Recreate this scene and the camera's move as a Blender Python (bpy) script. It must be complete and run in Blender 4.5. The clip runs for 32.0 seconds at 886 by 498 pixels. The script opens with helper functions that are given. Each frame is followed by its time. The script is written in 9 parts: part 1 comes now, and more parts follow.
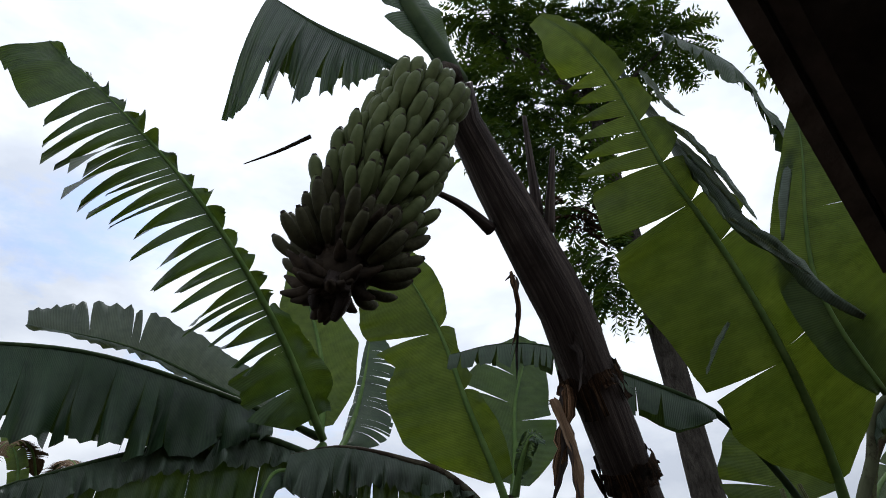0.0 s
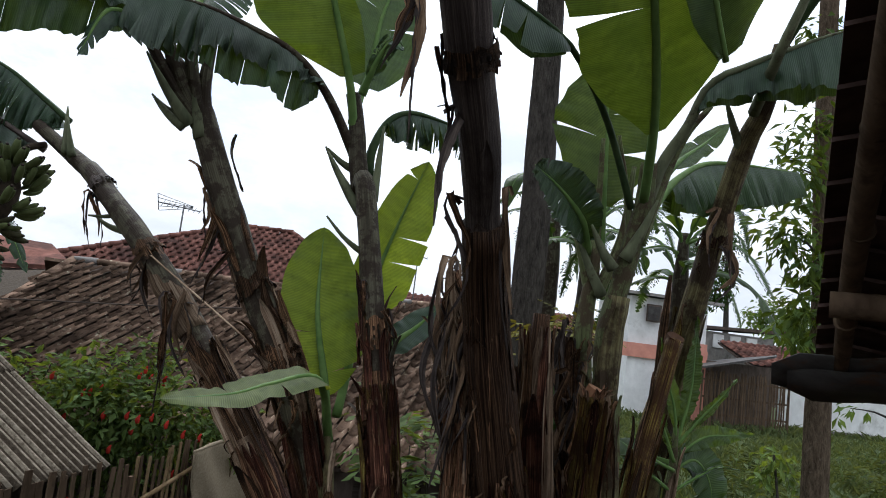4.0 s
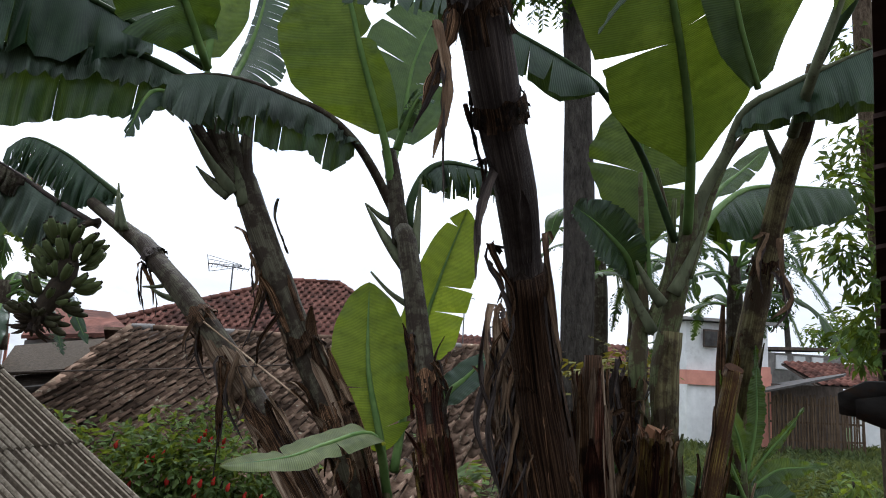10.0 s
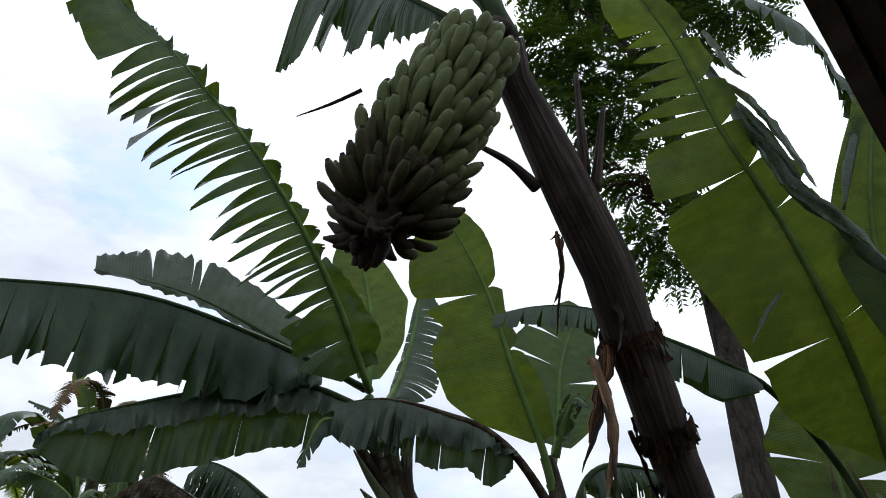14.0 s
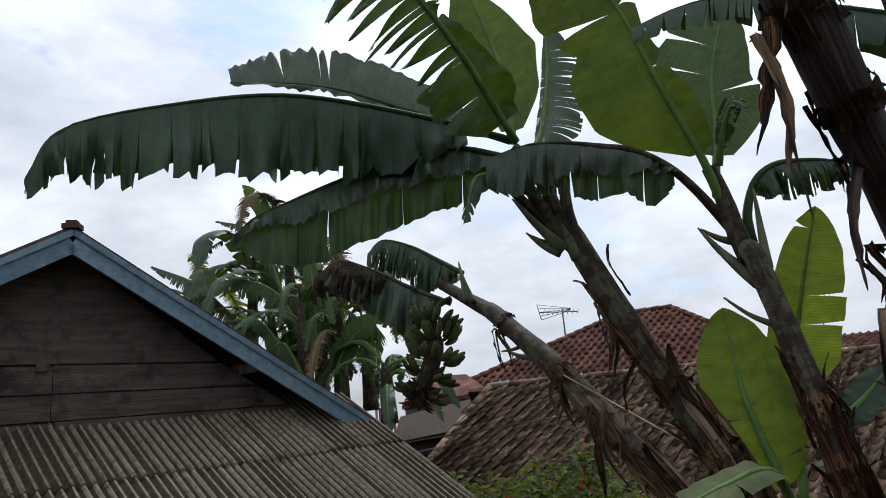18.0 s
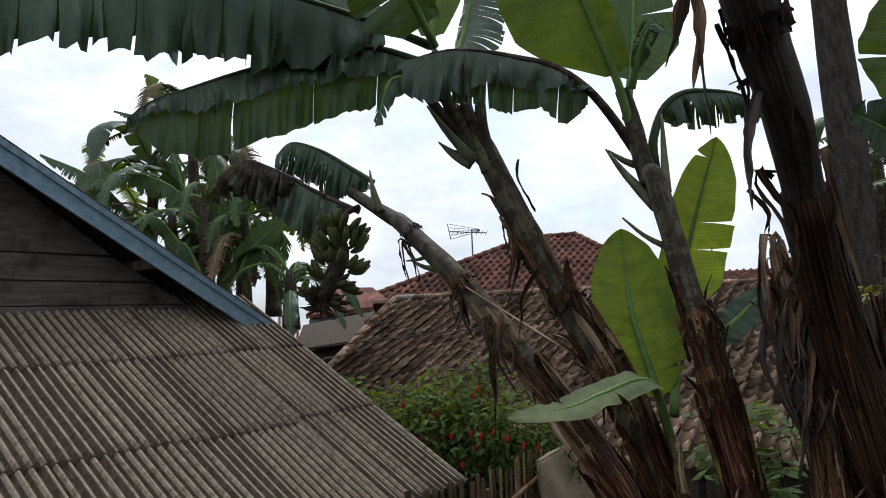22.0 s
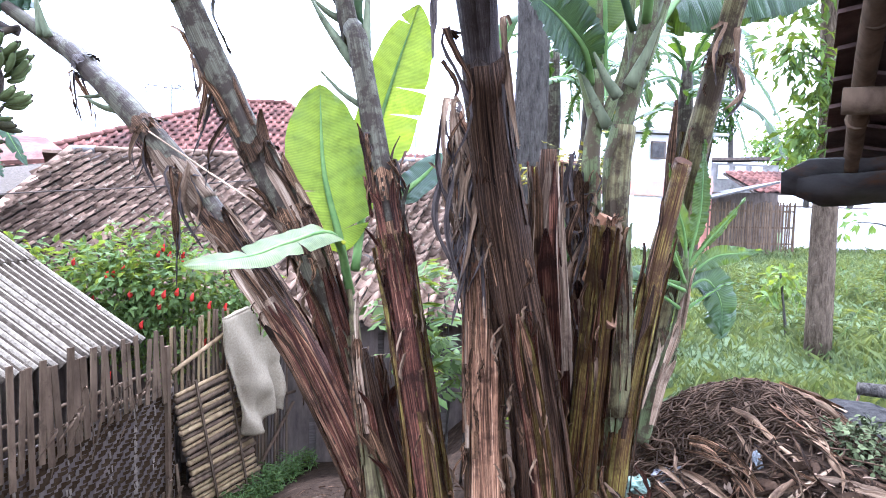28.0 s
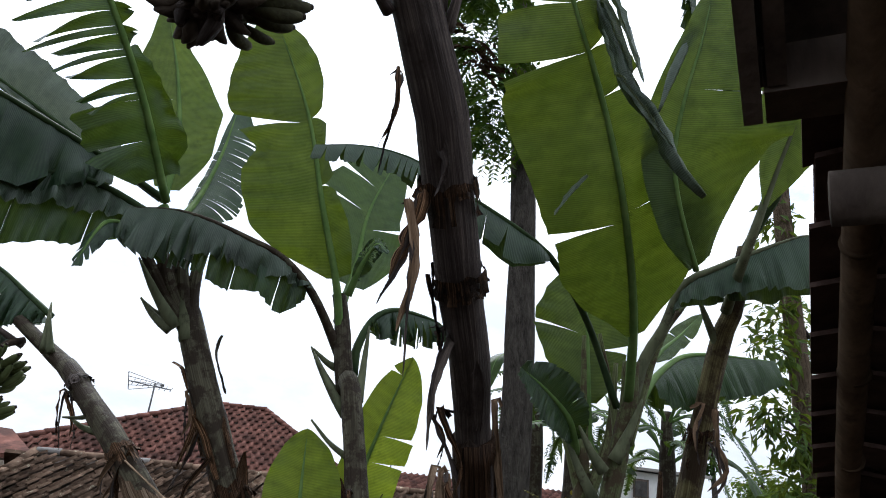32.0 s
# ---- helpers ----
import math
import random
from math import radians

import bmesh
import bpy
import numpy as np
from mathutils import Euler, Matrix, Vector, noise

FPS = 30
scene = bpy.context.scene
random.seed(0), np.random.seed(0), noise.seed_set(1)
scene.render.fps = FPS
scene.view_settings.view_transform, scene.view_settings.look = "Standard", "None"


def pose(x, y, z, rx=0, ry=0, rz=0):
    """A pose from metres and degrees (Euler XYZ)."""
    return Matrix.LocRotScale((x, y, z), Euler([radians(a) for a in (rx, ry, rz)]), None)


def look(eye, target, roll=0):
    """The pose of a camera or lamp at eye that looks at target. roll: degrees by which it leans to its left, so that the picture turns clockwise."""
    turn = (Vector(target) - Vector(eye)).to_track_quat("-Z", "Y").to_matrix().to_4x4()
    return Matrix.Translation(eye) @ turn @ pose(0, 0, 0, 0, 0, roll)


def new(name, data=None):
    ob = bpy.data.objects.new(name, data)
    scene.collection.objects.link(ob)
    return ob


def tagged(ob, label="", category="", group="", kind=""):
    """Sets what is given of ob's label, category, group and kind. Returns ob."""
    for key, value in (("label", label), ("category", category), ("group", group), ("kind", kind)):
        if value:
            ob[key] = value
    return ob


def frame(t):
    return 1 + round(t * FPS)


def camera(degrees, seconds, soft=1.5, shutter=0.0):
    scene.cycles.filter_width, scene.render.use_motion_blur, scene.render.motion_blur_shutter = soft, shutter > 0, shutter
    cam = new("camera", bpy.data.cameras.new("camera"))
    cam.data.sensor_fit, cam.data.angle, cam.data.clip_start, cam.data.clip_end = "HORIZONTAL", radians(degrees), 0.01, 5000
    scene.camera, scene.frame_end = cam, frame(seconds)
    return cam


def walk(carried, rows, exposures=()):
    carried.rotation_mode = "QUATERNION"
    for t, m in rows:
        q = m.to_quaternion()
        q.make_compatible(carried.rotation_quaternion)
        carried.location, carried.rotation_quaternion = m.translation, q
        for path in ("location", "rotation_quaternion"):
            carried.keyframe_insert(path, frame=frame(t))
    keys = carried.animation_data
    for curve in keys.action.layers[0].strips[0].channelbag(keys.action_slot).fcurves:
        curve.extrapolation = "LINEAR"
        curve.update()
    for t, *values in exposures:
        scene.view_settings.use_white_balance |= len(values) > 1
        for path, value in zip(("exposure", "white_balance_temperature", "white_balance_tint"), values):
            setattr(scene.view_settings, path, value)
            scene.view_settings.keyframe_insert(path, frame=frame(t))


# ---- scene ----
cam = camera(64.5, 32.0, soft=0.95)
METRES, EYE, TILT, LEAN, TURN = 1.9, 2.05, 34.0, 2.0, 0.0
ROWS = [
    (0.0, 0.0, 0.0, 0.0, 0.0, 0.0, -0.0),
    (0.5, 0.0068, 0.0067, -0.0161, -1.79, -2.57, -0.28),
    (1.0, 0.0199, 0.0095, -0.0342, -3.74, -5.36, -2.97),
    (1.5, 0.0303, 0.0108, -0.0552, -5.62, -9.21, -7.04),
    (2.0, 0.0397, 0.0134, -0.0802, -6.14, -12.89, -10.19),
    (2.5, 0.0477, 0.0138, -0.0957, -6.71, -15.09, -12.38),
    (3.0, 0.0524, 0.0107, -0.1127, -6.3, -18.07, -13.2),
    (3.5, 0.0594, 0.0067, -0.1331, -6.52, -22.5, -14.13),
    (4.0, 0.0668, -0.0029, -0.1553, -6.68, -27.02, -15.22),
    (4.5, 0.0769, -0.007, -0.1777, -6.96, -31.36, -15.93),
    (6.5, 0.0948, -0.0352, -0.2494, -6.26, -46.31, -13.47),
    (7.0, 0.0941, -0.0381, -0.2457, -6.36, -46.07, -13.38),
    (7.5, 0.0916, -0.0357, -0.2402, -6.53, -44.54, -13.18),
    (8.0, 0.0845, -0.0329, -0.2213, -6.36, -41.28, -12.68),
    (8.5, 0.0803, -0.0262, -0.2019, -6.13, -38.13, -12.48),
    (9.0, 0.0784, -0.0192, -0.181, -6.24, -34.53, -11.84),
    (9.5, 0.0737, -0.0065, -0.1559, -5.96, -29.77, -11.69),
    (10.0, 0.0668, 0.0026, -0.1264, -5.21, -24.14, -9.72),
    (10.5, 0.061, 0.007, -0.0993, -4.06, -19.26, -7.55),
    (11.0, 0.0521, 0.005, -0.078, -3.2, -15.71, -6.54),
    (11.5, 0.0453, -0.0015, -0.0593, -1.56, -12.52, -5.56),
    (12.0, 0.0373, -0.002, -0.0472, -0.61, -10.65, -4.75),
    (12.5, 0.0344, -0.0033, -0.0373, -0.37, -8.27, -4.1),
    (13.0, 0.0295, -0.0077, -0.0278, 1.3, -5.52, -2.71),
    (13.5, 0.0253, -0.0082, -0.0183, 2.41, -2.82, -2.56),
    (15.5, 0.0014, -0.0152, -0.0142, 12.97, -5.19, 4.53),
    (16.0, -0.0027, -0.0149, -0.0365, 13.3, -11.52, 7.23),
    (16.5, 0.0001, -0.0171, -0.0516, 12.94, -14.37, 8.08),
    (17.0, -0.0038, -0.014, -0.0626, 12.96, -17.52, 9.57),
    (17.5, -0.0055, -0.0121, -0.0692, 12.47, -19.91, 10.7),
    (18.0, -0.0048, -0.0122, -0.0741, 12.77, -21.05, 12.24),
    (18.5, -0.0073, -0.01, -0.078, 12.66, -22.82, 13.62),
    (19.0, -0.0082, -0.0051, -0.0867, 12.38, -23.88, 15.46),
    (19.5, -0.0082, -0.0092, -0.0898, 12.25, -24.48, 14.9),
    (20.0, -0.0085, -0.0105, -0.0922, 12.38, -24.98, 14.03),
    (20.5, -0.0037, -0.0098, -0.0988, 11.47, -25.45, 11.52),
    (21.0, -0.0018, -0.0077, -0.1058, 10.69, -26.48, 9.62),
    (21.5, 0.002, -0.0066, -0.1123, 9.84, -27.55, 7.88),
    (22.0, 0.0058, -0.0083, -0.1204, 7.91, -28.46, 5.77),
    (22.5, 0.0171, -0.0041, -0.1346, 4.48, -30.27, 2.45),
    (23.0, 0.0326, -0.0044, -0.15, 0.75, -32.1, -1.73),
    (23.5, 0.0397, -0.0067, -0.1692, -1.74, -34.11, -6.22),
    (24.0, 0.0471, -0.0126, -0.1851, -4.32, -36.95, -8.25),
    (24.5, 0.0471, -0.0177, -0.2031, -4.91, -40.14, -8.88),
    (25.0, 0.0505, -0.0248, -0.2149, -6.32, -42.33, -9.04),
    (25.5, 0.0509, -0.0311, -0.2284, -7.79, -44.68, -9.73),
    (27.5, 0.0604, -0.03, -0.2106, -9.1, -41.54, -9.97),
    (28.0, 0.0611, -0.0235, -0.1908, -9.41, -37.8, -10.44),
    (28.5, 0.065, -0.015, -0.1717, -9.72, -34.48, -10.78),
    (29.0, 0.0589, -0.0064, -0.1475, -8.59, -30.41, -11.44),
    (29.5, 0.0442, 0.0023, -0.1239, -8.07, -26.52, -15.0),
    (30.0, 0.0285, 0.0064, -0.1057, -6.74, -24.06, -16.71),
    (30.5, 0.019, 0.0101, -0.0897, -7.32, -21.12, -17.4),
    (31.0, 0.0159, 0.0111, -0.0794, -8.66, -18.76, -17.26),
    (31.5, 0.012, 0.0124, -0.0701, -9.18, -16.02, -16.1),
    (32.0, 0.0104, 0.0109, -0.0583, -8.95, -12.97, -15.1),
]

EXPOSURES = [(t, stops, 5960 - 400 * max(0.0, min(2.4, stops)), 10 + 4 * max(0.0, min(2.4, stops - 0.2))) for t, stops in (
    (0.0, -0.36), (1.0, -0.18), (3.0, -0.05), (4.0, 0.22), (4.5, 0.66), (5.5, 2.05), (6.5, 3.3), (7.0, 3.4), (8.0, 3.2), (9.0, 2.55), (9.5, 1.6), (10.0, 0.38), (11.0, 0.08), (13.0, 0.12), (13.5, 0.02), 
    (15.5, -0.46), (19.0, -0.12), (22.0, 0.03), (23.0, 0.36), (23.5, 0.62), (24.0, 2.08), (25.0, 2.88), (25.5, 2.88), (27.5, 3.0), (28.0, 2.95), (28.5, 2.5), (29.0, 1.78), (30.0, 0.6), (32.0, 0.32))]
walk(cam, [(t, pose(0, 0, EYE, TILT, LEAN, TURN) @ pose(METRES * x, METRES * y, METRES * z, 90 + pitch, roll, yaw)) for t, x, y, z, yaw, pitch, roll in ROWS], EXPOSURES)

# ---------------------------------------------------------------- sky and sun
SUN_AZ, SUN_EL = 2.0, 60.0          # degrees from +y towards +x, and above the horizon


def make_world():
    """A broken overcast: grey and white cloud over hazy blue, brighter overhead than at the horizon."""
    world = bpy.data.worlds.new("sky")
    scene.world = world
    world.use_nodes = True
    nt = world.node_tree
    nt.nodes.clear()
    ln = nt.links.new
    out = nt.nodes.new("ShaderNodeOutputWorld")
    back = nt.nodes.new("ShaderNodeBackground")
    sky = nt.nodes.new("ShaderNodeTexSky")
    sky.sky_type = "NISHITA"
    sky.sun_disc = False
    sky.sun_elevation = radians(SUN_EL)
    sky.sun_rotation = radians(SUN_AZ)
    sky.dust_density = 2.0
    tc = nt.nodes.new("ShaderNodeTexCoord")
    mp = nt.nodes.new("ShaderNodeMapping")
    mp.inputs["Scale"].default_value = (1.0, 1.0, 2.2)
    mp.inputs["Location"].default_value = (0.35, 0.1, 0.2)
    ln(tc.outputs["Generated"], mp.inputs["Vector"])

    def cloud(scale, detail, rough):
        n = nt.nodes.new("ShaderNodeTexNoise")
        n.inputs["Scale"].default_value, n.inputs["Detail"].default_value, n.inputs["Roughness"].default_value = scale, detail, rough
        ln(mp.outputs["Vector"], n.inputs["Vector"])
        return n.outputs["Fac"]

    def ramp(fac, stops):
        r = nt.nodes.new("ShaderNodeValToRGB")
        r.color_ramp.elements[0].position, r.color_ramp.elements[1].position = stops[0][0], stops[-1][0]
        r.color_ramp.elements[0].color, r.color_ramp.elements[1].color = (*stops[0][1], 1), (*stops[-1][1], 1)
        for at, c in stops[1:-1]:
            r.color_ramp.elements.new(at).color = (*c, 1)
        ln(fac, r.inputs["Fac"])
        return r.outputs["Color"]

    cover = ramp(cloud(2.6, 9.0, 0.62), [(0.33, (0.3, 0.3, 0.3)), (0.43, (1, 1, 1))])
    tone = ramp(cloud(3.2, 8.0, 0.6), [(0.34, (8.2, 8.5, 9.1)), (0.47, (9.9, 10.1, 10.4)), (0.56, (11.6, 11.7, 11.8)), (0.66, (13.2, 13.1, 12.9))])
    gain = nt.nodes.new("ShaderNodeVectorMath")
    gain.operation = "MULTIPLY"
    gain.inputs[1].default_value = (1.7, 1.9, 2.1)
    ln(sky.outputs["Color"], gain.inputs[0])
    mix = nt.nodes.new("ShaderNodeMix")
    mix.data_type = "RGBA"
    ln(cover, mix.inputs["Factor"])
    ln(gain.outputs["Vector"], mix.inputs["A"])
    ln(tone, mix.inputs["B"])
    up = nt.nodes.new("ShaderNodeSeparateXYZ")
    ln(tc.outputs["Generated"], up.inputs["Vector"])
    lift = nt.nodes.new("ShaderNodeMapRange")
    lift.inputs["From Min"].default_value, lift.inputs["From Max"].default_value = 0.05, 1.0
    lift.inputs["To Min"].default_value, lift.inputs["To Max"].default_value = 0.88, 1.4
    ln(up.outputs["Z"], lift.inputs["Value"])
    # thin cloud glows on the sun's side
    near_sun = nt.nodes.new("ShaderNodeVectorMath")
    near_sun.operation = "DOT_PRODUCT"
    near_sun.inputs[1].default_value = (math.sin(radians(SUN_AZ)) * 0.7, math.cos(radians(SUN_AZ)) * 0.7, 0.714)
    ln(tc.outputs["Generated"], near_sun.inputs[0])
    glow = nt.nodes.new("ShaderNodeMapRange")
    glow.inputs["From Min"].default_value, glow.inputs["From Max"].default_value = 0.76, 0.98
    glow.inputs["To Min"].default_value, glow.inputs["To Max"].default_value = 0.9, 1.14
    ln(near_sun.outputs["Value"], glow.inputs["Value"])
    both = nt.nodes.new("ShaderNodeMath")
    both.operation = "MULTIPLY"
    ln(lift.outputs["Result"], both.inputs[0])
    ln(glow.outputs["Result"], both.inputs[1])
    scale = nt.nodes.new("ShaderNodeVectorMath")
    scale.operation = "SCALE"
    ln(mix.outputs["Result"], scale.inputs[0])
    ln(both.outputs["Value"], scale.inputs["Scale"])
    ln(scale.outputs["Vector"], back.inputs["Color"])
    back.inputs["Strength"].default_value = 0.1
    ln(back.outputs["Background"], out.inputs["Surface"])


make_world()
sun = new("sun", bpy.data.lights.new("sun", "SUN"))
sun.data.energy = 2.0
sun.data.angle = radians(10)
sun.data.color = (1.0, 0.96, 0.91)
sun.matrix_world = look((0, 0, 20), (20 * -math.sin(radians(SUN_AZ)) / math.tan(radians(SUN_EL)), -20 * math.cos(radians(SUN_AZ)) / math.tan(radians(SUN_EL)), 0))


# ---------------------------------------------------------------- materials
def material(name, dark, light, scale=8.0, rough=0.7, bump=0.3, stretch=(1, 1, 1), spots=None, spot_scale=2.0, spot_at=(0.55, 0.68),
             coords="Object", metal=0.0, vary=0.12, translucent=0.0, gloss=0.05, bump_scale=None, lift=0.02):
    """Two colours mixed by fine noise, coarser stains of a third colour, relief, and a shift of its own for each object."""
    m = bpy.data.materials.new(name)
    m.use_nodes = True
    nt = m.node_tree
    b = nt.nodes["Principled BSDF"]
    ln = nt.links.new
    tc = nt.nodes.new("ShaderNodeTexCoord")
    mp = nt.nodes.new("ShaderNodeMapping")
    mp.inputs["Scale"].default_value = stretch
    ln(tc.outputs[coords], mp.inputs["Vector"])
    n1 = nt.nodes.new("ShaderNodeTexNoise")
    n1.inputs["Scale"].default_value = scale
    n1.inputs["Detail"].default_value = 6.0
    n1.inputs["Roughness"].default_value = 0.65
    ln(mp.outputs["Vector"], n1.inputs["Vector"])
    r1 = nt.nodes.new("ShaderNodeValToRGB")
    r1.color_ramp.elements[0].position, r1.color_ramp.elements[1].position = 0.3, 0.7
    r1.color_ramp.elements[0].color, r1.color_ramp.elements[1].color = (*dark, 1), (*light, 1)
    ln(n1.outputs["Fac"], r1.inputs["Fac"])
    colour = r1.outputs["Color"]
    if spots:
        n2 = nt.nodes.new("ShaderNodeTexNoise")
        n2.inputs["Scale"].default_value = spot_scale
        n2.inputs["Detail"].default_value = 8.0
        n2.inputs["Roughness"].default_value = 0.7
        ln(tc.outputs[coords], n2.inputs["Vector"])
        r2 = nt.nodes.new("ShaderNodeMapRange")
        r2.inputs["From Min"].default_value, r2.inputs["From Max"].default_value = spot_at
        ln(n2.outputs["Fac"], r2.inputs["Value"])
        mx = nt.nodes.new("ShaderNodeMix")
        mx.data_type = "RGBA"
        ln(r2.outputs["Result"], mx.inputs["Factor"])
        ln(colour, mx.inputs["A"])
        mx.inputs["B"].default_value = (*spots, 1)
        colour = mx.outputs["Result"]
    if vary:
        info = nt.nodes.new("ShaderNodeObjectInfo")
        geo = nt.nodes.new("ShaderNodeNewGeometry")
        add = nt.nodes.new("ShaderNodeMath")
        add.operation = "ADD"
        ln(info.outputs["Random"], add.inputs[0])
        ln(geo.outputs["Random Per Island"], add.inputs[1])
        val = nt.nodes.new("ShaderNodeMapRange")
        val.inputs["From Max"].default_value = 2.0
        val.inputs["To Min"].default_value, val.inputs["To Max"].default_value = 1 - 2 * vary, 1 + 2 * vary
        ln(add.outputs[0], val.inputs["Value"])
        hs = nt.nodes.new("ShaderNodeHueSaturation")
        ln(val.outputs["Result"], hs.inputs["Value"])
        ln(colour, hs.inputs["Color"])
        colour = hs.outputs["Color"]
    ln(colour, b.inputs["Base Color"])
    b.inputs["Roughness"].default_value = rough
    b.inputs["Metallic"].default_value = metal
    b.inputs["Specular IOR Level"].default_value = gloss
    if bump:
        n3 = nt.nodes.new("ShaderNodeTexNoise")
        n3.inputs["Scale"].default_value = bump_scale or scale * 2.5
        n3.inputs["Detail"].default_value = 5.0
        ln(mp.outputs["Vector"], n3.inputs["Vector"])
        bp = nt.nodes.new("ShaderNodeBump")
        bp.inputs["Strength"].default_value = bump
        bp.inputs["Distance"].default_value = lift
        ln(n3.outputs["Fac"], bp.inputs["Height"])
        ln(bp.outputs["Normal"], b.inputs["Normal"])
    if translucent:
        tr = nt.nodes.new("ShaderNodeBsdfTranslucent")
        warm = nt.nodes.new("ShaderNodeMix")
        warm.data_type, warm.blend_type = "RGBA", "MULTIPLY"
        warm.inputs["Factor"].default_value = 1.0
        warm.inputs["B"].default_value = (1.75, 1.4, 0.3, 1)
        ln(colour, warm.inputs["A"])
        ln(warm.outputs["Result"], tr.inputs["Color"])
        ms = nt.nodes.new("ShaderNodeMixShader")
        ms.inputs["Fac"].default_value = translucent
        ln(b.outputs["BSDF"], ms.inputs[1])
        ln(tr.outputs["BSDF"], ms.inputs[2])
        ln(ms.outputs["Shader"], nt.nodes["Material Output"].inputs["Surface"])
    return m


def leaf_material(name, dark, light, translucent=0.45, rough=0.42):
    """Banana blade: fine veins across the blade by its UV, mottling, and light passing through."""
    m = material(name, dark, light, 5.0, rough, 0.0, vary=0.14, translucent=translucent, spots=tuple(c * 0.75 for c in dark), spot_scale=9.0, spot_at=(0.5, 0.75), gloss=0.3)
    nt = m.node_tree
    b = nt.nodes["Principled BSDF"]
    uv = nt.nodes.new("ShaderNodeUVMap")
    uv.uv_map = "UVMap"
    wv = nt.nodes.new("ShaderNodeTexWave")
    wv.bands_direction = "Y"
    wv.inputs["Scale"].default_value = 34.0
    wv.inputs["Distortion"].default_value = 1.2
    wv.inputs["Detail"].default_value = 2.0
    bp = nt.nodes.new("ShaderNodeBump")
    bp.inputs["Strength"].default_value = 0.3
    bp.inputs["Distance"].default_value = 0.003
    nt.links.new(uv.outputs["UV"], wv.inputs["Vector"])
    nt.links.new(wv.outputs["Fac"], bp.inputs["Height"])
    nt.links.new(bp.outputs["Normal"], b.inputs["Normal"])
    hs = [n for n in nt.nodes if n.type == "HUE_SAT"][0]
    before = hs.inputs["Value"].links[0].from_socket
    broad = nt.nodes.new("ShaderNodeTexNoise")
    broad.inputs["Scale"].default_value, broad.inputs["Detail"].default_value = 2.6, 4.0
    streak = nt.nodes.new("ShaderNodeVectorMath")
    streak.operation = "MULTIPLY"
    streak.inputs[1].default_value = (0.8, 7.0, 1.0)
    nt.links.new(uv.outputs["UV"], streak.inputs[0])
    nt.links.new(streak.outputs["Vector"], broad.inputs["Vector"])
    both = nt.nodes.new("ShaderNodeMath")
    both.operation = "MULTIPLY_ADD"
    both.inputs[1].default_value = 0.38
    nt.links.new(wv.outputs["Fac"], both.inputs[0])
    nt.links.new(broad.outputs["Fac"], both.inputs[2])
    level = nt.nodes.new("ShaderNodeMapRange")
    level.inputs["From Min"].default_value, level.inputs["From Max"].default_value = 0.4, 0.98
    level.inputs["To Min"].default_value, level.inputs["To Max"].default_value = 0.78, 1.25
    nt.links.new(both.outputs[0], level.inputs["Value"])
    value = nt.nodes.new("ShaderNodeMath")
    value.operation = "MULTIPLY"
    nt.links.new(before, value.inputs[0])
    nt.links.new(level.outputs["Result"], value.inputs[1])
    nt.links.new(value.outputs[0], hs.inputs["Value"])
    for n in nt.nodes:
        if n.type == "BSDF_TRANSLUCENT":
            nt.links.new(bp.outputs["Normal"], n.inputs["Normal"])
    return m


LEAF = leaf_material("banana_leaf", (0.027, 0.058, 0.015), (0.046, 0.084, 0.023), 0.38)
LEAF_PALE = leaf_material("banana_leaf_pale", (0.042, 0.078, 0.02), (0.07, 0.115, 0.034), 0.5)
LEAF_YOUNG = leaf_material("banana_leaf_young", (0.08, 0.135, 0.022), (0.125, 0.195, 0.036), 0.6)
LEAF_WAXY = leaf_material("banana_leaf_waxy", (0.095, 0.13, 0.04), (0.14, 0.175, 0.066), 0.5, 0.6)
LEAF_GREY = leaf_material("banana_leaf_grey", (0.05, 0.075, 0.05), (0.085, 0.115, 0.08), 0.15, 0.32)
LEAF_DEEP = leaf_material("banana_leaf_deep", (0.029, 0.061, 0.021), (0.05, 0.09, 0.032), 0.3, 0.36)
LEAF_DARK = leaf_material("banana_leaf_dark", (0.023, 0.05, 0.026), (0.043, 0.077, 0.038), 0.25, 0.33)
RIB = material("midrib_green", (0.07, 0.13, 0.035), (0.13, 0.2, 0.06), 10, 0.45, 0.1)
RIB_DARK = material("midrib_dark", (0.022, 0.04, 0.018), (0.05, 0.075, 0.03), 10, 0.5, 0.1)
RIB_GREY = material("petiole_grey_green", (0.055, 0.065, 0.036), (0.135, 0.145, 0.085), 12, 0.55, 0.2, (1, 1, 0.25), spots=(0.04, 0.03, 0.02), spot_scale=9)
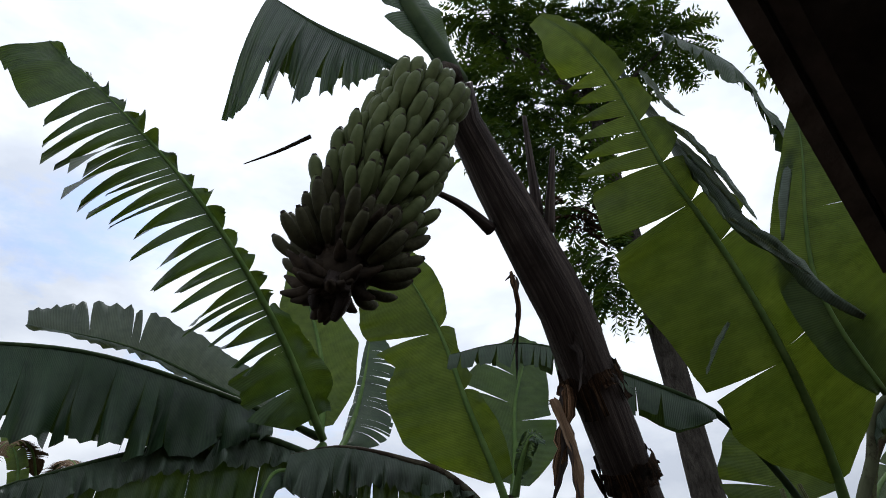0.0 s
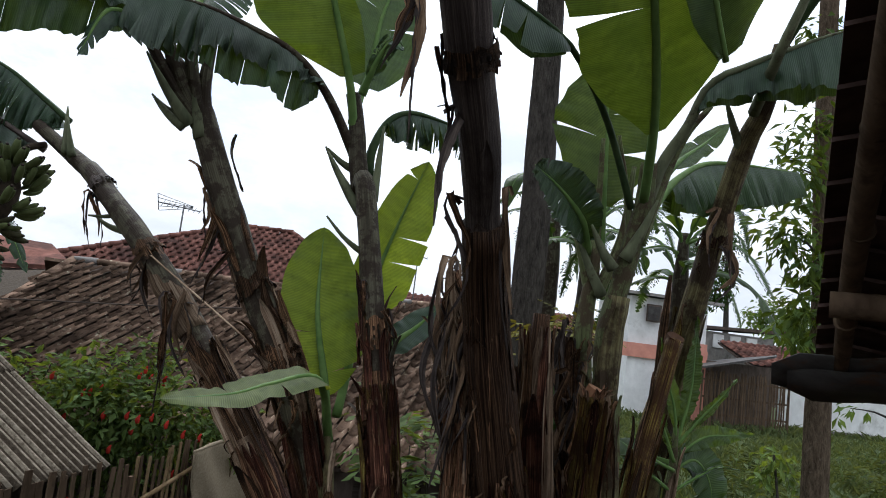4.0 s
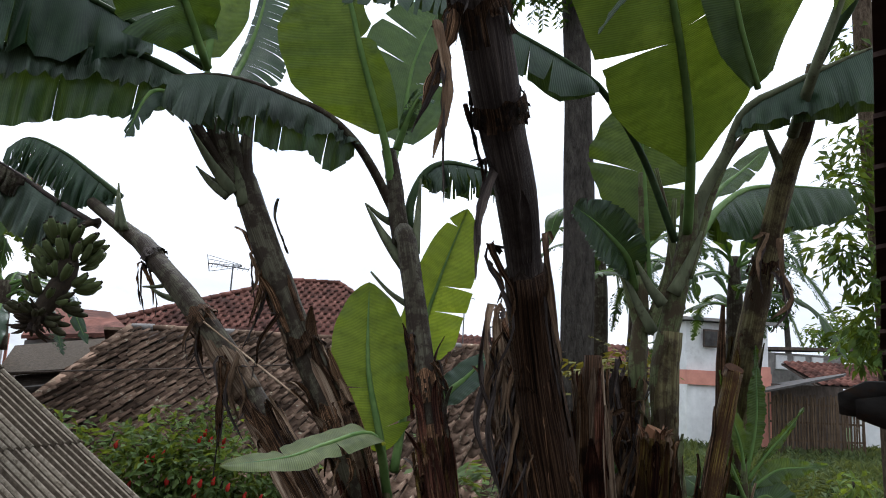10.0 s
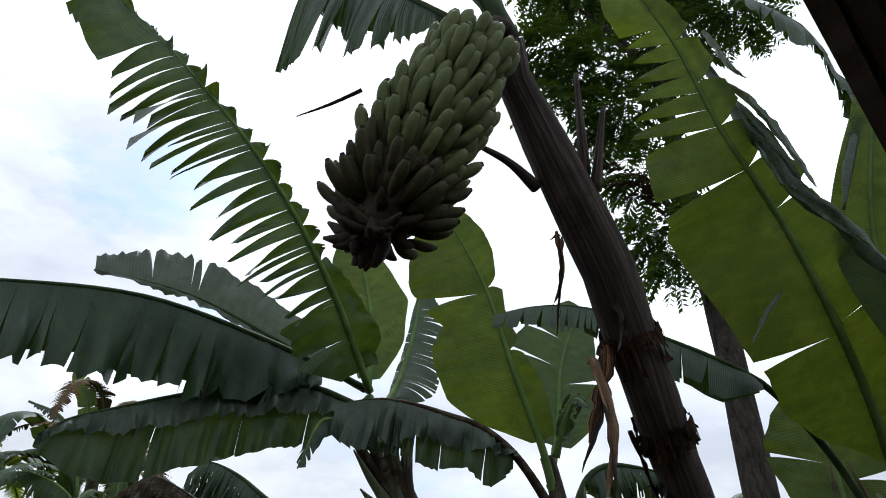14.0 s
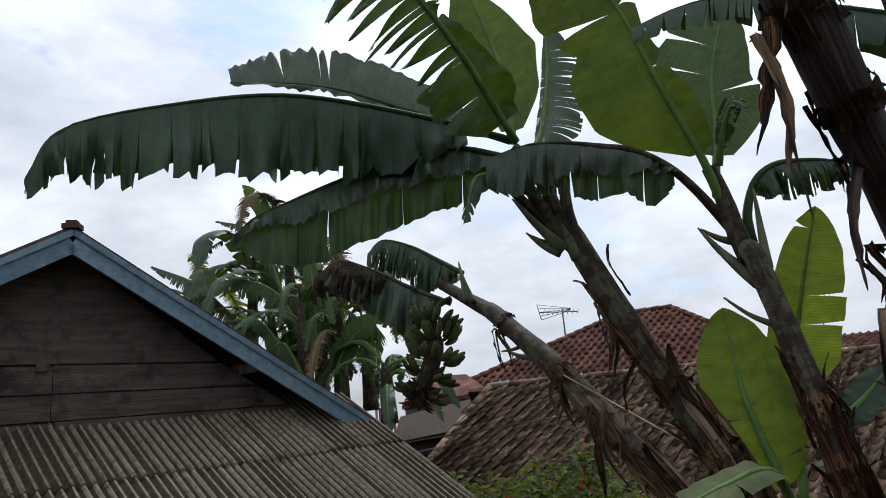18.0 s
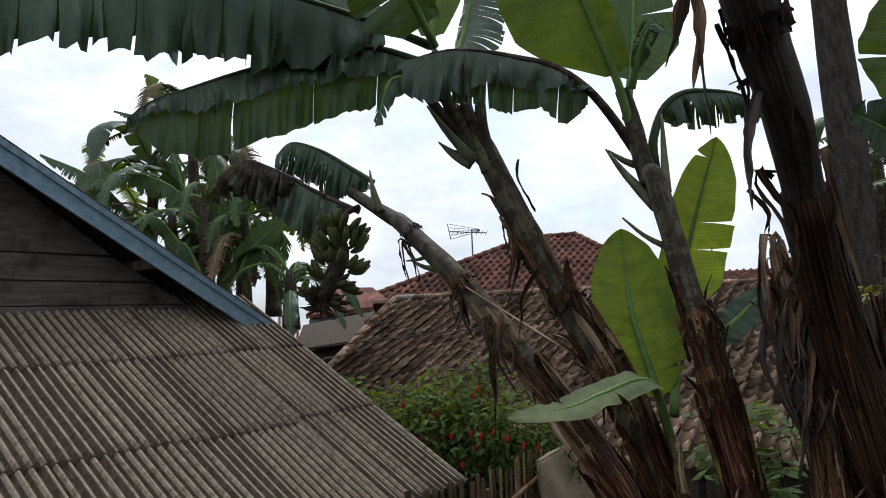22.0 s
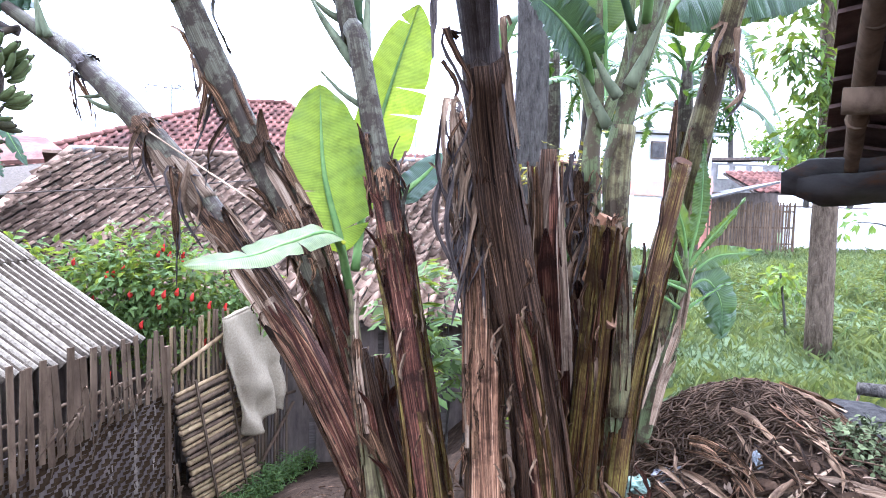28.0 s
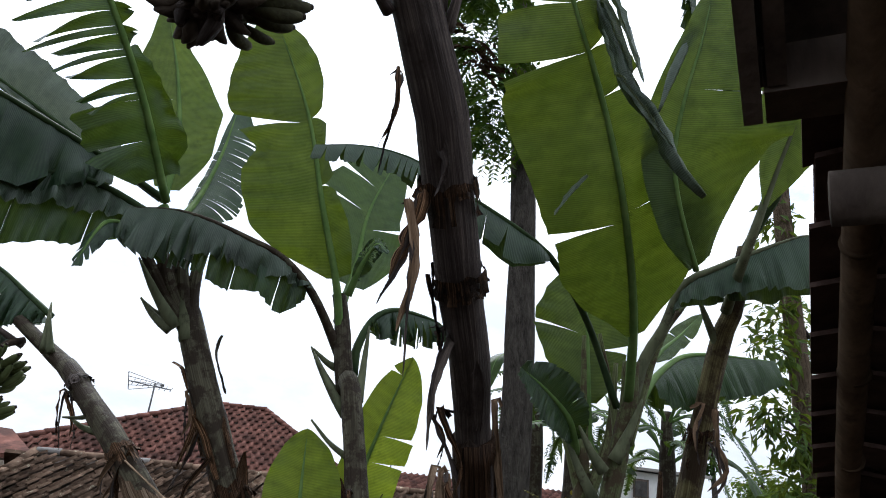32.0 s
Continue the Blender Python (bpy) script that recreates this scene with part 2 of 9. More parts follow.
def fibre(name, stops, around=60.0, along=2.2, rough=0.65, bump=0.7, vary=0.2, blotch=None, blotch_scale=5.0, blotch_at=(0.48, 0.62)):
    """Stringy plant fibre that runs along its UV, in several colours, with blotches."""
    m = bpy.data.materials.new(name)
    m.use_nodes = True
    nt = m.node_tree
    b = nt.nodes["Principled BSDF"]
    ln = nt.links.new
    uv = nt.nodes.new("ShaderNodeUVMap")
    uv.uv_map = "UVMap"
    info = nt.nodes.new("ShaderNodeObjectInfo")
    sc = nt.nodes.new("ShaderNodeVectorMath")
    sc.operation = "MULTIPLY_ADD"
    sc.inputs[1].default_value = (around, along * 0.55, 1.0)
    cb = nt.nodes.new("ShaderNodeCombineXYZ")
    rm = nt.nodes.new("ShaderNodeMath")
    rm.operation = "MULTIPLY"
    rm.inputs[1].default_value = 37.0
    ln(info.outputs["Random"], rm.inputs[0])
    ln(rm.outputs[0], cb.inputs["X"])
    ln(rm.outputs[0], cb.inputs["Z"])
    ln(uv.outputs["UV"], sc.inputs[0])
    ln(cb.outputs["Vector"], sc.inputs[2])
    n1 = nt.nodes.new("ShaderNodeTexNoise")
    n1.inputs["Scale"].default_value = 1.0
    n1.inputs["Detail"].default_value = 9.0
    n1.inputs["Roughness"].default_value = 0.74
    n1.inputs["Distortion"].default_value = 0.35
    ln(sc.outputs["Vector"], n1.inputs["Vector"])
    ramp = nt.nodes.new("ShaderNodeValToRGB")
    ramp.color_ramp.elements[0].position, ramp.color_ramp.elements[0].color = stops[0][0], (*stops[0][1], 1)
    ramp.color_ramp.elements[1].position, ramp.color_ramp.elements[1].color = stops[-1][0], (*stops[-1][1], 1)
    stops = [(0.5 + (at - 0.5) * 0.78, c) for at, c in stops]
    ramp.color_ramp.elements[0].position, ramp.color_ramp.elements[1].position = stops[0][0], stops[-1][0]
    for at, c in stops[1:-1]:
        el = ramp.color_ramp.elements.new(at)
        el.color = (*c, 1)
    ln(n1.outputs["Fac"], ramp.inputs["Fac"])
    colour = ramp.outputs["Color"]
    tc = nt.nodes.new("ShaderNodeTexCoord")
    if blotch:
        n2 = nt.nodes.new("ShaderNodeTexNoise")
        n2.inputs["Scale"].default_value = blotch_scale
        n2.inputs["Detail"].default_value = 7.0
        n2.inputs["Roughness"].default_value = 0.7
        ln(tc.outputs["Object"], n2.inputs["Vector"])
        mr = nt.nodes.new("ShaderNodeMapRange")
        mr.inputs["From Min"].default_value, mr.inputs["From Max"].default_value = blotch_at
        mr.inputs["To Max"].default_value = 0.85
        ln(n2.outputs["Fac"], mr.inputs["Value"])
        mx = nt.nodes.new("ShaderNodeMix")
        mx.data_type = "RGBA"
        ln(mr.outputs["Result"], mx.inputs["Factor"])
        ln(colour, mx.inputs["A"])
        mx.inputs["B"].default_value = (*blotch, 1)
        colour = mx.outputs["Result"]
    val = nt.nodes.new("ShaderNodeMapRange")
    val.inputs["To Min"].default_value, val.inputs["To Max"].default_value = 1 - 1.6 * vary, 1 + 1.6 * vary
    ln(info.outputs["Random"], val.inputs["Value"])
    hs = nt.nodes.new("ShaderNodeHueSaturation")
    ln(val.outputs["Result"], hs.inputs["Value"])
    ln(colour, hs.inputs["Color"])
    ln(hs.outputs["Color"], b.inputs["Base Color"])
    b.inputs["Roughness"].default_value = rough
    b.inputs["Specular IOR Level"].default_value = 0.05
    bp = nt.nodes.new("ShaderNodeBump")
    bp.inputs["Strength"].default_value = bump
    bp.inputs["Distance"].default_value = 0.012
    ln(n1.outputs["Fac"], bp.inputs["Height"])
    ln(bp.outputs["Normal"], b.inputs["Normal"])
    return m


STEM = fibre("pseudostem", [(0.3, (0.03, 0.024, 0.017)), (0.5, (0.07, 0.063, 0.041)), (0.72, (0.14, 0.13, 0.09))], 58, 2.6, 0.55, 0.6, 0.08, (0.028, 0.019, 0.014), 9.0, (0.45, 0.53))
STEM_DARK = fibre("pseudostem_dark", [(0.3, (0.02, 0.0155, 0.014)), (0.48, (0.055, 0.044, 0.039)), (0.62, (0.11, 0.088, 0.076)), (0.78, (0.24, 0.19, 0.155))], 55, 3.6, 0.5, 0.7, 0.12, (0.026, 0.019, 0.016), 4.0, (0.48, 0.66))
STEM_BLOTCH = fibre("pseudostem_blotched", [(0.3, (0.05, 0.035, 0.022)), (0.5, (0.12, 0.1, 0.045)), (0.72, (0.2, 0.19, 0.1))], 58, 2.6, 0.6, 0.6, 0.08, (0.028, 0.017, 0.013), 4.0, (0.45, 0.56))
STEM_GREEN = fibre("pseudostem_green", [(0.3, (0.045, 0.042, 0.02)), (0.5, (0.1, 0.115, 0.05)), (0.72, (0.17, 0.185, 0.095))], 58, 2.6, 0.5, 0.5, 0.1, (0.06, 0.04, 0.026), 11.0, (0.47, 0.55))
# streak range widened: crevice shade and highlights are partly in these colours
SHEATH = fibre("dried_sheath", [(0.35, (0.006, 0.0032, 0.002)), (0.47, (0.045, 0.025, 0.013)), (0.59, (0.145, 0.078, 0.04)), (0.74, (0.44, 0.285, 0.165))], 170, 4.2, 0.6, 1.0, 0.4, (0.009, 0.005, 0.003), 6.0, (0.5, 0.62))
SHEATH_RED = fibre("red_sheath", [(0.35, (0.007, 0.0026, 0.0018)), (0.49, (0.034, 0.0125, 0.008)), (0.62, (0.1, 0.042, 0.024)), (0.76, (0.34, 0.21, 0.13))], 160, 3.6, 0.4, 0.9, 0.4, (0.01, 0.0044, 0.003), 5.0, (0.5, 0.63))
SHEATH_PALE = fibre("bleached_sheath", [(0.32, (0.05, 0.03, 0.018)), (0.5, (0.19, 0.128, 0.082)), (0.72, (0.42, 0.33, 0.235))], 90, 3.0, 0.8, 0.8, 0.25, (0.05, 0.03, 0.02), 7.0, (0.54, 0.68))
SHEATH_GREEN = fibre("fresh_sheath", [(0.38, (0.009, 0.0046, 0.0024)), (0.48, (0.06, 0.028, 0.011)), (0.58, (0.105, 0.08, 0.018)), (0.76, (0.25, 0.215, 0.06))], 130, 2.6, 0.42, 0.7, 0.28, (0.026, 0.012, 0.006), 5.0, (0.46, 0.58))
SHEATH_PINK = fibre("pink_sheath", [(0.34, (0.02, 0.009, 0.005)), (0.46, (0.11, 0.054, 0.029)), (0.58, (0.27, 0.145, 0.08)), (0.74, (0.52, 0.355, 0.225))], 140, 4.0, 0.6, 0.9, 0.3, (0.03, 0.014, 0.008), 5.0, (0.5, 0.63))
# near-black so that the shade in gaps between sheaths is in the colour
STEM_ROT_SHADED = fibre("shaded_rotting_sheath", [(0.36, (0.005, 0.003, 0.002)), (0.51, (0.036, 0.02, 0.012)), (0.66, (0.13, 0.075, 0.042))], 90, 3.0, 0.42, 0.9, 0.2)
LEAF_DRY = fibre("dried_leaf", [(0.3, (0.03, 0.018, 0.011)), (0.5, (0.12, 0.076, 0.045)), (0.75, (0.29, 0.21, 0.14))], 40, 6.0, 0.85, 0.6, 0.2, (0.04, 0.025, 0.017), 6.0, (0.52, 0.68))
FRUIT = material("banana_skin", (0.062, 0.08, 0.03), (0.12, 0.138, 0.056), 16, 0.5, 0.1, spots=(0.045, 0.052, 0.024), spot_scale=14, spot_at=(0.55, 0.75))
# withering skin, darkened too for the shade low in the bunch
FRUIT_BROWN_SHADED = material("shaded_browning_banana_skin", (0.034, 0.033, 0.019), (0.075, 0.072, 0.036), 16, 0.65, 0.2, spots=(0.025, 0.019, 0.014), spot_scale=14, spot_at=(0.5, 0.65))
FRUIT_DARK = material("withered_fruit", (0.02, 0.016, 0.014), (0.06, 0.045, 0.03), 16, 0.75, 0.4)
EARTH = material("earth", (0.0104, 0.0068, 0.00448), (0.0352, 0.0232, 0.0152), 13, 0.95, 1.0, spots=(0.068, 0.048, 0.0328), spot_scale=5.0, spot_at=(0.56, 0.72), vary=0, lift=0.03, gloss=0.03)
WEED = material("weed_leaf", (0.03, 0.05, 0.015), (0.075, 0.108, 0.036), 8, 0.55, 0.1, vary=0.3, translucent=0.25)
GRASS = material("grass", (0.036, 0.056, 0.024), (0.106, 0.132, 0.064), 5, 0.8, 0.3, vary=0.3, translucent=0.3)
BUSH = material("shrub_leaf", (0.062, 0.108, 0.03), (0.165, 0.235, 0.08), 6, 0.5, 0.1, vary=0.32, translucent=0.36)
TREE_LEAF = material("tree_leaf", (0.02, 0.05, 0.014), (0.05, 0.09, 0.022), 5, 0.5, 0.1, vary=0.25, translucent=0.3)
TREE_LEAF_PALE = material("tree_leaf_pale", (0.06, 0.11, 0.03), (0.12, 0.18, 0.05), 5, 0.5, 0.1, vary=0.25, translucent=0.35)
YELLOW = material("yellow_leaf", (0.085, 0.09, 0.026), (0.17, 0.165, 0.058), 6, 0.6, 0.1, vary=0.25, translucent=0.2)
BARK = material("bark", (0.025, 0.022, 0.019), (0.09, 0.08, 0.068), 22, 0.9, 1.0, (1, 1, 0.3), spots=(0.15, 0.142, 0.126), spot_scale=7, spot_at=(0.6, 0.75), lift=0.04, gloss=0.02)
BARK_TAN = material("tan_bark", (0.045, 0.032, 0.021), (0.15, 0.115, 0.08), 22, 0.9, 1.0, (1, 1, 0.3), spots=(0.2, 0.165, 0.125), spot_scale=7, spot_at=(0.6, 0.75), lift=0.04, gloss=0.02)
PETAL = material("red_petal", (0.3, 0.022, 0.016), (0.42, 0.04, 0.028), 20, 0.5, 0.1, vary=0.1, translucent=0.2)
BAMBOO = material("bamboo", (0.129, 0.0847, 0.0415), (0.257, 0.183, 0.1), 9, 0.6, 0.3, (1, 1, 0.3), spots=(0.0907, 0.06, 0.0324), spot_scale=7, vary=0.2)
BAMBOO_GREY = material("weathered_bamboo", (0.0446, 0.029, 0.0178), (0.12, 0.0826, 0.0529), 9, 0.8, 0.4, (1, 1, 0.3), spots=(0.0429, 0.029, 0.0185), spot_scale=6, vary=0.26)
WEAVE = material("woven_bamboo", (0.017, 0.01, 0.0055), (0.04, 0.026, 0.015), 9, 0.9, 0.5, (1, 1, 1), spots=(0.08, 0.056, 0.032), spot_scale=22, spot_at=(0.68, 0.76), vary=0.14, gloss=0.02)
WOOD_DARK = material("dark_wood", (0.046, 0.036, 0.03), (0.13, 0.103, 0.085), 9, 0.85, 0.4, (1, 1, 0.3))
PLANK = material("gable_plank", (0.0621, 0.0517, 0.0437), (0.129, 0.11, 0.0954), 9, 0.9, 0.5, (0.25, 0.25, 3), spots=(0.0414, 0.0333, 0.0287), spot_scale=3, spot_at=(0.5, 0.66), vary=0.05, gloss=0.02)
BLUE = material("faded_blue_paint", (0.1, 0.16, 0.21), (0.2, 0.28, 0.33), 12, 0.7, 0.3, spots=(0.32, 0.33, 0.32), spot_scale=14, spot_at=(0.6, 0.72))
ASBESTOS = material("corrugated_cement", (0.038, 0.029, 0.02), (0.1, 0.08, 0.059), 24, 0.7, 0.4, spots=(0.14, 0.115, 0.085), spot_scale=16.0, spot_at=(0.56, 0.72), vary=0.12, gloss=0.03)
# paler copy for the wave crests: light on the ridges put into the colour
ASBESTOS_CREST = material("cement_crest", (0.13, 0.108, 0.08), (0.29, 0.25, 0.19), 30, 0.7, 0.4, spots=(0.085, 0.068, 0.048), spot_scale=20.0, spot_at=(0.5, 0.66), vary=0.1, gloss=0.03)
TILE_OLD = material("mossy_tile", (0.0675, 0.0435, 0.0317), (0.255, 0.173, 0.122), 5, 0.92, 0.6, spots=(0.46, 0.42, 0.31), spot_scale=12, spot_at=(0.58, 0.7), vary=0.45, gloss=0.02)
TILE_RED = material("red_tile", (0.104, 0.0481, 0.0377), (0.215, 0.104, 0.0806), 3, 0.85, 0.4, spots=(0.0715, 0.0416, 0.0351), spot_scale=1.2, spot_at=(0.45, 0.62), vary=0.26, gloss=0.02)
TILE_DARK = material("dark_tile", (0.045, 0.028, 0.024), (0.11, 0.072, 0.06), 8, 0.9, 0.5, vary=0.25)
CEMENT = material("cement", (0.16, 0.15, 0.14), (0.3, 0.28, 0.26), 5, 0.95, 0.4, spots=(0.09, 0.08, 0.07), spot_scale=2)
WHITE = material("white_plaster", (0.6, 0.6, 0.58), (0.78, 0.78, 0.76), 3, 0.9, 0.2, spots=(0.35, 0.34, 0.31), spot_scale=1.2, spot_at=(0.56, 0.75))
SALMON = material("salmon_paint", (0.45, 0.2, 0.15), (0.6, 0.28, 0.21), 3, 0.9, 0.2)
ZINC = material("old_zinc", (0.035, 0.032, 0.03), (0.1, 0.095, 0.09), 5, 0.6, 0.3, metal=0.2, spots=(0.09, 0.05, 0.03), spot_scale=4)
METAL = material("antenna_metal", (0.1, 0.1, 0.1), (0.2, 0.2, 0.2), 20, 0.45, 0.1, metal=0.7)
CLOTH = material("old_sack", (0.2, 0.16, 0.105), (0.3, 0.25, 0.175), 60, 0.9, 0.25, spots=(0.13, 0.1, 0.065), spot_scale=4, spot_at=(0.58, 0.8), vary=0.05)
TWIG = material("dry_twig", (0.0107, 0.0066, 0.00395), (0.0627, 0.0396, 0.0243), 14, 0.9, 0.3, vary=0.45)
TWIG_PALE = material("weathered_tie", (0.07, 0.056, 0.042), (0.16, 0.13, 0.1), 14, 0.9, 0.3, vary=0.2)
LITTER = material("leaf_litter", (0.0147, 0.00816, 0.00488), (0.0734, 0.0442, 0.0263), 14, 0.9, 0.5, vary=0.44)
ASH = material("ash_and_charcoal", (0.008, 0.0075, 0.007), (0.04, 0.037, 0.034), 12, 0.95, 0.9, vary=0.2, gloss=0.02)


# ---------------------------------------------------------------- helpers for meshes
def V(*a):
    return Vector(a[0] if len(a) == 1 else a)


def thing(name, at, label, category, group="", kind=""):
    e = new(name)
    e.location = at
    e.empty_display_size = 0.1
    return tagged(e, label, category, group, kind)


def link(name, verts, faces, mat, parent=None, label="", smooth=False, uvs=None, mats=None):
    """One mesh object from world-space vertices, placed under its parent."""
    me = bpy.data.meshes.new(name)
    off = parent_at(parent)
    me.from_pydata([tuple(V(v) - off) for v in verts], [], faces)
    for m in (mats or [mat]):
        me.materials.append(m)
    if uvs:
        lay = me.uv_layers.new(name="UVMap")
        for loop in me.loops:
            lay.data[loop.index].uv = uvs[loop.vertex_index]
    if smooth:
        me.polygons.foreach_set("use_smooth", [True] * len(me.polygons))
    ob = new(name, me)
    if parent:
        ob.parent = parent
        if parent.type == "MESH":
            ob.location = (0, 0, 0)
    if label:
        tagged(ob, label)
    return ob


def parent_at(p):
    at = V(0, 0, 0)
    while p:
        at = at + p.location
        p = p.parent
    return at


def spline(pts, n):
    """n + 1 points of a smooth curve through pts, evenly spaced, and their tangents."""
    pts = [V(p) for p in pts]
    ext = [pts[0] * 2 - pts[1]] + pts + [pts[-1] * 2 - pts[-2]]
    dense = []
    for i in range(1, len(ext) - 2):
        a, b, c, d = ext[i - 1:i + 3]
        for k in range(24):
            t = k / 24
            dense.append(0.5 * ((2 * b) + (c - a) * t + (2 * a - 5 * b + 4 * c - d) * t * t + (3 * b - a - 3 * c + d) * t ** 3))
    dense.append(pts[-1])
    run = [0.0]
    for p, q in zip(dense, dense[1:]):
        run.append(run[-1] + (q - p).length)
    out, j = [], 0
    for i in range(n + 1):
        s = run[-1] * i / n
        while j < len(run) - 2 and run[j + 1] < s:
            j += 1
        u = (s - run[j]) / max(1e-9, run[j + 1] - run[j])
        out.append(dense[j].lerp(dense[j + 1], min(1, u)))
    tan = [(out[min(n, i + 1)] - out[max(0, i - 1)]).normalized() for i in range(n + 1)]
    return out, tan, run[-1]


def pick(values, s):
    """The value at s in 0..1 of a list of evenly spaced values."""
    x = s * (len(values) - 1)
    i = min(len(values) - 2, int(x))
    return values[i] + (values[i + 1] - values[i]) * (x - i)


def tube_data(pts, radii, n=12, sides=10, rough=0.0, flat=1.0, seed=0, base=0):
    ps, ts, length = spline(pts, n)
    verts, faces = [], []
    ref = V(0.31, 0.2, 0.93)
    u = ts[0].cross(ref).normalized()
    for i, (p, t) in enumerate(zip(ps, ts)):
        u = (u - t * u.dot(t)).normalized()
        w = t.cross(u)
        r = pick(radii, i / n)
        for k in range(sides):
            a = math.tau * k / sides
            rr = r * (1 + rough * noise.noise(V(math.cos(a) * 2.5, math.sin(a) * 2.5, i * 0.5 + seed * 7.3)))
            verts.append(p + u * math.cos(a) * rr + w * math.sin(a) * rr * flat)
    for i in range(n):
        for k in range(sides):
            q = (k + 1) % sides
            faces.append((base + i * sides + k, base + i * sides + q, base + (i + 1) * sides + q, base + (i + 1) * sides + k))
    faces.append(tuple(base + k for k in reversed(range(sides))))
    faces.append(tuple(base + n * sides + k for k in range(sides)))
    return verts, faces


def tube(name, pts, radii, mat, parent=None, n=12, sides=10, rough=0.0, label="", flat=1.0, seed=0):
    v, f = tube_data(pts, radii, n, sides, rough, flat, seed)
    length = sum((V(q) - V(p)).length for p, q in zip(pts, pts[1:]))
    girth = math.tau * max(radii)
    uvs = [(abs(2 * (k % sides) / sides - 1) * girth * 0.5, (k // sides) * length / n) for k in range(len(v))]
    return link(name, v, f, mat, parent, label, True, uvs)


def box_data(c, size, turn=0.0, base=0):
    """A box with slightly chamfered long edges: centre, size, turn about z in degrees."""
    sx, sy, sz = (s / 2 for s in size)
    m = Matrix.Rotation(radians(turn), 3, "Z")
    verts = [V(c) + m @ V(x * sx, y * sy, z * sz) for z in (-1, 1) for y in (-1, 1) for x in (-1, 1)]
    faces = [tuple(base + i for i in f) for f in ((0, 2, 3, 1), (4, 5, 7, 6), (0, 1, 5, 4), (2, 6, 7, 3), (0, 4, 6, 2), (1, 3, 7, 5))]
    return verts, faces


def box(name, c, size, mat, parent=None, turn=0.0, label=""):
    v, f = box_data(c, size, turn)
    return link(name, v, f, mat, parent, label)


def beam_data(a, b, w, h, up=(0, 0, 1), base=0):
    a, b = V(a), V(b)
    t = (b - a).normalized()
    s = t.cross(V(up)).normalized() * w / 2
    u = s.cross(t).normalized() * h / 2
    verts = [p + s * x + u * y for p in (a, b) for x, y in ((-1, -1), (1, -1), (1, 1), (-1, 1))]
    faces = [tuple(base + i for i in f) for f in ((0, 1, 5, 4), (1, 2, 6, 5), (2, 3, 7, 6), (3, 0, 4, 7), (3, 2, 1, 0), (4, 5, 6, 7))]
    return verts, faces


def beam(name, a, b, w, h, mat, parent=None, label="", up=(0, 0, 1)):
    v, f = beam_data(a, b, w, h, up)
    return link(name, v, f, mat, parent, label)


def slab(name, corners, thick, mat, parent=None, label=""):
    """A flat plate with four or more corners, thick downwards along its normal."""
    c = [V(p) for p in corners]
    nrm = (c[1] - c[0]).cross(c[2] - c[0]).normalized()
    if nrm.z < 0:
        nrm = -nrm
    low = [p - nrm * thick for p in c]
    k = len(c)
    faces = [tuple(range(k)), tuple(reversed(range(k, 2 * k)))] + [(i, i + k, (i + 1) % k + k, (i + 1) % k) for i in range(k)]
    return link(name, c + low, faces, mat, parent, label)


def joined(parts):
    verts, faces = [], []
    for v, f in parts:
        b = len(verts)
        verts += v
        faces += [tuple(i + b for i in q) for q in f]
    return verts, faces


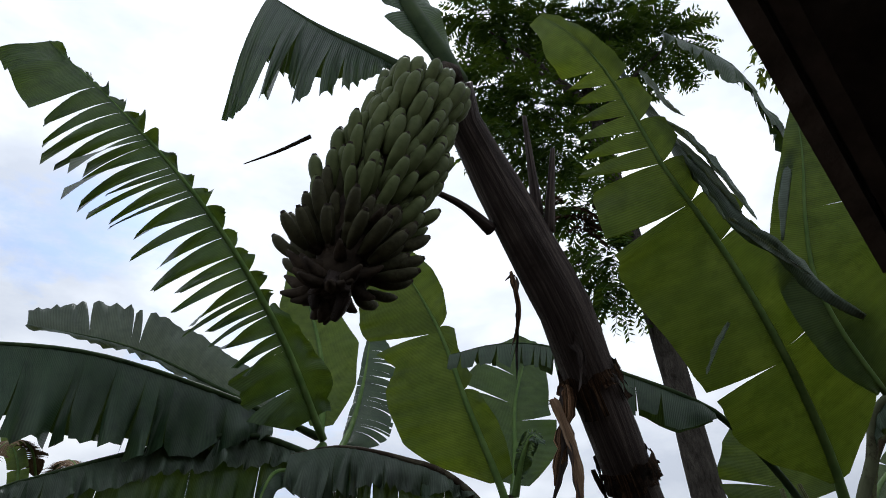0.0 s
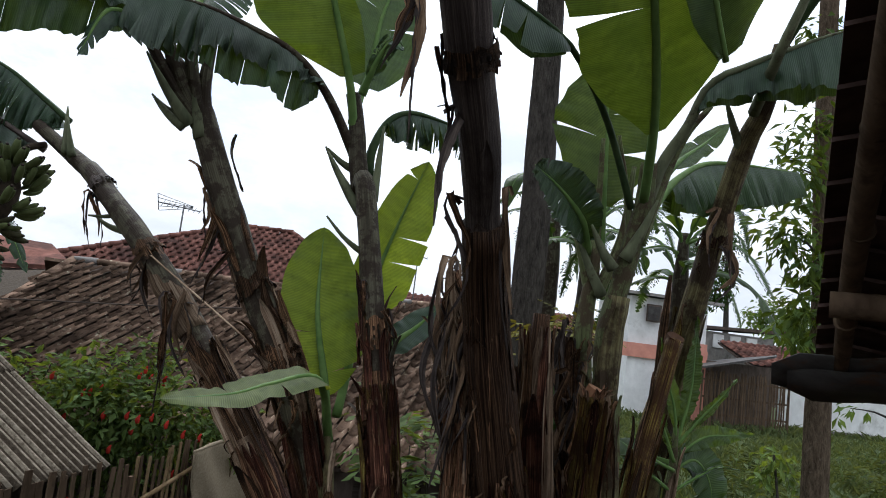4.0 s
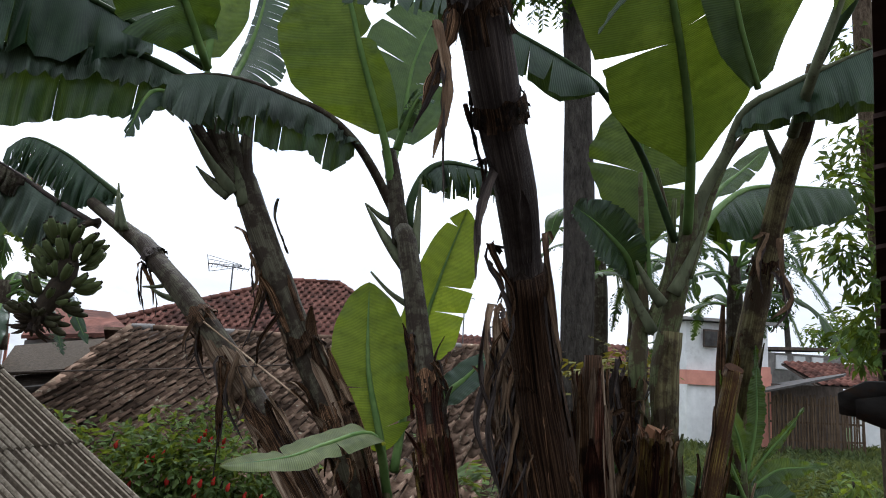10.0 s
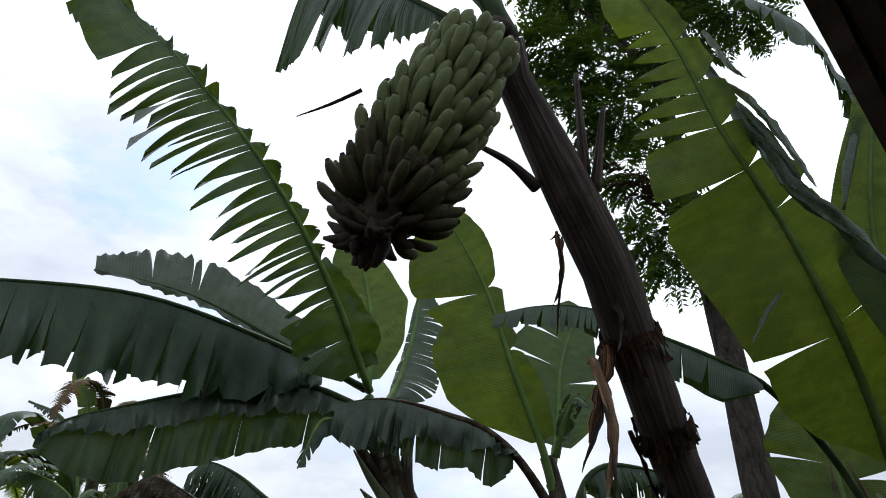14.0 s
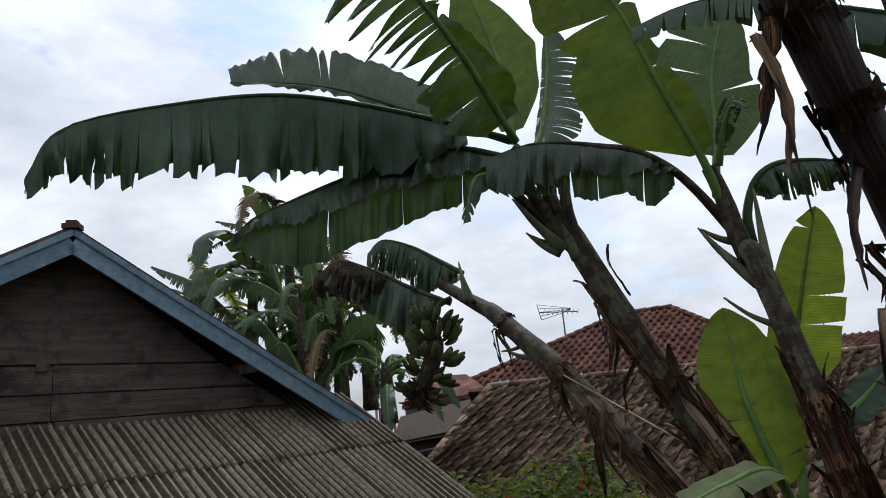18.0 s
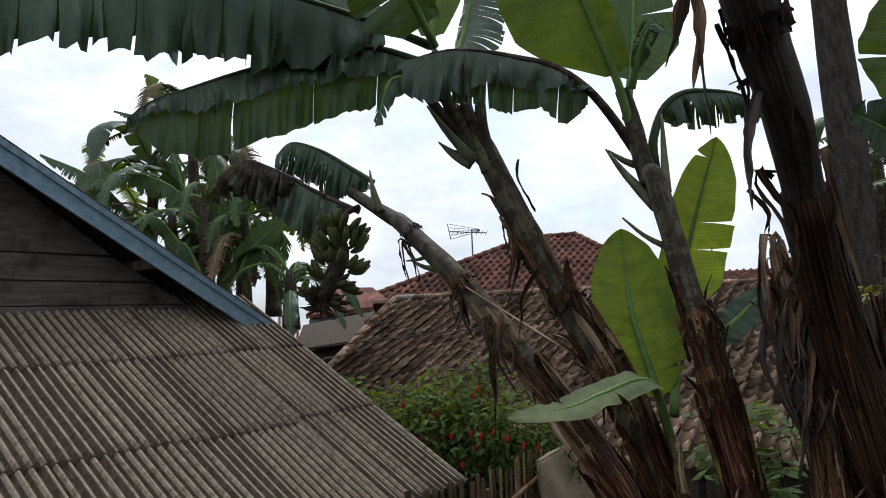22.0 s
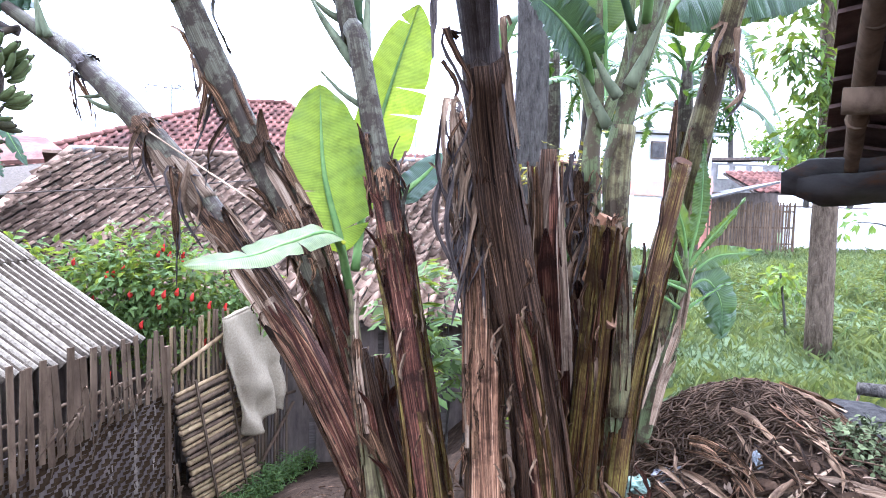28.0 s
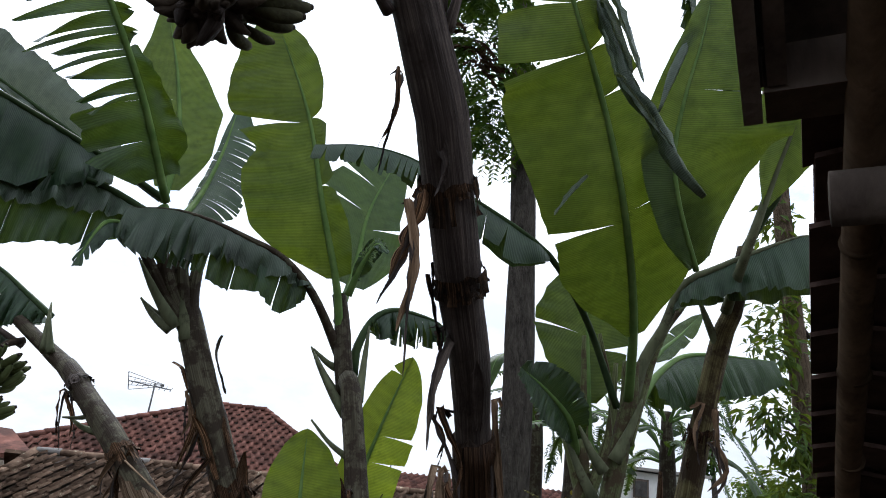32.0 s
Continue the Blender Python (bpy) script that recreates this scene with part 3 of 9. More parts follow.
# ---------------------------------------------------------------- banana leaves
def banana_leaf(plant, pts, start, wl, wr, face, mat=None, tears=6, hang=0.25, seed=0, fold=0.12, rib=0.011, petiole=0.025, tip=1.0, label="", torn=None, rib_mat=None, gap=0.04, sag=0.0, ragged=0.1, pleat=0.0, cl=None, cr=None, dense=0.8, taper=0.0, other=None):
    """A leaf on the curve pts; the blade begins at the share start of its length. wl, wr: half widths; face: where its face looks; hang: how far the torn
    strips droop; torn: list of (from, to) shares of the blade with many narrow strips; cl, cr: shares at which a side is torn; wl, wr may be lists of
    half widths from the foot of the blade to its tip; sag: how far the blade hangs, or that of either side;
    other: a material of its own for the second side."""
    rng = random.Random(seed)
    n = 72
    ps, ts, length = spline(pts, n)
    i0 = int(start * n)
    blade_verts, blade_faces, uvs = [], [], []
    face = V(face).normalized()
    down = V(0, 0, -1)
    m = n - i0
    for side, w, given in ((-1, wl, cl), (1, wr, cr)):
        if side > 0:
            first = len(blade_faces)
        sink = sag[max(0, side)] if isinstance(sag, tuple) else sag
        widths = None
        if isinstance(w, (list, tuple)):
            widths, w = w, max(w)
        if w <= 0:
            continue
        cuts = {i0, n}
        for c in (given or ()):
            cuts.add(i0 + int(c * m))
        for _ in range(0 if given is not None else tears):
            cuts.add(i0 + rng.randint(3, m - 2))
        for lo, hi in (torn or ()):
            for i in range(int(i0 + lo * m), int(i0 + hi * m)):
                if rng.random() < dense:
                    cuts.add(i)
        cuts = sorted(cuts)
        for a, b in zip(cuts, cuts[1:]):
            droop = hang * rng.uniform(0.5, 1.35)
            reach = rng.uniform(1 - ragged, 1.04)
            rows = 7
            base = len(blade_verts)
            lean = rng.uniform(-0.1, 0.1)
            sub = max(1, min(2, 4 // (b - a)))
            cols = (b - a) * sub
            for i in range(cols + 1):
                x = a + i / sub
                k = min(n - 1, int(x))
                fr = x - k
                p = ps[k].lerp(ps[k + 1], fr)
                t = ts[k].lerp(ts[k + 1], fr).normalized()
                s = (x - i0) / m
                prof = min(1.0, max(0.0, s / 0.16)) ** 0.55 * (1 - max(0.0, (s - 0.5) / 0.5) ** 2.4 * tip) ** 0.8 if s < 1 else max(0.0, 1 - tip) ** 0.8
                if widths:
                    prof = pick(widths, min(1.0, s)) / w
                prof *= 1 + 0.05 * noise.noise(V(s * 7, side, seed * 3.1))
                nrm = (face - t * face.dot(t)).normalized()
                lat = t.cross(nrm).normalized() * side
                edge = 2 * i / cols - 1
                q = p + nrm * 0.004
                for r in range(rows + 1):
                    u = r / rows
                    slim = taper * edge * u ** 1.7 * (b - a) * length / n * 0.5 if b - a <= 5 and ((a > i0 and edge < 0) or (b < n and edge > 0)) else 0.0
                    blade_verts.append(q - t * slim)
                    uvs.append((u * w * 2, s * length * (1 - start)))
                    h = min(0.97, sink + droop * u)
                    flat = lat * math.cos(fold) + nrm * math.sin(fold) * (1 - 1.7 * u)
                    d = (flat * (1 - h) + down * h + t * (0.2 + lean * u) * (1 - 0.7 * h)).normalized()
                    step = w * prof * reach / rows
                    q = q + d * step - t * (gap * edge * u / rows * (1.0 if (a > i0 and edge < 0) or (b < n and edge > 0) else 0.0))
                    q = q + nrm * 0.012 * noise.noise(V(s * 9 + seed, u * 2.5, side)) * u
                    if pleat:
                        q = q + t.cross(d) * pleat * noise.noise(V(s * 46, u * 1.2, side + seed)) * (0.3 + u) / rows
            for i in range(cols):
                for r in range(rows):
                    f = (base + i * (rows + 1) + r, base + (i + 1) * (rows + 1) + r, base + (i + 1) * (rows + 1) + r + 1, base + i * (rows + 1) + r + 1)
                    blade_faces.append(f if side > 0 else f[::-1])
    leaf = link("leaf", blade_verts, blade_faces, mat or LEAF, plant, label, True, uvs, [mat or LEAF, other] if other else None)
    if other:
        leaf.data.polygons.foreach_set("material_index", [int(k >= first) for k in range(len(blade_faces))])
    step = max(1, n // 14)
    idx = list(range(0, n, step)) + [n]
    radii = [petiole * (1 - s) ** 1.2 + rib * s * (1 - s) * 1.2 + 0.003 for s in (i / 14 for i in range(15))]
    tube("midrib", [ps[i] for i in idx], radii, rib_mat or RIB, leaf, 24, 7)
    return leaf


def sheath_strips(plant, pts, radii, count, lo, hi, mats, seed, length=(0.3, 0.9), width=(0.03, 0.08), peel=0.12, arc=(0, 360), loose=0.012):
    """Dry or fresh leaf sheaths clinging to a stem, their upper ends peeling away."""
    rng = random.Random(seed)
    n = 48
    ps, ts, total = spline(pts, n)
    for c in range(count):
        ln = rng.uniform(*length)
        a0 = rng.uniform(lo, max(lo, hi - ln * 0.5))
        a1 = min(a0 + ln, hi + 0.15)
        phi = radians(rng.uniform(*arc))
        wd = rng.uniform(*width)
        off = rng.uniform(0.004, loose + 0.004)
        pe = peel * rng.uniform(0.1, 1.2) if rng.random() < 0.7 else 0.0
        twist = rng.uniform(-0.5, 0.5)
        hook = rng.random() < 0.35
        edge_lift = rng.choice([-0.5, 0.4, 1.0, 1.4])
        verts, faces = [], []
        rows, cols = 12, 4
        for i in range(rows + 1):
            u = i / rows
            s = min(1.0, (a0 + (a1 - a0) * u) / total)
            k = min(n - 1, int(s * n))
            p = ps[k].lerp(ps[k + 1], s * n - k)
            t = ts[k]
            e1 = t.cross(V(0.2, 0.97, 0.1)).normalized()
            e2 = t.cross(e1)
            r = pick(radii, s) + off
            out = max(0.0, (u - 0.62) / 0.38) ** 1.8 * pe
            wid = wd * (0.75 + 0.35 * math.sin(u * 2.6)) * (1.0 if u < 0.8 else max(0.12, 1 - (u - 0.8) * 4.2))
            fall = V(0, 0, -1) * (out * 0.9 if hook else 0.0)
            for j in range(cols + 1):
                a = phi + twist * u * 0.4 + (j / cols - 0.5) * wid / max(0.05, r)
                d = e1 * math.cos(a) + e2 * math.sin(a)
                curl = 0.012 * (2 * j / cols - 1) ** 2 * edge_lift + 0.004
                verts.append(p + d * (r + out + curl + 0.006 * noise.noise(V(u * 6, j, c))) + fall)
        for i in range(rows):
            for j in range(cols):
                faces.append((i * (cols + 1) + j, i * (cols + 1) + j + 1, (i + 1) * (cols + 1) + j + 1, (i + 1) * (cols + 1) + j))
        uvs = [((q % (cols + 1)) * wd / cols + c, (q // (cols + 1)) * (a1 - a0) / rows) for q in range(len(verts))]
        link("sheath", verts, faces, rng.choice(mats), plant, "", True, uvs)


def ribbon(name, pts, width, mat, parent, seed, label="", twist=1.2, cup=0.25):
    """A dry curling ribbon along pts."""
    rng = random.Random(seed)
    n, cols = 14, 4
    ps, ts, length = spline(pts, n)
    verts, faces = [], []
    a0 = rng.uniform(0, 6)
    for i, (p, t) in enumerate(zip(ps, ts)):
        u = i / n
        e = t.cross(V(0.3, 0.9, 0.2)).normalized()
        f = t.cross(e)
        a = a0 + twist * u
        lat, nrm = e * math.cos(a) + f * math.sin(a), f * math.cos(a) - e * math.sin(a)
        w = width * math.sin(math.pi * (0.12 + 0.86 * u)) ** 0.7 * (1 + 0.5 * noise.noise(V(u * 9, seed, 1)) + 0.3 * noise.noise(V(u * 23, seed, 4))) * 0.8
        for j in range(cols + 1):
            x = 2 * j / cols - 1
            verts.append(p + lat * x * w * 0.5 + nrm * (cup * w * x * x + 0.012 * noise.noise(V(u * 7, x * 2, seed))))
    for i in range(n):
        for j in range(cols):
            b = i * (cols + 1) + j
            faces.append((b, b + 1, b + cols + 2, b + cols + 1))
    uvs = [((q % (cols + 1)) * width / cols, (q // (cols + 1)) * length / n) for q in range(len(verts))]
    return link(name, verts, faces, mat, parent, label, True, uvs)


def banana_mesh(skin):
    """One banana along +z, bending towards +y, angular, with a blunt dry tip."""
    pts = [(0, 0, 0), (0, 0.006, 0.03), (0, 0.018, 0.07), (0, 0.034, 0.1), (0, 0.046, 0.118)]
    v, f = tube_data(pts, [0.009, 0.0145, 0.0188, 0.0205, 0.0206, 0.0202, 0.0185, 0.012], 10, 7)
    v2, f2 = tube_data([(0, 0.0452, 0.1168), (0, 0.051, 0.1265)], [0.0105, 0.0075], 1, 7)
    verts, faces = joined([(v, f), (v2, f2)])
    me = bpy.data.meshes.new("banana")
    me.from_pydata([tuple(p) for p in verts], [], faces)
    me.materials.append(skin)
    me.materials.append(FRUIT_DARK)
    for i, p in enumerate(me.polygons):
        p.material_index = 1 if i >= len(f) else 0
        p.use_smooth = i < len(f)
    return me


BANANA, BANANA_DARK = banana_mesh(FRUIT), banana_mesh(FRUIT_BROWN_SHADED)


def bunch(plant, axis, tiers, per, size, radius, seed, dark_from=0.8, label="", up_tilt=50):
    """A hanging stalk with tiers of bananas whose tips bend upwards."""
    rng = random.Random(seed)
    stalk = tube("stalk", axis, [0.03, 0.03, 0.05, 0.085, 0.09, 0.085, 0.04], FRUIT_DARK, plant, 24, 8, label=label)
    ps, ts, total = spline(axis, 40)
    off = parent_at(plant)
    for k in range(tiers):
        s = 0.31 + 0.6 * (k / (tiers - 1))
        i = int(s * 40)
        p, t = ps[i], ts[i]
        e1 = t.cross(V(0.13, 0.97, 0.2)).normalized()
        e2 = t.cross(e1)
        v = k / (tiers - 1)
        grow = size * (1.0 - 0.22 * v)
        ring = radius * (0.95 + 0.3 * math.sin(math.pi * (0.15 + 0.75 * v)))
        for row in (0, 1):
            cnt = int(per * (1 - 0.2 * v)) - 2 * row
            for j in range(cnt):
                a = math.tau * (j + 0.5 * row + 0.5 * (k % 2)) / cnt + rng.uniform(-0.13, 0.13)
                d = (e1 * math.cos(a) + e2 * math.sin(a)).normalized()
                lift = radians(up_tilt + rng.uniform(-11, 11) + (8 if row else 0) - 46 * v ** 2.2)
                z = (d * math.cos(lift) - t * math.sin(lift)).normalized()
                y = (-t - z * (-t).dot(z)).normalized()
                x = y.cross(z)
                g = grow * rng.uniform(0.82, 1.14) * (0.95 if row else 1)
                base = p + d * ring * (0.72 if row else 1.0) + t * (0.045 - 0.024 * row)
                m = Matrix((x, y, z)).transposed().to_4x4()
                # lowest tiers: browning fruit with the bunch's shade in its colour
                ob = new("banana", BANANA_DARK if v > 0.86 or (v > 0.7 and rng.random() < 0.4) else BANANA)
                ob.parent = stalk
                ob.matrix_basis = Matrix.Translation(base - off) @ m @ Matrix.Scale(g, 4)
    # withered last tiers and flower remains
    for j in range(56):
        i = rng.randint(34, 40)
        p, t = ps[i], ts[i]
        e1 = t.cross(V(0.13, 0.97, 0.2)).normalized()
        e2 = t.cross(e1)
        a = rng.uniform(0, math.tau)
        d = (e1 * math.cos(a) + e2 * math.sin(a) + t * rng.uniform(-0.2, 1.0)).normalized()
        q = p + d * rng.uniform(0.09, 0.14) * size
        tube("withered_banana", [p + d * 0.02, p.lerp(q, 0.6) + V(0, 0, -0.006), q + V(0, 0, 0.014)], [0.007, 0.015, 0.017, 0.012, 0.004], FRUIT_DARK, stalk, 6, 6)
    for j in range(14):
        p, t = ps[40], ts[39]
        q = p + V(rng.uniform(-0.05, 0.05), rng.uniform(-0.05, 0.05), -rng.uniform(0.0, 0.07))
        tube("dead_bract", [p - t * 0.05, p.lerp(q, 0.5) + V(rng.uniform(-0.03, 0.03), rng.uniform(-0.03, 0.03), 0), q], [0.02, 0.022, 0.008], STEM_DARK, stalk, 5, 6, 0.4, seed=j)
    return stalk


# ---------------------------------------------------------------- the ground
def smooth(a, b, x):
    u = max(0.0, min(1.0, (x - a) / (b - a)))
    return u * u * (3 - 2 * u)


def ground_z(x, y):
    left = 1 - smooth(0.9, 3.0, x - 0.12 * (y - 3))
    fall = -0.28 * max(0.0, y - 3.1) * left
    fall = max(fall, -2.1 - 0.02 * max(0, y - 10))
    fall -= 0.36 * smooth(-0.15, -1.4, x) * smooth(1.5, 3.5, y)
    by_fence = smooth(0.55, -0.5, x)
    fall -= 0.3 * by_fence * smooth(2.9, 4.6, y)
    fall = max(fall, (-0.98 - 0.12 * max(0.0, y - 5.9)) * by_fence - 3.0 * (1 - by_fence))
    near = -0.06 * left * smooth(3.4, 2.0, y)
    heap = 0.42 * math.exp(-(((x - 3.15) / 0.75) ** 2 + ((y - 4.1) / 0.6) ** 2)) + 0.22 * math.exp(-(((x - 3.0) / 0.8) ** 2 + ((y - 3.3) / 0.5) ** 2))
    mound = 0.06 * math.exp(-(((x - 1.2) / 0.9) ** 2 + ((y - 3.5) / 0.6) ** 2))
    rough = 0.02 * noise.noise(V(x * 2.2, y * 2.2, 0)) + 0.012 * noise.noise(V(x * 7, y * 7, 3))
    far = 0.12 * smooth(6, 14, y) * (1 - left)
    return fall + near + heap + mound + rough + far


def make_ground():
    def axis(lo, hi, a, b, fine, coarse):
        out = [lo + (a - lo) * (i / coarse) ** 0.45 for i in range(coarse)] + [a + (b - a) * i / fine for i in range(fine)]
        return out + [b + (hi - b) * (i / coarse) ** 2.2 for i in range(coarse + 1)]
    xs, ys = axis(-160, 160, -3, 6, 130, 16), axis(-60, 420, 0, 9, 130, 18)
    verts = [(x, y, ground_z(x, y)) for y in ys for x in xs]
    w = len(xs)
    faces = [(j * w + i, j * w + i + 1, (j + 1) * w + i + 1, (j + 1) * w + i) for j in range(len(ys) - 1) for i in range(w - 1)]
    ob = link("ground", verts, faces, EARTH, None, "bare brown earth with leaf litter, sloping down beside the fence", True)
    tagged(ob, category="ground", kind="structure")


make_ground()

# ---------------------------------------------------------------- the banana clump


def stem_tube(plant, pts, radii, mat, seed, label=""):
    return tube("stem", pts, radii, mat, plant, 40, 18, 0.16, label, 1.0, seed)


# the plant that carries the large bunch
main = thing("banana_plant", (1.5, 3.42, -0.02), "tall dark banana plant with peeling sheaths and a heavy green bunch", "banana plant", "banana clump")
main_pts = [(1.5, 3.42, -0.12), (1.39, 3.36, 0.57), (1.09, 3.2, 1.74), (0.92, 2.92, 2.26), (0.78, 2.62, 2.51), (0.63, 2.35, 2.77), (0.51, 2.16, 3.02),
            (0.43, 2.02, 3.18), (0.31, 1.88, 3.37), (0.19, 1.75, 3.57), (0.11, 1.62, 3.66), (0.1, 1.55, 3.72)]
main_r = [0.138, 0.122, 0.108, 0.098, 0.086, 0.078, 0.073, 0.076, 0.086, 0.09, 0.08, 0.05]
stem_tube(main, main_pts, main_r, STEM_DARK, 1)
# dark under-tube: its colour carries the shade between the strips
tube("stem_base", main_pts[:4], [0.144, 0.128, 0.112, 0.09], STEM_ROT_SHADED, main, 24, 18, 0.16, "dark wet streaked lower trunk, shade of the sheath gaps in its colour", 1.0, 28)
bunch(main, [(0.1, 1.55, 3.72), (0.08, 1.5, 3.73), (0.03, 1.46, 3.65), (-0.03, 1.43, 3.47), (-0.14, 1.38, 3.14), (-0.22, 1.33, 2.85)], 11, 19, 0.94, 0.082, 4, up_tilt=58)
banana_leaf(main, [(0.1, 1.56, 3.72), (-0.02, 1.6, 3.83), (-0.18, 1.64, 3.99), (-0.39, 1.68, 4.19), (-0.59, 1.7, 4.4)], 0.3, (0.05, 0.16, 0.28, 0.42, 0.52, 0.5, 0.64, 0.8), (0.04, 0.12, 0.2, 0.3, 0.36, 0.36, 0.36), (0.2, -0.5, 0.8), LEAF_DARK, 4, 0.2, 11, sag=0.82, gap=0.04, ragged=0.3, pleat=0.12, rib_mat=RIB_DARK, petiole=0.014, cl=(0.32, 0.45, 0.58, 0.68, 0.8, 0.9))
banana_leaf(main, [(0.11, 1.56, 3.73), (0.03, 1.52, 3.89), (-0.07, 1.5, 4.13), (-0.23, 1.55, 4.89)], 0.08, (0.03, 0.12, 0.17, 0.22, 0.24, 0.22), (0.04, 0.11, 0.1, 0.06, 0.1, 0.2), (0.35, -0.9, -0.3), LEAF_DARK, 4, 0.3, 12, petiole=0.033, rib=0.03, rib_mat=RIB_DARK, cl=(0.22, 0.3, 0.5), cr=(0.3, 0.42), gap=0.07, ragged=0.3)
tube("stalk", [(-0.65, 1.9, 3.72), (-0.52, 1.85, 3.73), (-0.4, 1.8, 3.75)], [0.002, 0.006, 0.008], FRUIT_DARK, main, 6, 6)
for a, b in (((0.34, 1.75, 3.77), (0.36, 1.85, 3.42)), ((0.42, 1.75, 3.62), (0.39, 1.86, 3.36))):
    tube("stalk", [V(a), V(a).lerp(V(b), 0.5), b], [0.008, 0.014, 0.022], STEM_DARK, main, 8, 8)
tube("stalk", [(0.01, 1.7, 3.42), (0.11, 1.75, 3.39), (0.2, 1.84, 3.36)], [0.008, 0.013, 0.022], STEM_DARK, main, 8, 8)

# the plant with the long ragged leaves
plant_b = thing("banana_plant", (0.84, 3.8, -0.11), "leaning banana plant with smooth grey-green trunk and long ragged leaves", "banana plant", "banana clump")
b_pts = [(0.84, 3.8, -0.17), (0.59, 4.05, 0.56), (0.27, 4.3, 1.45), (0, 4.5, 1.94), (-0.33, 4.62, 2.64), (-0.46, 4.66, 2.96), (-0.57, 4.64, 3.11), (-0.69, 4.6, 3.24)]
b_r = [0.085, 0.066, 0.075, 0.094, 0.09, 0.088, 0.085, 0.06]
stem_tube(plant_b, b_pts, b_r, STEM, 2)
banana_leaf(plant_b, [(-0.73, 4.55, 3.63), (-1.32, 4.3, 3.84), (-1.98, 3.7, 3.89), (-2.47, 3.1, 3.68), (-2.73, 2.7, 3.45), (-2.78, 2.55, 3.16)], 0.12, (0.2, 0.48, 0.56, 0.58, 0.56, 0.52, 0.46, 0.3, 0.12), (0.2, 0.4, 0.46, 0.48, 0.46, 0.42, 0.36, 0.26, 0.1), (0.1, -0.35, 1), LEAF_DARK, 5, 0.12, 21, torn=[(0.28, 0.32), (0.43, 0.48), (0.6, 0.63), (0.78, 0.98)], gap=0.006, taper=0.16, sag=0.8, ragged=0.1, pleat=0.42, rib_mat=RIB_DARK, petiole=0.02, cl=(0.12, 0.24, 0.3, 0.36, 0.54, 0.6, 0.68, 0.74), cr=(0.2, 0.33, 0.5, 0.7), dense=0.55)
banana_leaf(plant_b, [(-0.8, 4.7, 3.69), (-1.49, 4.55, 4.02), (-2.03, 4.3, 4.22), (-2.59, 4, 4.26)], 0.15, (0.04, 0.06, 0.06, 0.05, 0.03), (0.1, 0.26, 0.34, 0.36, 0.3, 0.12), (0.15, -1, 0.35), LEAF_GREY, 2, 0.12, 22, sag=0.0, pleat=0.1, rib_mat=RIB_DARK, petiole=0.018, cl=(), cr=(0.62, 0.66, 0.8), gap=0.04, ragged=0.04)
comb = random.Random(230)
comb_cuts = [0.1, 0.19]
while comb_cuts[-1] < 0.86:
    comb_cuts.append(comb_cuts[-1] + comb.choice([0.014, 0.014, 0.028, 0.028, 0.042]))
banana_leaf(plant_b, [(-0.73, 4.5, 3.61), (-0.95, 3.9, 4.1), (-1.29, 3.35, 4.59), (-1.76, 2.95, 5.06), (-2.21, 2.75, 5.46)], 0.06, (0.16, 0.44, 0.48, 0.54, 0.6, 0.62, 0.62, 0.6, 0.56, 0.5, 0.44, 0.36), (0.12, 0.2, 0.15, 0.08, 0.09, 0.07, 0.09, 0.06, 0.08, 0.06, 0.05, 0.04), (0.3, -0.8, 0.0), LEAF_DEEP, 5, 0.46, 23, gap=0.004, ragged=0.3, taper=0.8, pleat=0.3, cl=comb_cuts, cr=[0.28 + 0.05 * k for k in range(14)])
banana_leaf(plant_b, [(-0.79, 4.75, 3.7), (-0.81, 4.85, 4.19), (-0.93, 4.9, 4.72), (-1.11, 4.9, 5.25)], 0.06, (0.08, 0.24, 0.28, 0.22, 0.06), (0.08, 0.24, 0.3, 0.22, 0.1, 0.03), (0.1, -1, 0), LEAF_PALE, 2, 0.05, 24, cr=(), cl=(0.3, 0.5))
banana_leaf(plant_b, [(-0.69, 4.9, 3.62), (-0.62, 5.2, 3.99), (-0.57, 5.5, 4.52), (-0.55, 5.7, 5.08)], 0.1, 0.05, 0.3, (0.3, -0.9, 0.3), LEAF_DARK, 3, 0.35, 25, torn=[(0.1, 0.95)], gap=0.0, dense=0.36)
banana_leaf(plant_b, [(-0.74, 4.6, 3.61), (-0.86, 4.4, 3.39), (-0.97, 4.2, 3.3), (-1.04, 4.1, 3)], 0.2, 0.12, 0.12, (0, -0.6, 0.8), LEAF_DARK, 3, 0.3, 26, sag=0.5)
for q, r in (((-0.77, 4.55, 3.5), 0.05), ((-0.61, 4.55, 3.55), 0.045), ((-0.45, 4.6, 3.5), 0.042), ((-0.92, 4.52, 3.5), 0.04)):
    tube("leaf_stalk", [(-0.44, 4.64, 2.86), V((-0.44, 4.64, 2.86)).lerp(V(q), 0.5) + V(-0.02, 0, -0.03), q], [0.06, r, r * 0.85, r * 0.6], STEM, plant_b, 12, 10, 0.12, seed=int(r * 900))
tube("stem_base", b_pts[:3], [0.09, 0.072, 0.06], STEM_ROT_SHADED, plant_b, 24, 18, 0.16, "dark wet lower trunk with the shade between sheaths in its colour", 1.0, 22)

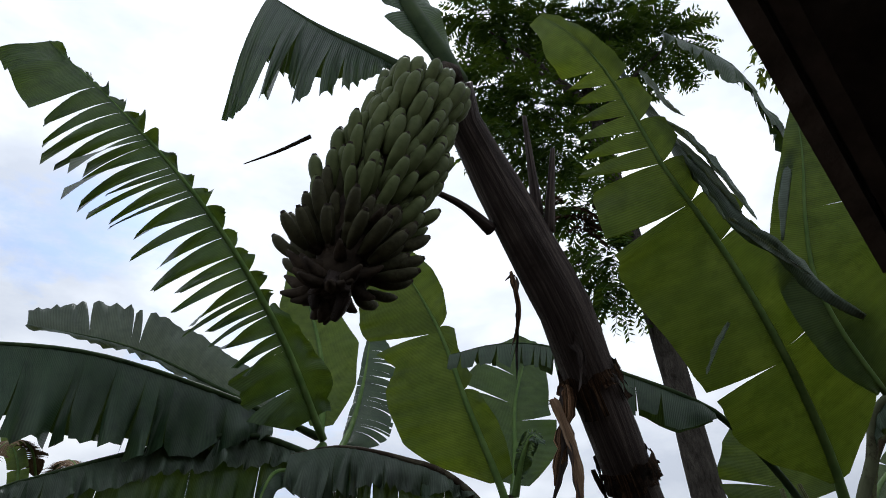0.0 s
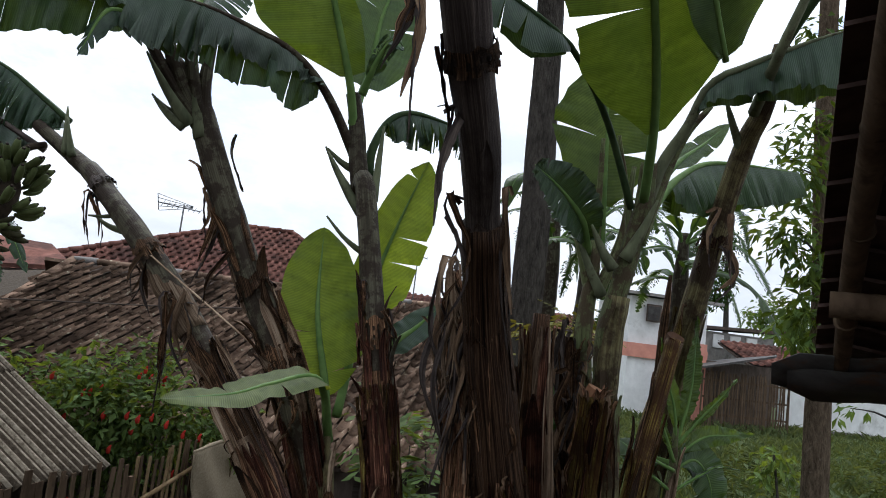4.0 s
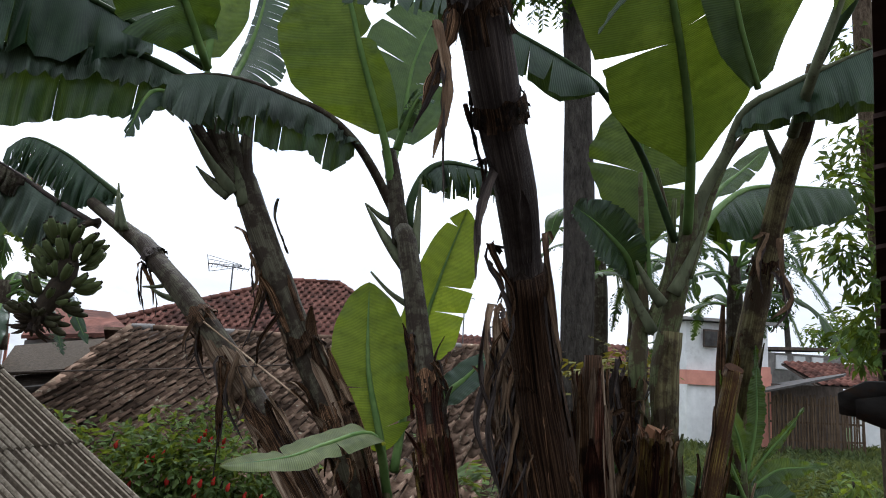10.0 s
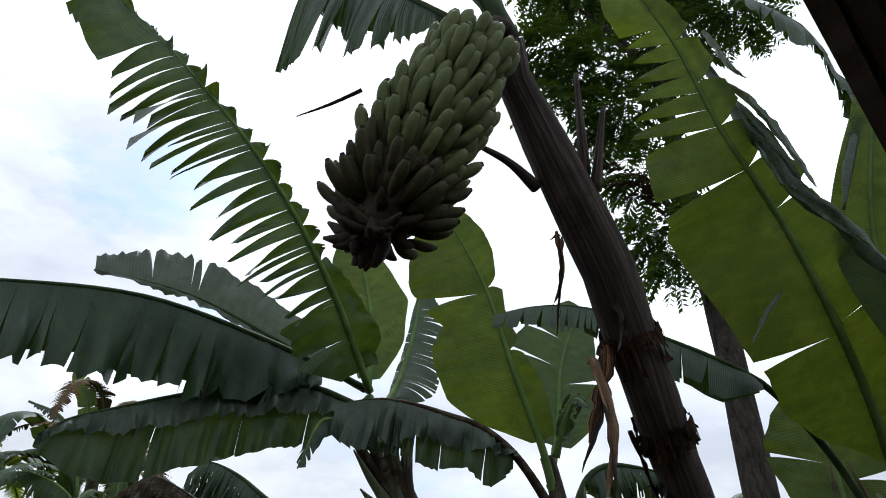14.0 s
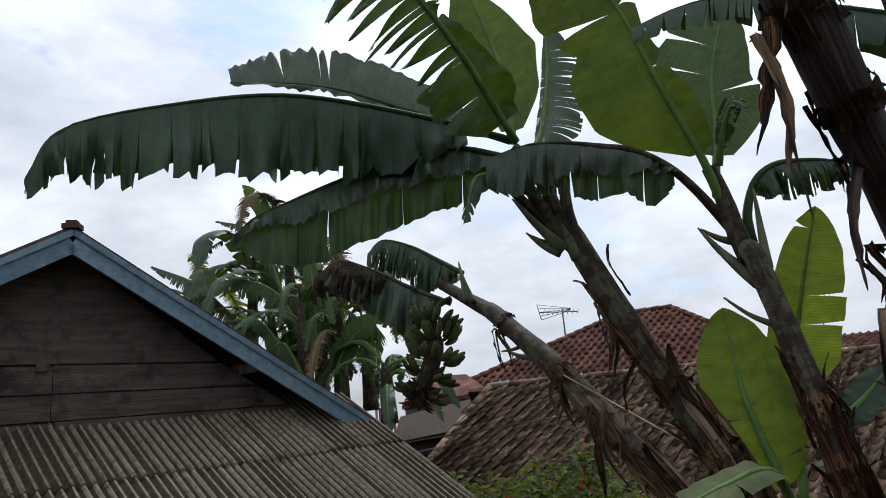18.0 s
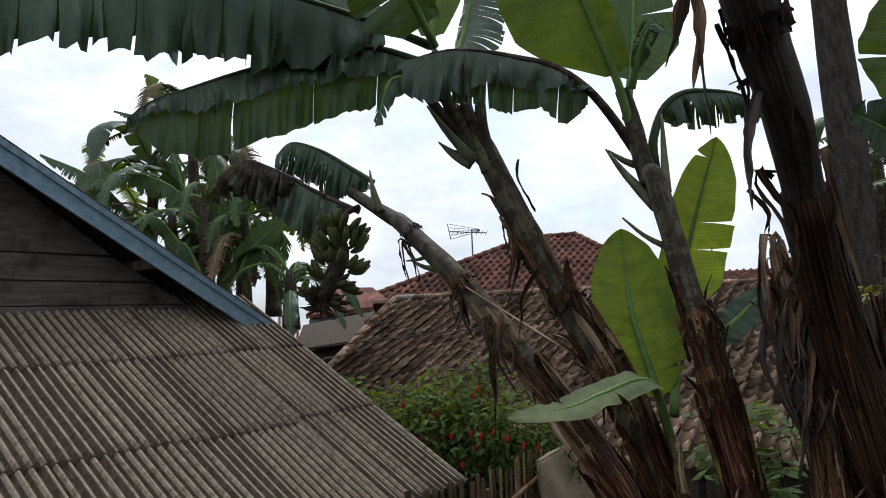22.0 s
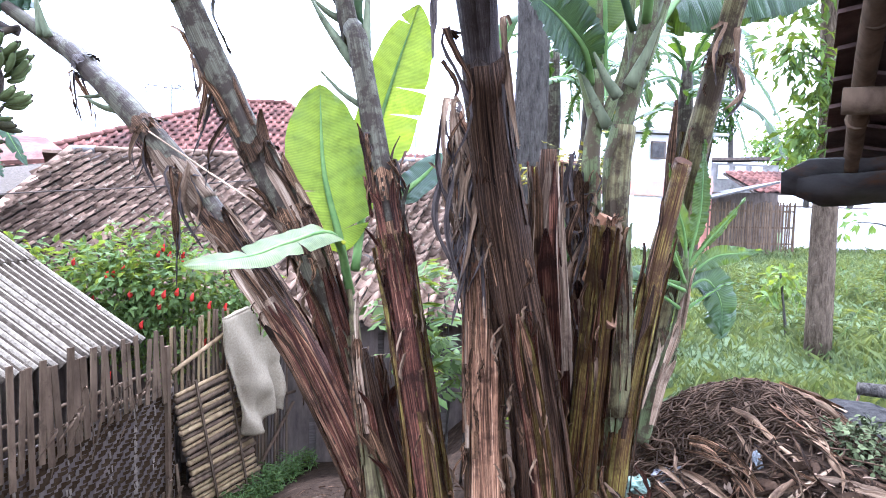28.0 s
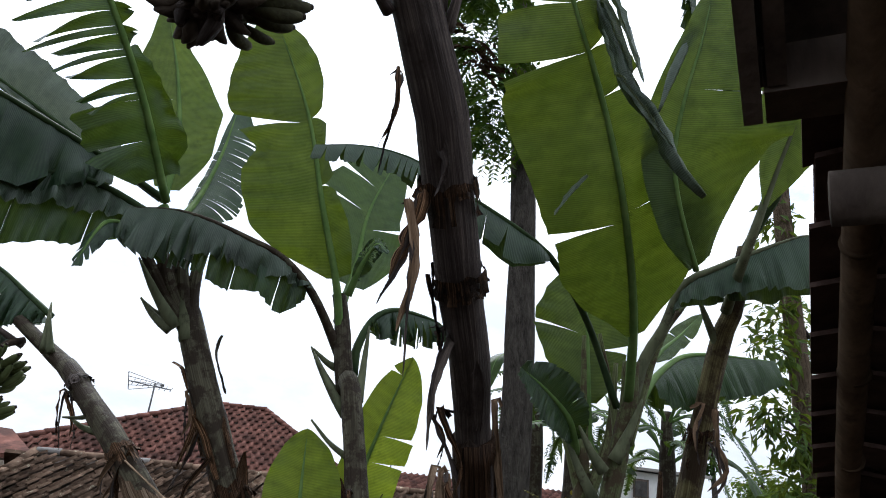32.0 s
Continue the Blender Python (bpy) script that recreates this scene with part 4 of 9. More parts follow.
# the slim upright plant in the middle
plant_c = thing("banana_plant", (0.89, 3.3, -0.04), "slim banana plant with mottled trunk and broad upright leaves", "banana plant", "banana clump")
c_pts = [(0.9, 3.28, -0.09), (0.78, 3.6, 0.94), (0.65, 3.95, 1.91), (0.55, 4.2, 2.59), (0.54, 4.35, 2.6), (0.46, 4.45, 3.08), (0.43, 4.45, 3.19)]
c_r = [0.082, 0.07, 0.066, 0.064, 0.062, 0.058, 0.045]
stem_tube(plant_c, c_pts, c_r, STEM, 3)
banana_leaf(plant_c, [(0.48, 4.45, 2.87), (0.4, 4.35, 3.2), (0.22, 4.2, 3.66), (0.03, 4.1, 4.22), (-0.27, 4, 4.78)], 0.2, (0.06, 0.36, 0.5, 0.52, 0.5, 0.4, 0.5, 0.5, 0.44, 0.3, 0.12), (0.1, 0.14, 0.14, 0.11, 0.08, 0.07, 0.1, 0.16, 0.17, 0.14, 0.04), (-0.1, -1, -0.1), LEAF_PALE, 1, 0.03, 31, gap=0.13, cl=(0.6,), cr=(0.36, 0.62), pleat=0.05)
banana_leaf(plant_c, [(0.45, 4.5, 3.02), (0.54, 4.75, 3.51), (0.6, 4.9, 3.99), (0.79, 5.1, 4.57)], 0.2, (0.1, 0.34, 0.4, 0.4, 0.3, 0.1), (0.1, 0.3, 0.3, 0.26, 0.2, 0.05), (0.1, -1, 0.15), LEAF, 4, 0.08, 32, cl=(0.5, 0.7), cr=(0.4,), gap=0.05)
# near half grey, far half dark: lit and shaded sides put into the colours
banana_leaf(plant_c, [(0.49, 4.45, 2.8), (0.34, 4.35, 3.02), (0.2, 4.25, 3.17), (0.02, 4.18, 3.29), (-0.18, 4.15, 3.35), (-0.38, 4.15, 3.41), (-0.61, 4.2, 3.46), (-0.88, 4.25, 3.44)], 0.3, (0.03, 0.1, 0.16, 0.2, 0.2, 0.22, 0.3, 0.34, 0.3, 0.2), (0.1, 0.3, 0.34, 0.34, 0.36, 0.36, 0.36, 0.36, 0.3, 0.2), (-0.1, -0.25, 1), LEAF_GREY, 4, 0.3, 33, other=LEAF_DARK, sag=(0.74, 0.84), gap=0.012, taper=0.1, ragged=0.12, torn=[(0.62, 0.78)], pleat=0.3, rib_mat=STEM, petiole=0.03, cl=(0.3, 0.5, 0.78), cr=(0.18, 0.42, 0.55, 0.75), dense=0.45)
# again a grey half for the lit face, a dark one for the shaded
banana_leaf(plant_b, [(-0.78, 4.5, 3.5), (-1.1, 4.4, 3.6), (-1.38, 4.25, 3.56), (-1.64, 4.1, 3.46), (-1.86, 3.9, 3.33), (-2.06, 3.7, 3.19), (-2.19, 3.6, 3.11), (-2.27, 3.5, 2.99)], 0.06, (0.1, 0.2, 0.22, 0.22, 0.2, 0.2, 0.18, 0.12, 0.04), (0.2, 0.42, 0.46, 0.48, 0.5, 0.48, 0.42, 0.3, 0.06), (-0.1, -0.2, 1), LEAF_GREY, 4, 0.14, 36, other=LEAF_DARK, sag=(0.76, 0.86), gap=0.012, taper=0.0, ragged=0.08, pleat=0.3, rib_mat=RIB_DARK, petiole=0.022, cl=(0.1, 0.55, 0.8), cr=(0.12, 0.34, 0.62), dense=0.5)
banana_leaf(plant_c, [(0.6, 4.5, 2.7), (0.6, 4.5, 2.87), (0.68, 4.55, 3.08), (0.8, 4.6, 3.18), (0.95, 4.65, 3.2), (1.17, 4.7, 3.17), (1.32, 4.75, 3.07)], 0.34, 0.24, 0.24, (0, -0.2, 1), LEAF_DARK, 2, 0.2, 34, torn=[(0.05, 0.98)], sag=0.7, gap=0.0, dense=0.34, taper=0.75, ragged=0.35, pleat=0.2, rib_mat=RIB_DARK, petiole=0.03)
banana_leaf(plant_c, [(0.48, 4.4, 3.18), (0.53, 4.3, 3.37), (0.6, 4.25, 3.5), (0.67, 4.2, 3.43)], 0.2, 0.05, 0.07, (0.3, -0.8, 0.3), LEAF_DARK, 2, 0.2, 35, torn=[(0.4, 0.9)])
tube("stem_base", c_pts[:3], [0.087, 0.075, 0.058], SHEATH_GREEN, plant_c, 24, 18, 0.16, "yellow-green lower trunk", 1.0, 23)

# the bright plant behind the cut trunk
plant_d = thing("banana_plant", (2.01, 3.75, -0.01), "green banana plant with several stalks and large lit leaves", "banana plant", "banana clump")
d_pts = [(1.97, 3.72, -0.1), (1.98, 3.7, 0.99), (1.9, 3.68, 1.79), (1.95, 3.65, 2.19), (2.01, 3.6, 2.6), (2, 3.55, 2.84)]
stem_tube(plant_d, d_pts, [0.095, 0.075, 0.062, 0.056, 0.055, 0.045], STEM_GREEN, 4)
r1 = banana_leaf(plant_d, [(2.01, 3.6, 2.6), (1.81, 3.2, 2.99), (1.49, 2.75, 3.4), (1.23, 2.5, 3.79), (1.06, 2.37, 3.99), (0.84, 2.2, 4.44), (0.67, 2.1, 4.63), (0.54, 2.08, 4.73)], 0.16, (0.05, 0.3, 0.42, 0.42, 0.44, 0.48, 0.48, 0.44, 0.35, 0.26, 0.22, 0.22, 0.08), (0.06, 0.3, 0.4, 0.4, 0.3, 0.25, 0.2, 0.16, 0.13, 0.12, 0.1, 0.08, 0.02), (-0.2, -1, -0.1), LEAF_PALE, 3, 0.05, 41, gap=0.05, cl=(0.27, 0.58, 0.66, 0.7, 0.73, 0.77, 0.8, 0.83, 0.86), taper=0.3, cr=(0.28, 0.5, 0.58, 0.66, 0.74, 0.82), ragged=0.14, pleat=0.05)
roll = [(1.58, 2.26, 3.22), (1.48, 2.28, 3.33), (1.4, 2.3, 3.52), (1.27, 2.32, 3.69), (1.23, 2.34, 3.88), (1.14, 2.34, 4.04), (1.07, 2.34, 4.28), (0.96, 2.3, 4.5), (0.84, 2.25, 4.72), (0.71, 2.2, 4.72)]
tube("rolled_edge", roll, [0.012, 0.03, 0.042, 0.034, 0.046, 0.03, 0.036, 0.022, 0.03, 0.016, 0.02, 0.006], LEAF_GREY, r1, 44, 10, 0.7, "grey-green rolled and drying leaf edge", 0.5, 5)
for k, pts in enumerate(([(1.16, 2.3, 4.2), (1.25, 2.25, 3.9), (1.28, 2.2, 3.63)], [(1.14, 2.3, 3.91), (1.17, 2.25, 3.69), (1.2, 2.2, 3.62)], [(1.02, 2.3, 4.58), (1.08, 2.25, 4.3), (1.12, 2.2, 4.19)], [(1.22, 2.3, 3.7), (1.33, 2.25, 3.52), (1.42, 2.22, 3.38)],
                         [(1.02, 2.3, 4.31), (1.15, 2.27, 4.09), (1.23, 2.22, 3.83)], [(1.2, 2.34, 3.95), (1.3, 2.3, 3.66), (1.44, 2.28, 3.4)], [(1.1, 2.34, 4.2), (1.2, 2.3, 3.92), (1.27, 2.28, 3.72)], [(1.24, 2.6, 3.39), (1.15, 2.55, 3.27), (1.05, 2.5, 3.12)])):
    ribbon("curled_strip", pts, (0.05, 0.035, 0.06, 0.03, 0.06, 0.035, 0.06, 0.03)[k], LEAF_GREY, r1, 700 + k, "", 0.7, 0.5)
banana_leaf(plant_d, [(1.93, 3.58, 2.58), (1.65, 3.4, 2.98), (1.34, 3.2, 3.22), (1.17, 3.2, 3.33), (0.86, 3.25, 3.5), (0.59, 3.3, 3.65), (0.33, 3.35, 3.69), (0.09, 3.4, 3.66)], 0.42, (0.05, 0.24, 0.24, 0.22, 0.2, 0.17, 0.14, 0.12), (0.05, 0.2, 0.2, 0.2, 0.16, 0.13, 0.1, 0.1), (-0.2, -0.3, 1), LEAF_DARK, 4, 0.2, 42, sag=0.66, torn=[(0.45, 0.98)], gap=0.0, ragged=0.2, taper=0.4, cl=(0.2, 0.3), cr=(0.3,), dense=0.45, rib_mat=RIB_DARK, petiole=0.018)
banana_leaf(plant_d, [(2.03, 3.6, 2.62), (2.1, 3.58, 2.87), (2.18, 3.5, 3.06), (2.23, 3.4, 3.28), (2.36, 3.3, 3.37), (2.56, 3.2, 3.48), (2.82, 3.1, 3.6), (3.0, 3.05, 3.6)], 0.36, (0.04, 0.14, 0.2, 0.26, 0.32, 0.34, 0.3), (0.04, 0.14, 0.18, 0.24, 0.3, 0.34, 0.3), (0.1, -0.4, 1), LEAF_DARK, 2, 0.12, 43, sag=0.74, cl=(0.4,), cr=(), gap=0.02, pleat=0.15, petiole=0.035, rib_mat=RIB_GREY)
banana_leaf(plant_d, [(1.93, 3.9, 2.36), (1.94, 3.95, 2.69), (1.95, 4, 3.05), (1.92, 4, 3.49)], 0.25, (0.06, 0.3, 0.38, 0.38, 0.3, 0.14), (0.06, 0.26, 0.3, 0.26, 0.2, 0.06), (0, -1, 0), LEAF_PALE, 2, 0.05, 44, cl=(0.5,), cr=(0.4, 0.7), gap=0.06)
banana_leaf(plant_d, [(1.85, 3.9, 2.35), (1.73, 3.75, 2.5), (1.52, 3.6, 2.62), (1.33, 3.5, 2.7)], 0.15, (0.05, 0.12, 0.16, 0.14, 0.05), (0.05, 0.14, 0.17, 0.14, 0.05), (-0.3, -0.9, 0.2), LEAF_DARK, 2, 0.15, 45, sag=0.3, cl=(0.6,), gap=0.03, pleat=0.1)
banana_leaf(plant_d, [(2.1, 3.65, 2.62), (2.4, 3.9, 2.89), (2.78, 4.1, 3.09), (3.49, 4.2, 3.17)], 0.2, (0.1, 0.3, 0.36, 0.36, 0.32, 0.2), (0.1, 0.3, 0.34, 0.34, 0.3, 0.2), (0, -0.5, 1), LEAF_DEEP, 4, 0.2, 46, sag=0.62, cl=(0.5,), cr=(0.4, 0.7), gap=0.03, pleat=0.15)
banana_leaf(plant_d, [(2.15, 3.8, 2.7), (2.5, 4.1, 3.04), (2.81, 4.3, 3.27), (3.06, 4.4, 3.49)], 0.35, 0.08, 0.08, (-0.3, -0.8, 0.4), LEAF_PALE, 1, 0.2, 47)
tube("stem", [(2.0, 3.95, 0.2), (1.93, 3.9, 1.3), (1.87, 3.9, 1.86), (1.89, 3.9, 2.19), (1.89, 3.9, 2.46)], [0.06, 0.062, 0.056, 0.052, 0.03], STEM_GREEN, plant_d, 20, 14, 0.14, "slimmer green second trunk", 1.0, 31)
tube("stem_base", [(1.97, 3.7, 0.5), (1.98, 3.69, 0.99), (1.92, 3.67, 1.6), (1.94, 3.65, 2.1)], [0.092, 0.08, 0.068, 0.06], STEM_BLOTCH, plant_d, 20, 16, 0.16, "olive and brown lower trunk", 1.0, 32)
for k, (pts, r) in enumerate((([(1.91, 3.9, 2.12), (1.89, 3.9, 2.59), (1.88, 3.9, 3.04)], 0.026), ([(1.91, 3.86, 2.1), (2.03, 3.85, 2.46), (2.07, 3.85, 2.89)], 0.028), ([(1.89, 3.9, 2.1), (1.76, 3.9, 2.47), (1.63, 3.9, 2.68)], 0.026),
                              ([(2.0, 3.66, 2.22), (1.98, 3.7, 2.58), (1.88, 3.7, 3.01)], 0.026), ([(2.0, 3.6, 2.4), (2.2, 3.6, 2.98), (2.38, 3.6, 3.25)], 0.03))):
    tube("leaf_stalk", pts, [r * 1.5, r, r * 0.55], STEM_GREEN, plant_d, 14, 10, 0.1, "", 0.6, 40 + k)
tube("dead_leaf_stalk", [(2.5, 4.1, 1.41), (2.5, 4.1, 1.92), (2.52, 4.1, 2.32)], [0.03, 0.035, 0.03, 0.012], SHEATH, plant_d, 10, 9, 0.2, "brown dry leaf stalk", 0.6, 33)

# the leaning plant beside the field
plant_e = thing("banana_plant", (2.47, 4.35, -0.12), "leaning banana plant with blotched brown and green trunk", "banana plant", "banana clump")
e_pts = [(2.47, 4.35, -0.3), (2.54, 4.35, 0.6), (2.66, 4.28, 1.44), (2.69, 4.0, 2.37), (2.68, 3.7, 3.06), (2.65, 3.5, 3.27), (2.67, 3.4, 3.6)]
stem_tube(plant_e, e_pts, [0.1, 0.09, 0.085, 0.08, 0.072, 0.06, 0.045], STEM_BLOTCH, 5)
e1 = banana_leaf(plant_e, [(1.95, 2.86, 3.16), (1.76, 2.7, 3.38), (1.67, 2.6, 3.6), (1.67, 2.5, 3.86), (1.71, 2.42, 4.12), (1.74, 2.36, 4.4)], 0.02, (0.05, 0.14, 0.16, 0.17, 0.15, 0.12, 0.08, 0.02), (0.1, 0.38, 0.52, 0.58, 0.58, 0.54, 0.42, 0.12), (-0.2, -1, 0), LEAF_PALE, 2, 0.03, 51, cl=(), cr=(0.62,), gap=0.03, petiole=0.012)
banana_leaf(plant_e, [(2.55, 3.45, 3.2), (2.42, 3.1, 3.4), (2.45, 3.0, 3.61), (2.49, 2.9, 3.85), (2.53, 2.8, 4.07), (2.56, 2.7, 4.3), (2.58, 2.6, 4.6)], 0.42, (0.03, 0.16, 0.22, 0.24, 0.22, 0.1), (0.03, 0.12, 0.2, 0.2, 0.16, 0.08), (0.2, -1, 0.1), LEAF_PALE, 2, 0.12, 53, sag=(0.25, 0.3), cl=(0.5,), cr=(), gap=0.04, petiole=0.03, rib_mat=RIB_GREY)
tube("rolled_edge", [(1.53, 2.5, 3.73), (1.59, 2.46, 3.95), (1.72, 2.42, 4.31)], [0.006, 0.022, 0.022, 0.006], LEAF_GREY, e1, 12, 8, 0.2, "pale grey folded leaf edge", 0.4, 6)
banana_leaf(plant_e, [(2.67, 3.4, 3.6), (2.65, 3, 4.04), (1.89, 2.7, 4.48), (1.68, 2.6, 4.93), (1.32, 2.55, 5.18)], 0.36, (0.1, 0.26, 0.3, 0.28, 0.22, 0.12), (0.08, 0.16, 0.18, 0.16, 0.12, 0.08), (0, -0.3, 1), LEAF_DARK, 2, 0.15, 52, torn=[(0.05, 0.98)], sag=0.74, gap=0.0, dense=0.42, taper=0.2, ragged=0.35, rib_mat=RIB_DARK, pleat=0.2)
# the far leaning plant with a small bunch
plant_a = thing("banana_plant", (0.76, 3.85, -0.09), "strongly leaning banana plant with scarred trunk and a small hanging bunch", "banana plant", "banana clump")
a_pts = [(0.76, 3.85, -0.16), (0.25, 4.5, 0.79), (-0.33, 5.05, 1.59), (-0.74, 5.3, 2.1), (-1.3, 5.85, 2.64), (-1.48, 6.25, 2.76), (-1.98, 6.6, 3.1)]
a_r = [0.108, 0.094, 0.096, 0.09, 0.078, 0.07, 0.05]
stem_tube(plant_a, a_pts, a_r, STEM, 6)
banana_leaf(plant_a, [(-1.89, 6.6, 2.89), (-2.29, 6.55, 3.1), (-2.64, 6.5, 3.31), (-3.03, 6.5, 3.45), (-3.26, 6.5, 3.3)], 0.08, (0.15, 0.5, 0.56, 0.5, 0.42, 0.34, 0.2), (0.15, 0.3, 0.4, 0.4, 0.3, 0.15), (0, -0.4, 1), LEAF_GREY, 8, 0.15, 61, other=LEAF_DARK, sag=0.76, ragged=0.2, pleat=0.5, rib_mat=STEM_DARK, cl=(0.3, 0.55, 0.7), cr=(0.5,), gap=0.02)
banana_leaf(plant_a, [(-2.47, 6.44, 3.22), (-2.73, 6.44, 3.36), (-3, 6.44, 3.45), (-3.27, 6.44, 3.3)], 0.02, (0.25, 0.36, 0.4, 0.36, 0.26), (0.1, 0.2, 0.2, 0.1), (0, -0.4, 1), STEM, 8, 0.15, 63, sag=0.78, ragged=0.35, pleat=0.5, rib_mat=STEM_DARK, gap=0.03, petiole=0.008, label="withered grey-brown leaf end")
banana_leaf(plant_a, [(-1.74, 6.6, 3.17), (-2, 6.65, 3.35), (-2.3, 6.7, 3.55), (-2.62, 6.75, 3.67), (-2.79, 6.75, 3.55)], 0.06, (0.12, 0.34, 0.46, 0.46, 0.4, 0.2), (0.1, 0.3, 0.36, 0.36, 0.3, 0.15), (0, -0.4, 1), LEAF_DARK, 2, 0.15, 62, torn=[(0.4, 0.96)], dense=0.5, gap=0.022, sag=0.74, ragged=0.25, pleat=0.4, rib_mat=RIB_DARK)
bunch(plant_a, [(-1.89, 6.6, 2.94), (-2.0, 6.5, 2.86), (-2.05, 6.45, 2.67), (-2.03, 6.4, 2.45), (-2.12, 6.35, 2.2), (-2.2, 6.3, 2.0)], 5, 13, 1.55, 0.11, 9, up_tilt=22)

tube("stem_base", a_pts[:3], [0.112, 0.1, 0.086], STEM_ROT_SHADED, plant_a, 24, 18, 0.16, "dark wet lower trunk with the shade between sheaths in its colour", 1.0, 26)
tube("stem_scar", a_pts[2:4], [0.095, 0.101, 0.085], SHEATH_PALE, plant_a, 16, 18, 0.16, "brown peeling trunk", 1.0, 27)

# cut trunks and suckers
cut_g = thing("cut_banana_plant", (1.69, 3.45, -0.03), "cut banana trunk with yellow-green and brown sheaths", "banana trunk", "banana clump")
g_pts = [(1.66, 3.45, -0.05), (1.68, 3.43, 0.43), (1.69, 3.38, 0.98), (1.69, 3.3, 1.58)]
stem_tube(cut_g, g_pts, [0.095, 0.072, 0.064, 0.055], SHEATH_GREEN, 7)
cut_h = thing("cut_banana_plant", (1.94, 3.6, -0.13), "thin cut banana trunk with dark sheaths", "banana trunk", "banana clump")
h_pts = [(1.91, 3.55, -0.1), (2.06, 3.7, 0.55), (2.29, 3.85, 1.29), (2.48, 3.93, 1.91)]
stem_tube(cut_h, h_pts, [0.065, 0.06, 0.055, 0.05], SHEATH_GREEN, 8)
sucker = thing("banana_sucker", (0.65, 3.55, -0.07), "young banana sucker with three fresh pale green leaves", "banana plant", "banana clump")
s_pts = [(0.65, 3.5, -0.11), (0.56, 3.8, 0.64), (0.55, 4.05, 0.93), (0.53, 4.3, 1.24)]
stem_tube(sucker, s_pts, [0.05, 0.03, 0.022, 0.018], STEM_BLOTCH, 9)
banana_leaf(sucker, [(0.53, 4.3, 1.21), (0.49, 4.35, 1.43), (0.4, 4.45, 1.83), (0.38, 4.6, 2.35)], 0.12, 0.22, 0.25, (0.05, -1, 0.1), LEAF_YOUNG, 1, 0.03, 71)
banana_leaf(sucker, [(0.58, 4.3, 1.24), (0.7, 4.6, 1.9), (0.84, 4.65, 2.42), (1.01, 4.7, 2.91)], 0.35, 0.17, 0.24, (-0.1, -1, 0.1), LEAF_YOUNG, 2, 0.05, 72)
banana_leaf(sucker, [(0.55, 4.25, 1.11), (0.43, 4, 1.46), (0.17, 3.8, 1.43), (0.01, 3.7, 1.38), (-0.3, 3.6, 1.34)], 0.28, 0.14, 0.12, (0, -0.4, 1), LEAF_WAXY, 1, 0.15, 73)
banana_leaf(plant_c, [(0.72, 3.95, 1.57), (0.81, 4, 1.7), (0.93, 4.05, 1.8), (1.06, 4.1, 1.93)], 0.15, 0.1, 0.1, (-0.2, -0.8, 0.5), LEAF_DARK, 0, 0.1, 74)
sucker_r = thing("banana_sucker", (2.54, 4.1, 0.34), "young banana sucker with narrow leaves beside the cut trunk", "banana plant", "banana clump")
sr_pts = [(2.33, 4.0, 0.2), (2.44, 4.0, 0.61), (2.54, 4.0, 0.9), (2.58, 4.0, 1.2), (2.58, 4.0, 1.39)]
stem_tube(sucker_r, sr_pts, [0.055, 0.045, 0.036, 0.026, 0.016], STEM_GREEN, 10)
for k, (pts, w, mat) in enumerate((([(2.59, 4.0, 1.3), (2.54, 3.98, 1.52), (2.46, 3.96, 1.7), (2.4, 3.95, 1.92)], 0.06, LEAF_PALE), ([(2.6, 4.02, 1.28), (2.67, 4.02, 1.6), (2.68, 4.02, 1.83), (2.68, 4.02, 2.08)], 0.065, LEAF_PALE),
                                  ([(2.57, 3.98, 1.2), (2.45, 3.95, 1.42), (2.37, 3.93, 1.55), (2.37, 3.9, 1.66)], 0.036, LEAF_PALE), ([(2.6, 4.0, 1.3), (2.72, 3.97, 1.47), (2.83, 3.95, 1.6), (2.94, 3.95, 1.73)], 0.034, LEAF_PALE),
                                  ([(2.6, 4.05, 1.2), (2.84, 4.1, 1.34), (3.03, 4.1, 1.37), (3.2, 4.1, 1.39)], 0.07, LEAF_PALE), ([(2.6, 4.05, 1.12), (2.79, 4.1, 1.2), (2.91, 4.1, 1.06), (2.94, 4.1, 0.83)], 0.15, LEAF_DEEP),
                                  ([(2.57, 3.98, 1.15), (2.35, 3.9, 1.22), (2.17, 3.9, 1.22), (2.07, 3.9, 1.27)], 0.014, LEAF_GREY), ([(2.56, 3.98, 1.03), (2.33, 3.9, 1.15), (2.22, 3.9, 1.14), (2.14, 3.9, 1.16)], 0.012, LEAF_GREY),
                                  ([(2.57, 4.02, 1.0), (2.8, 4.05, 1.12), (2.92, 4.05, 1.18), (3.04, 4.0, 1.18)], 0.014, LEAF_GREY))):
    banana_leaf(sucker_r, pts, 0.15, (0.01, w * 0.8, w, w * 0.85, w * 0.4, 0.004), (0.01, w * 0.8, w, w * 0.85, w * 0.4, 0.004), (0, -1, 0.15 + 0.15 * (k > 3)), mat, 0, 0.05 + 0.1 * (k > 3), 75 + k, rib=0.004, petiole=0.01, gap=0.0, pleat=0.04, cl=(), cr=())

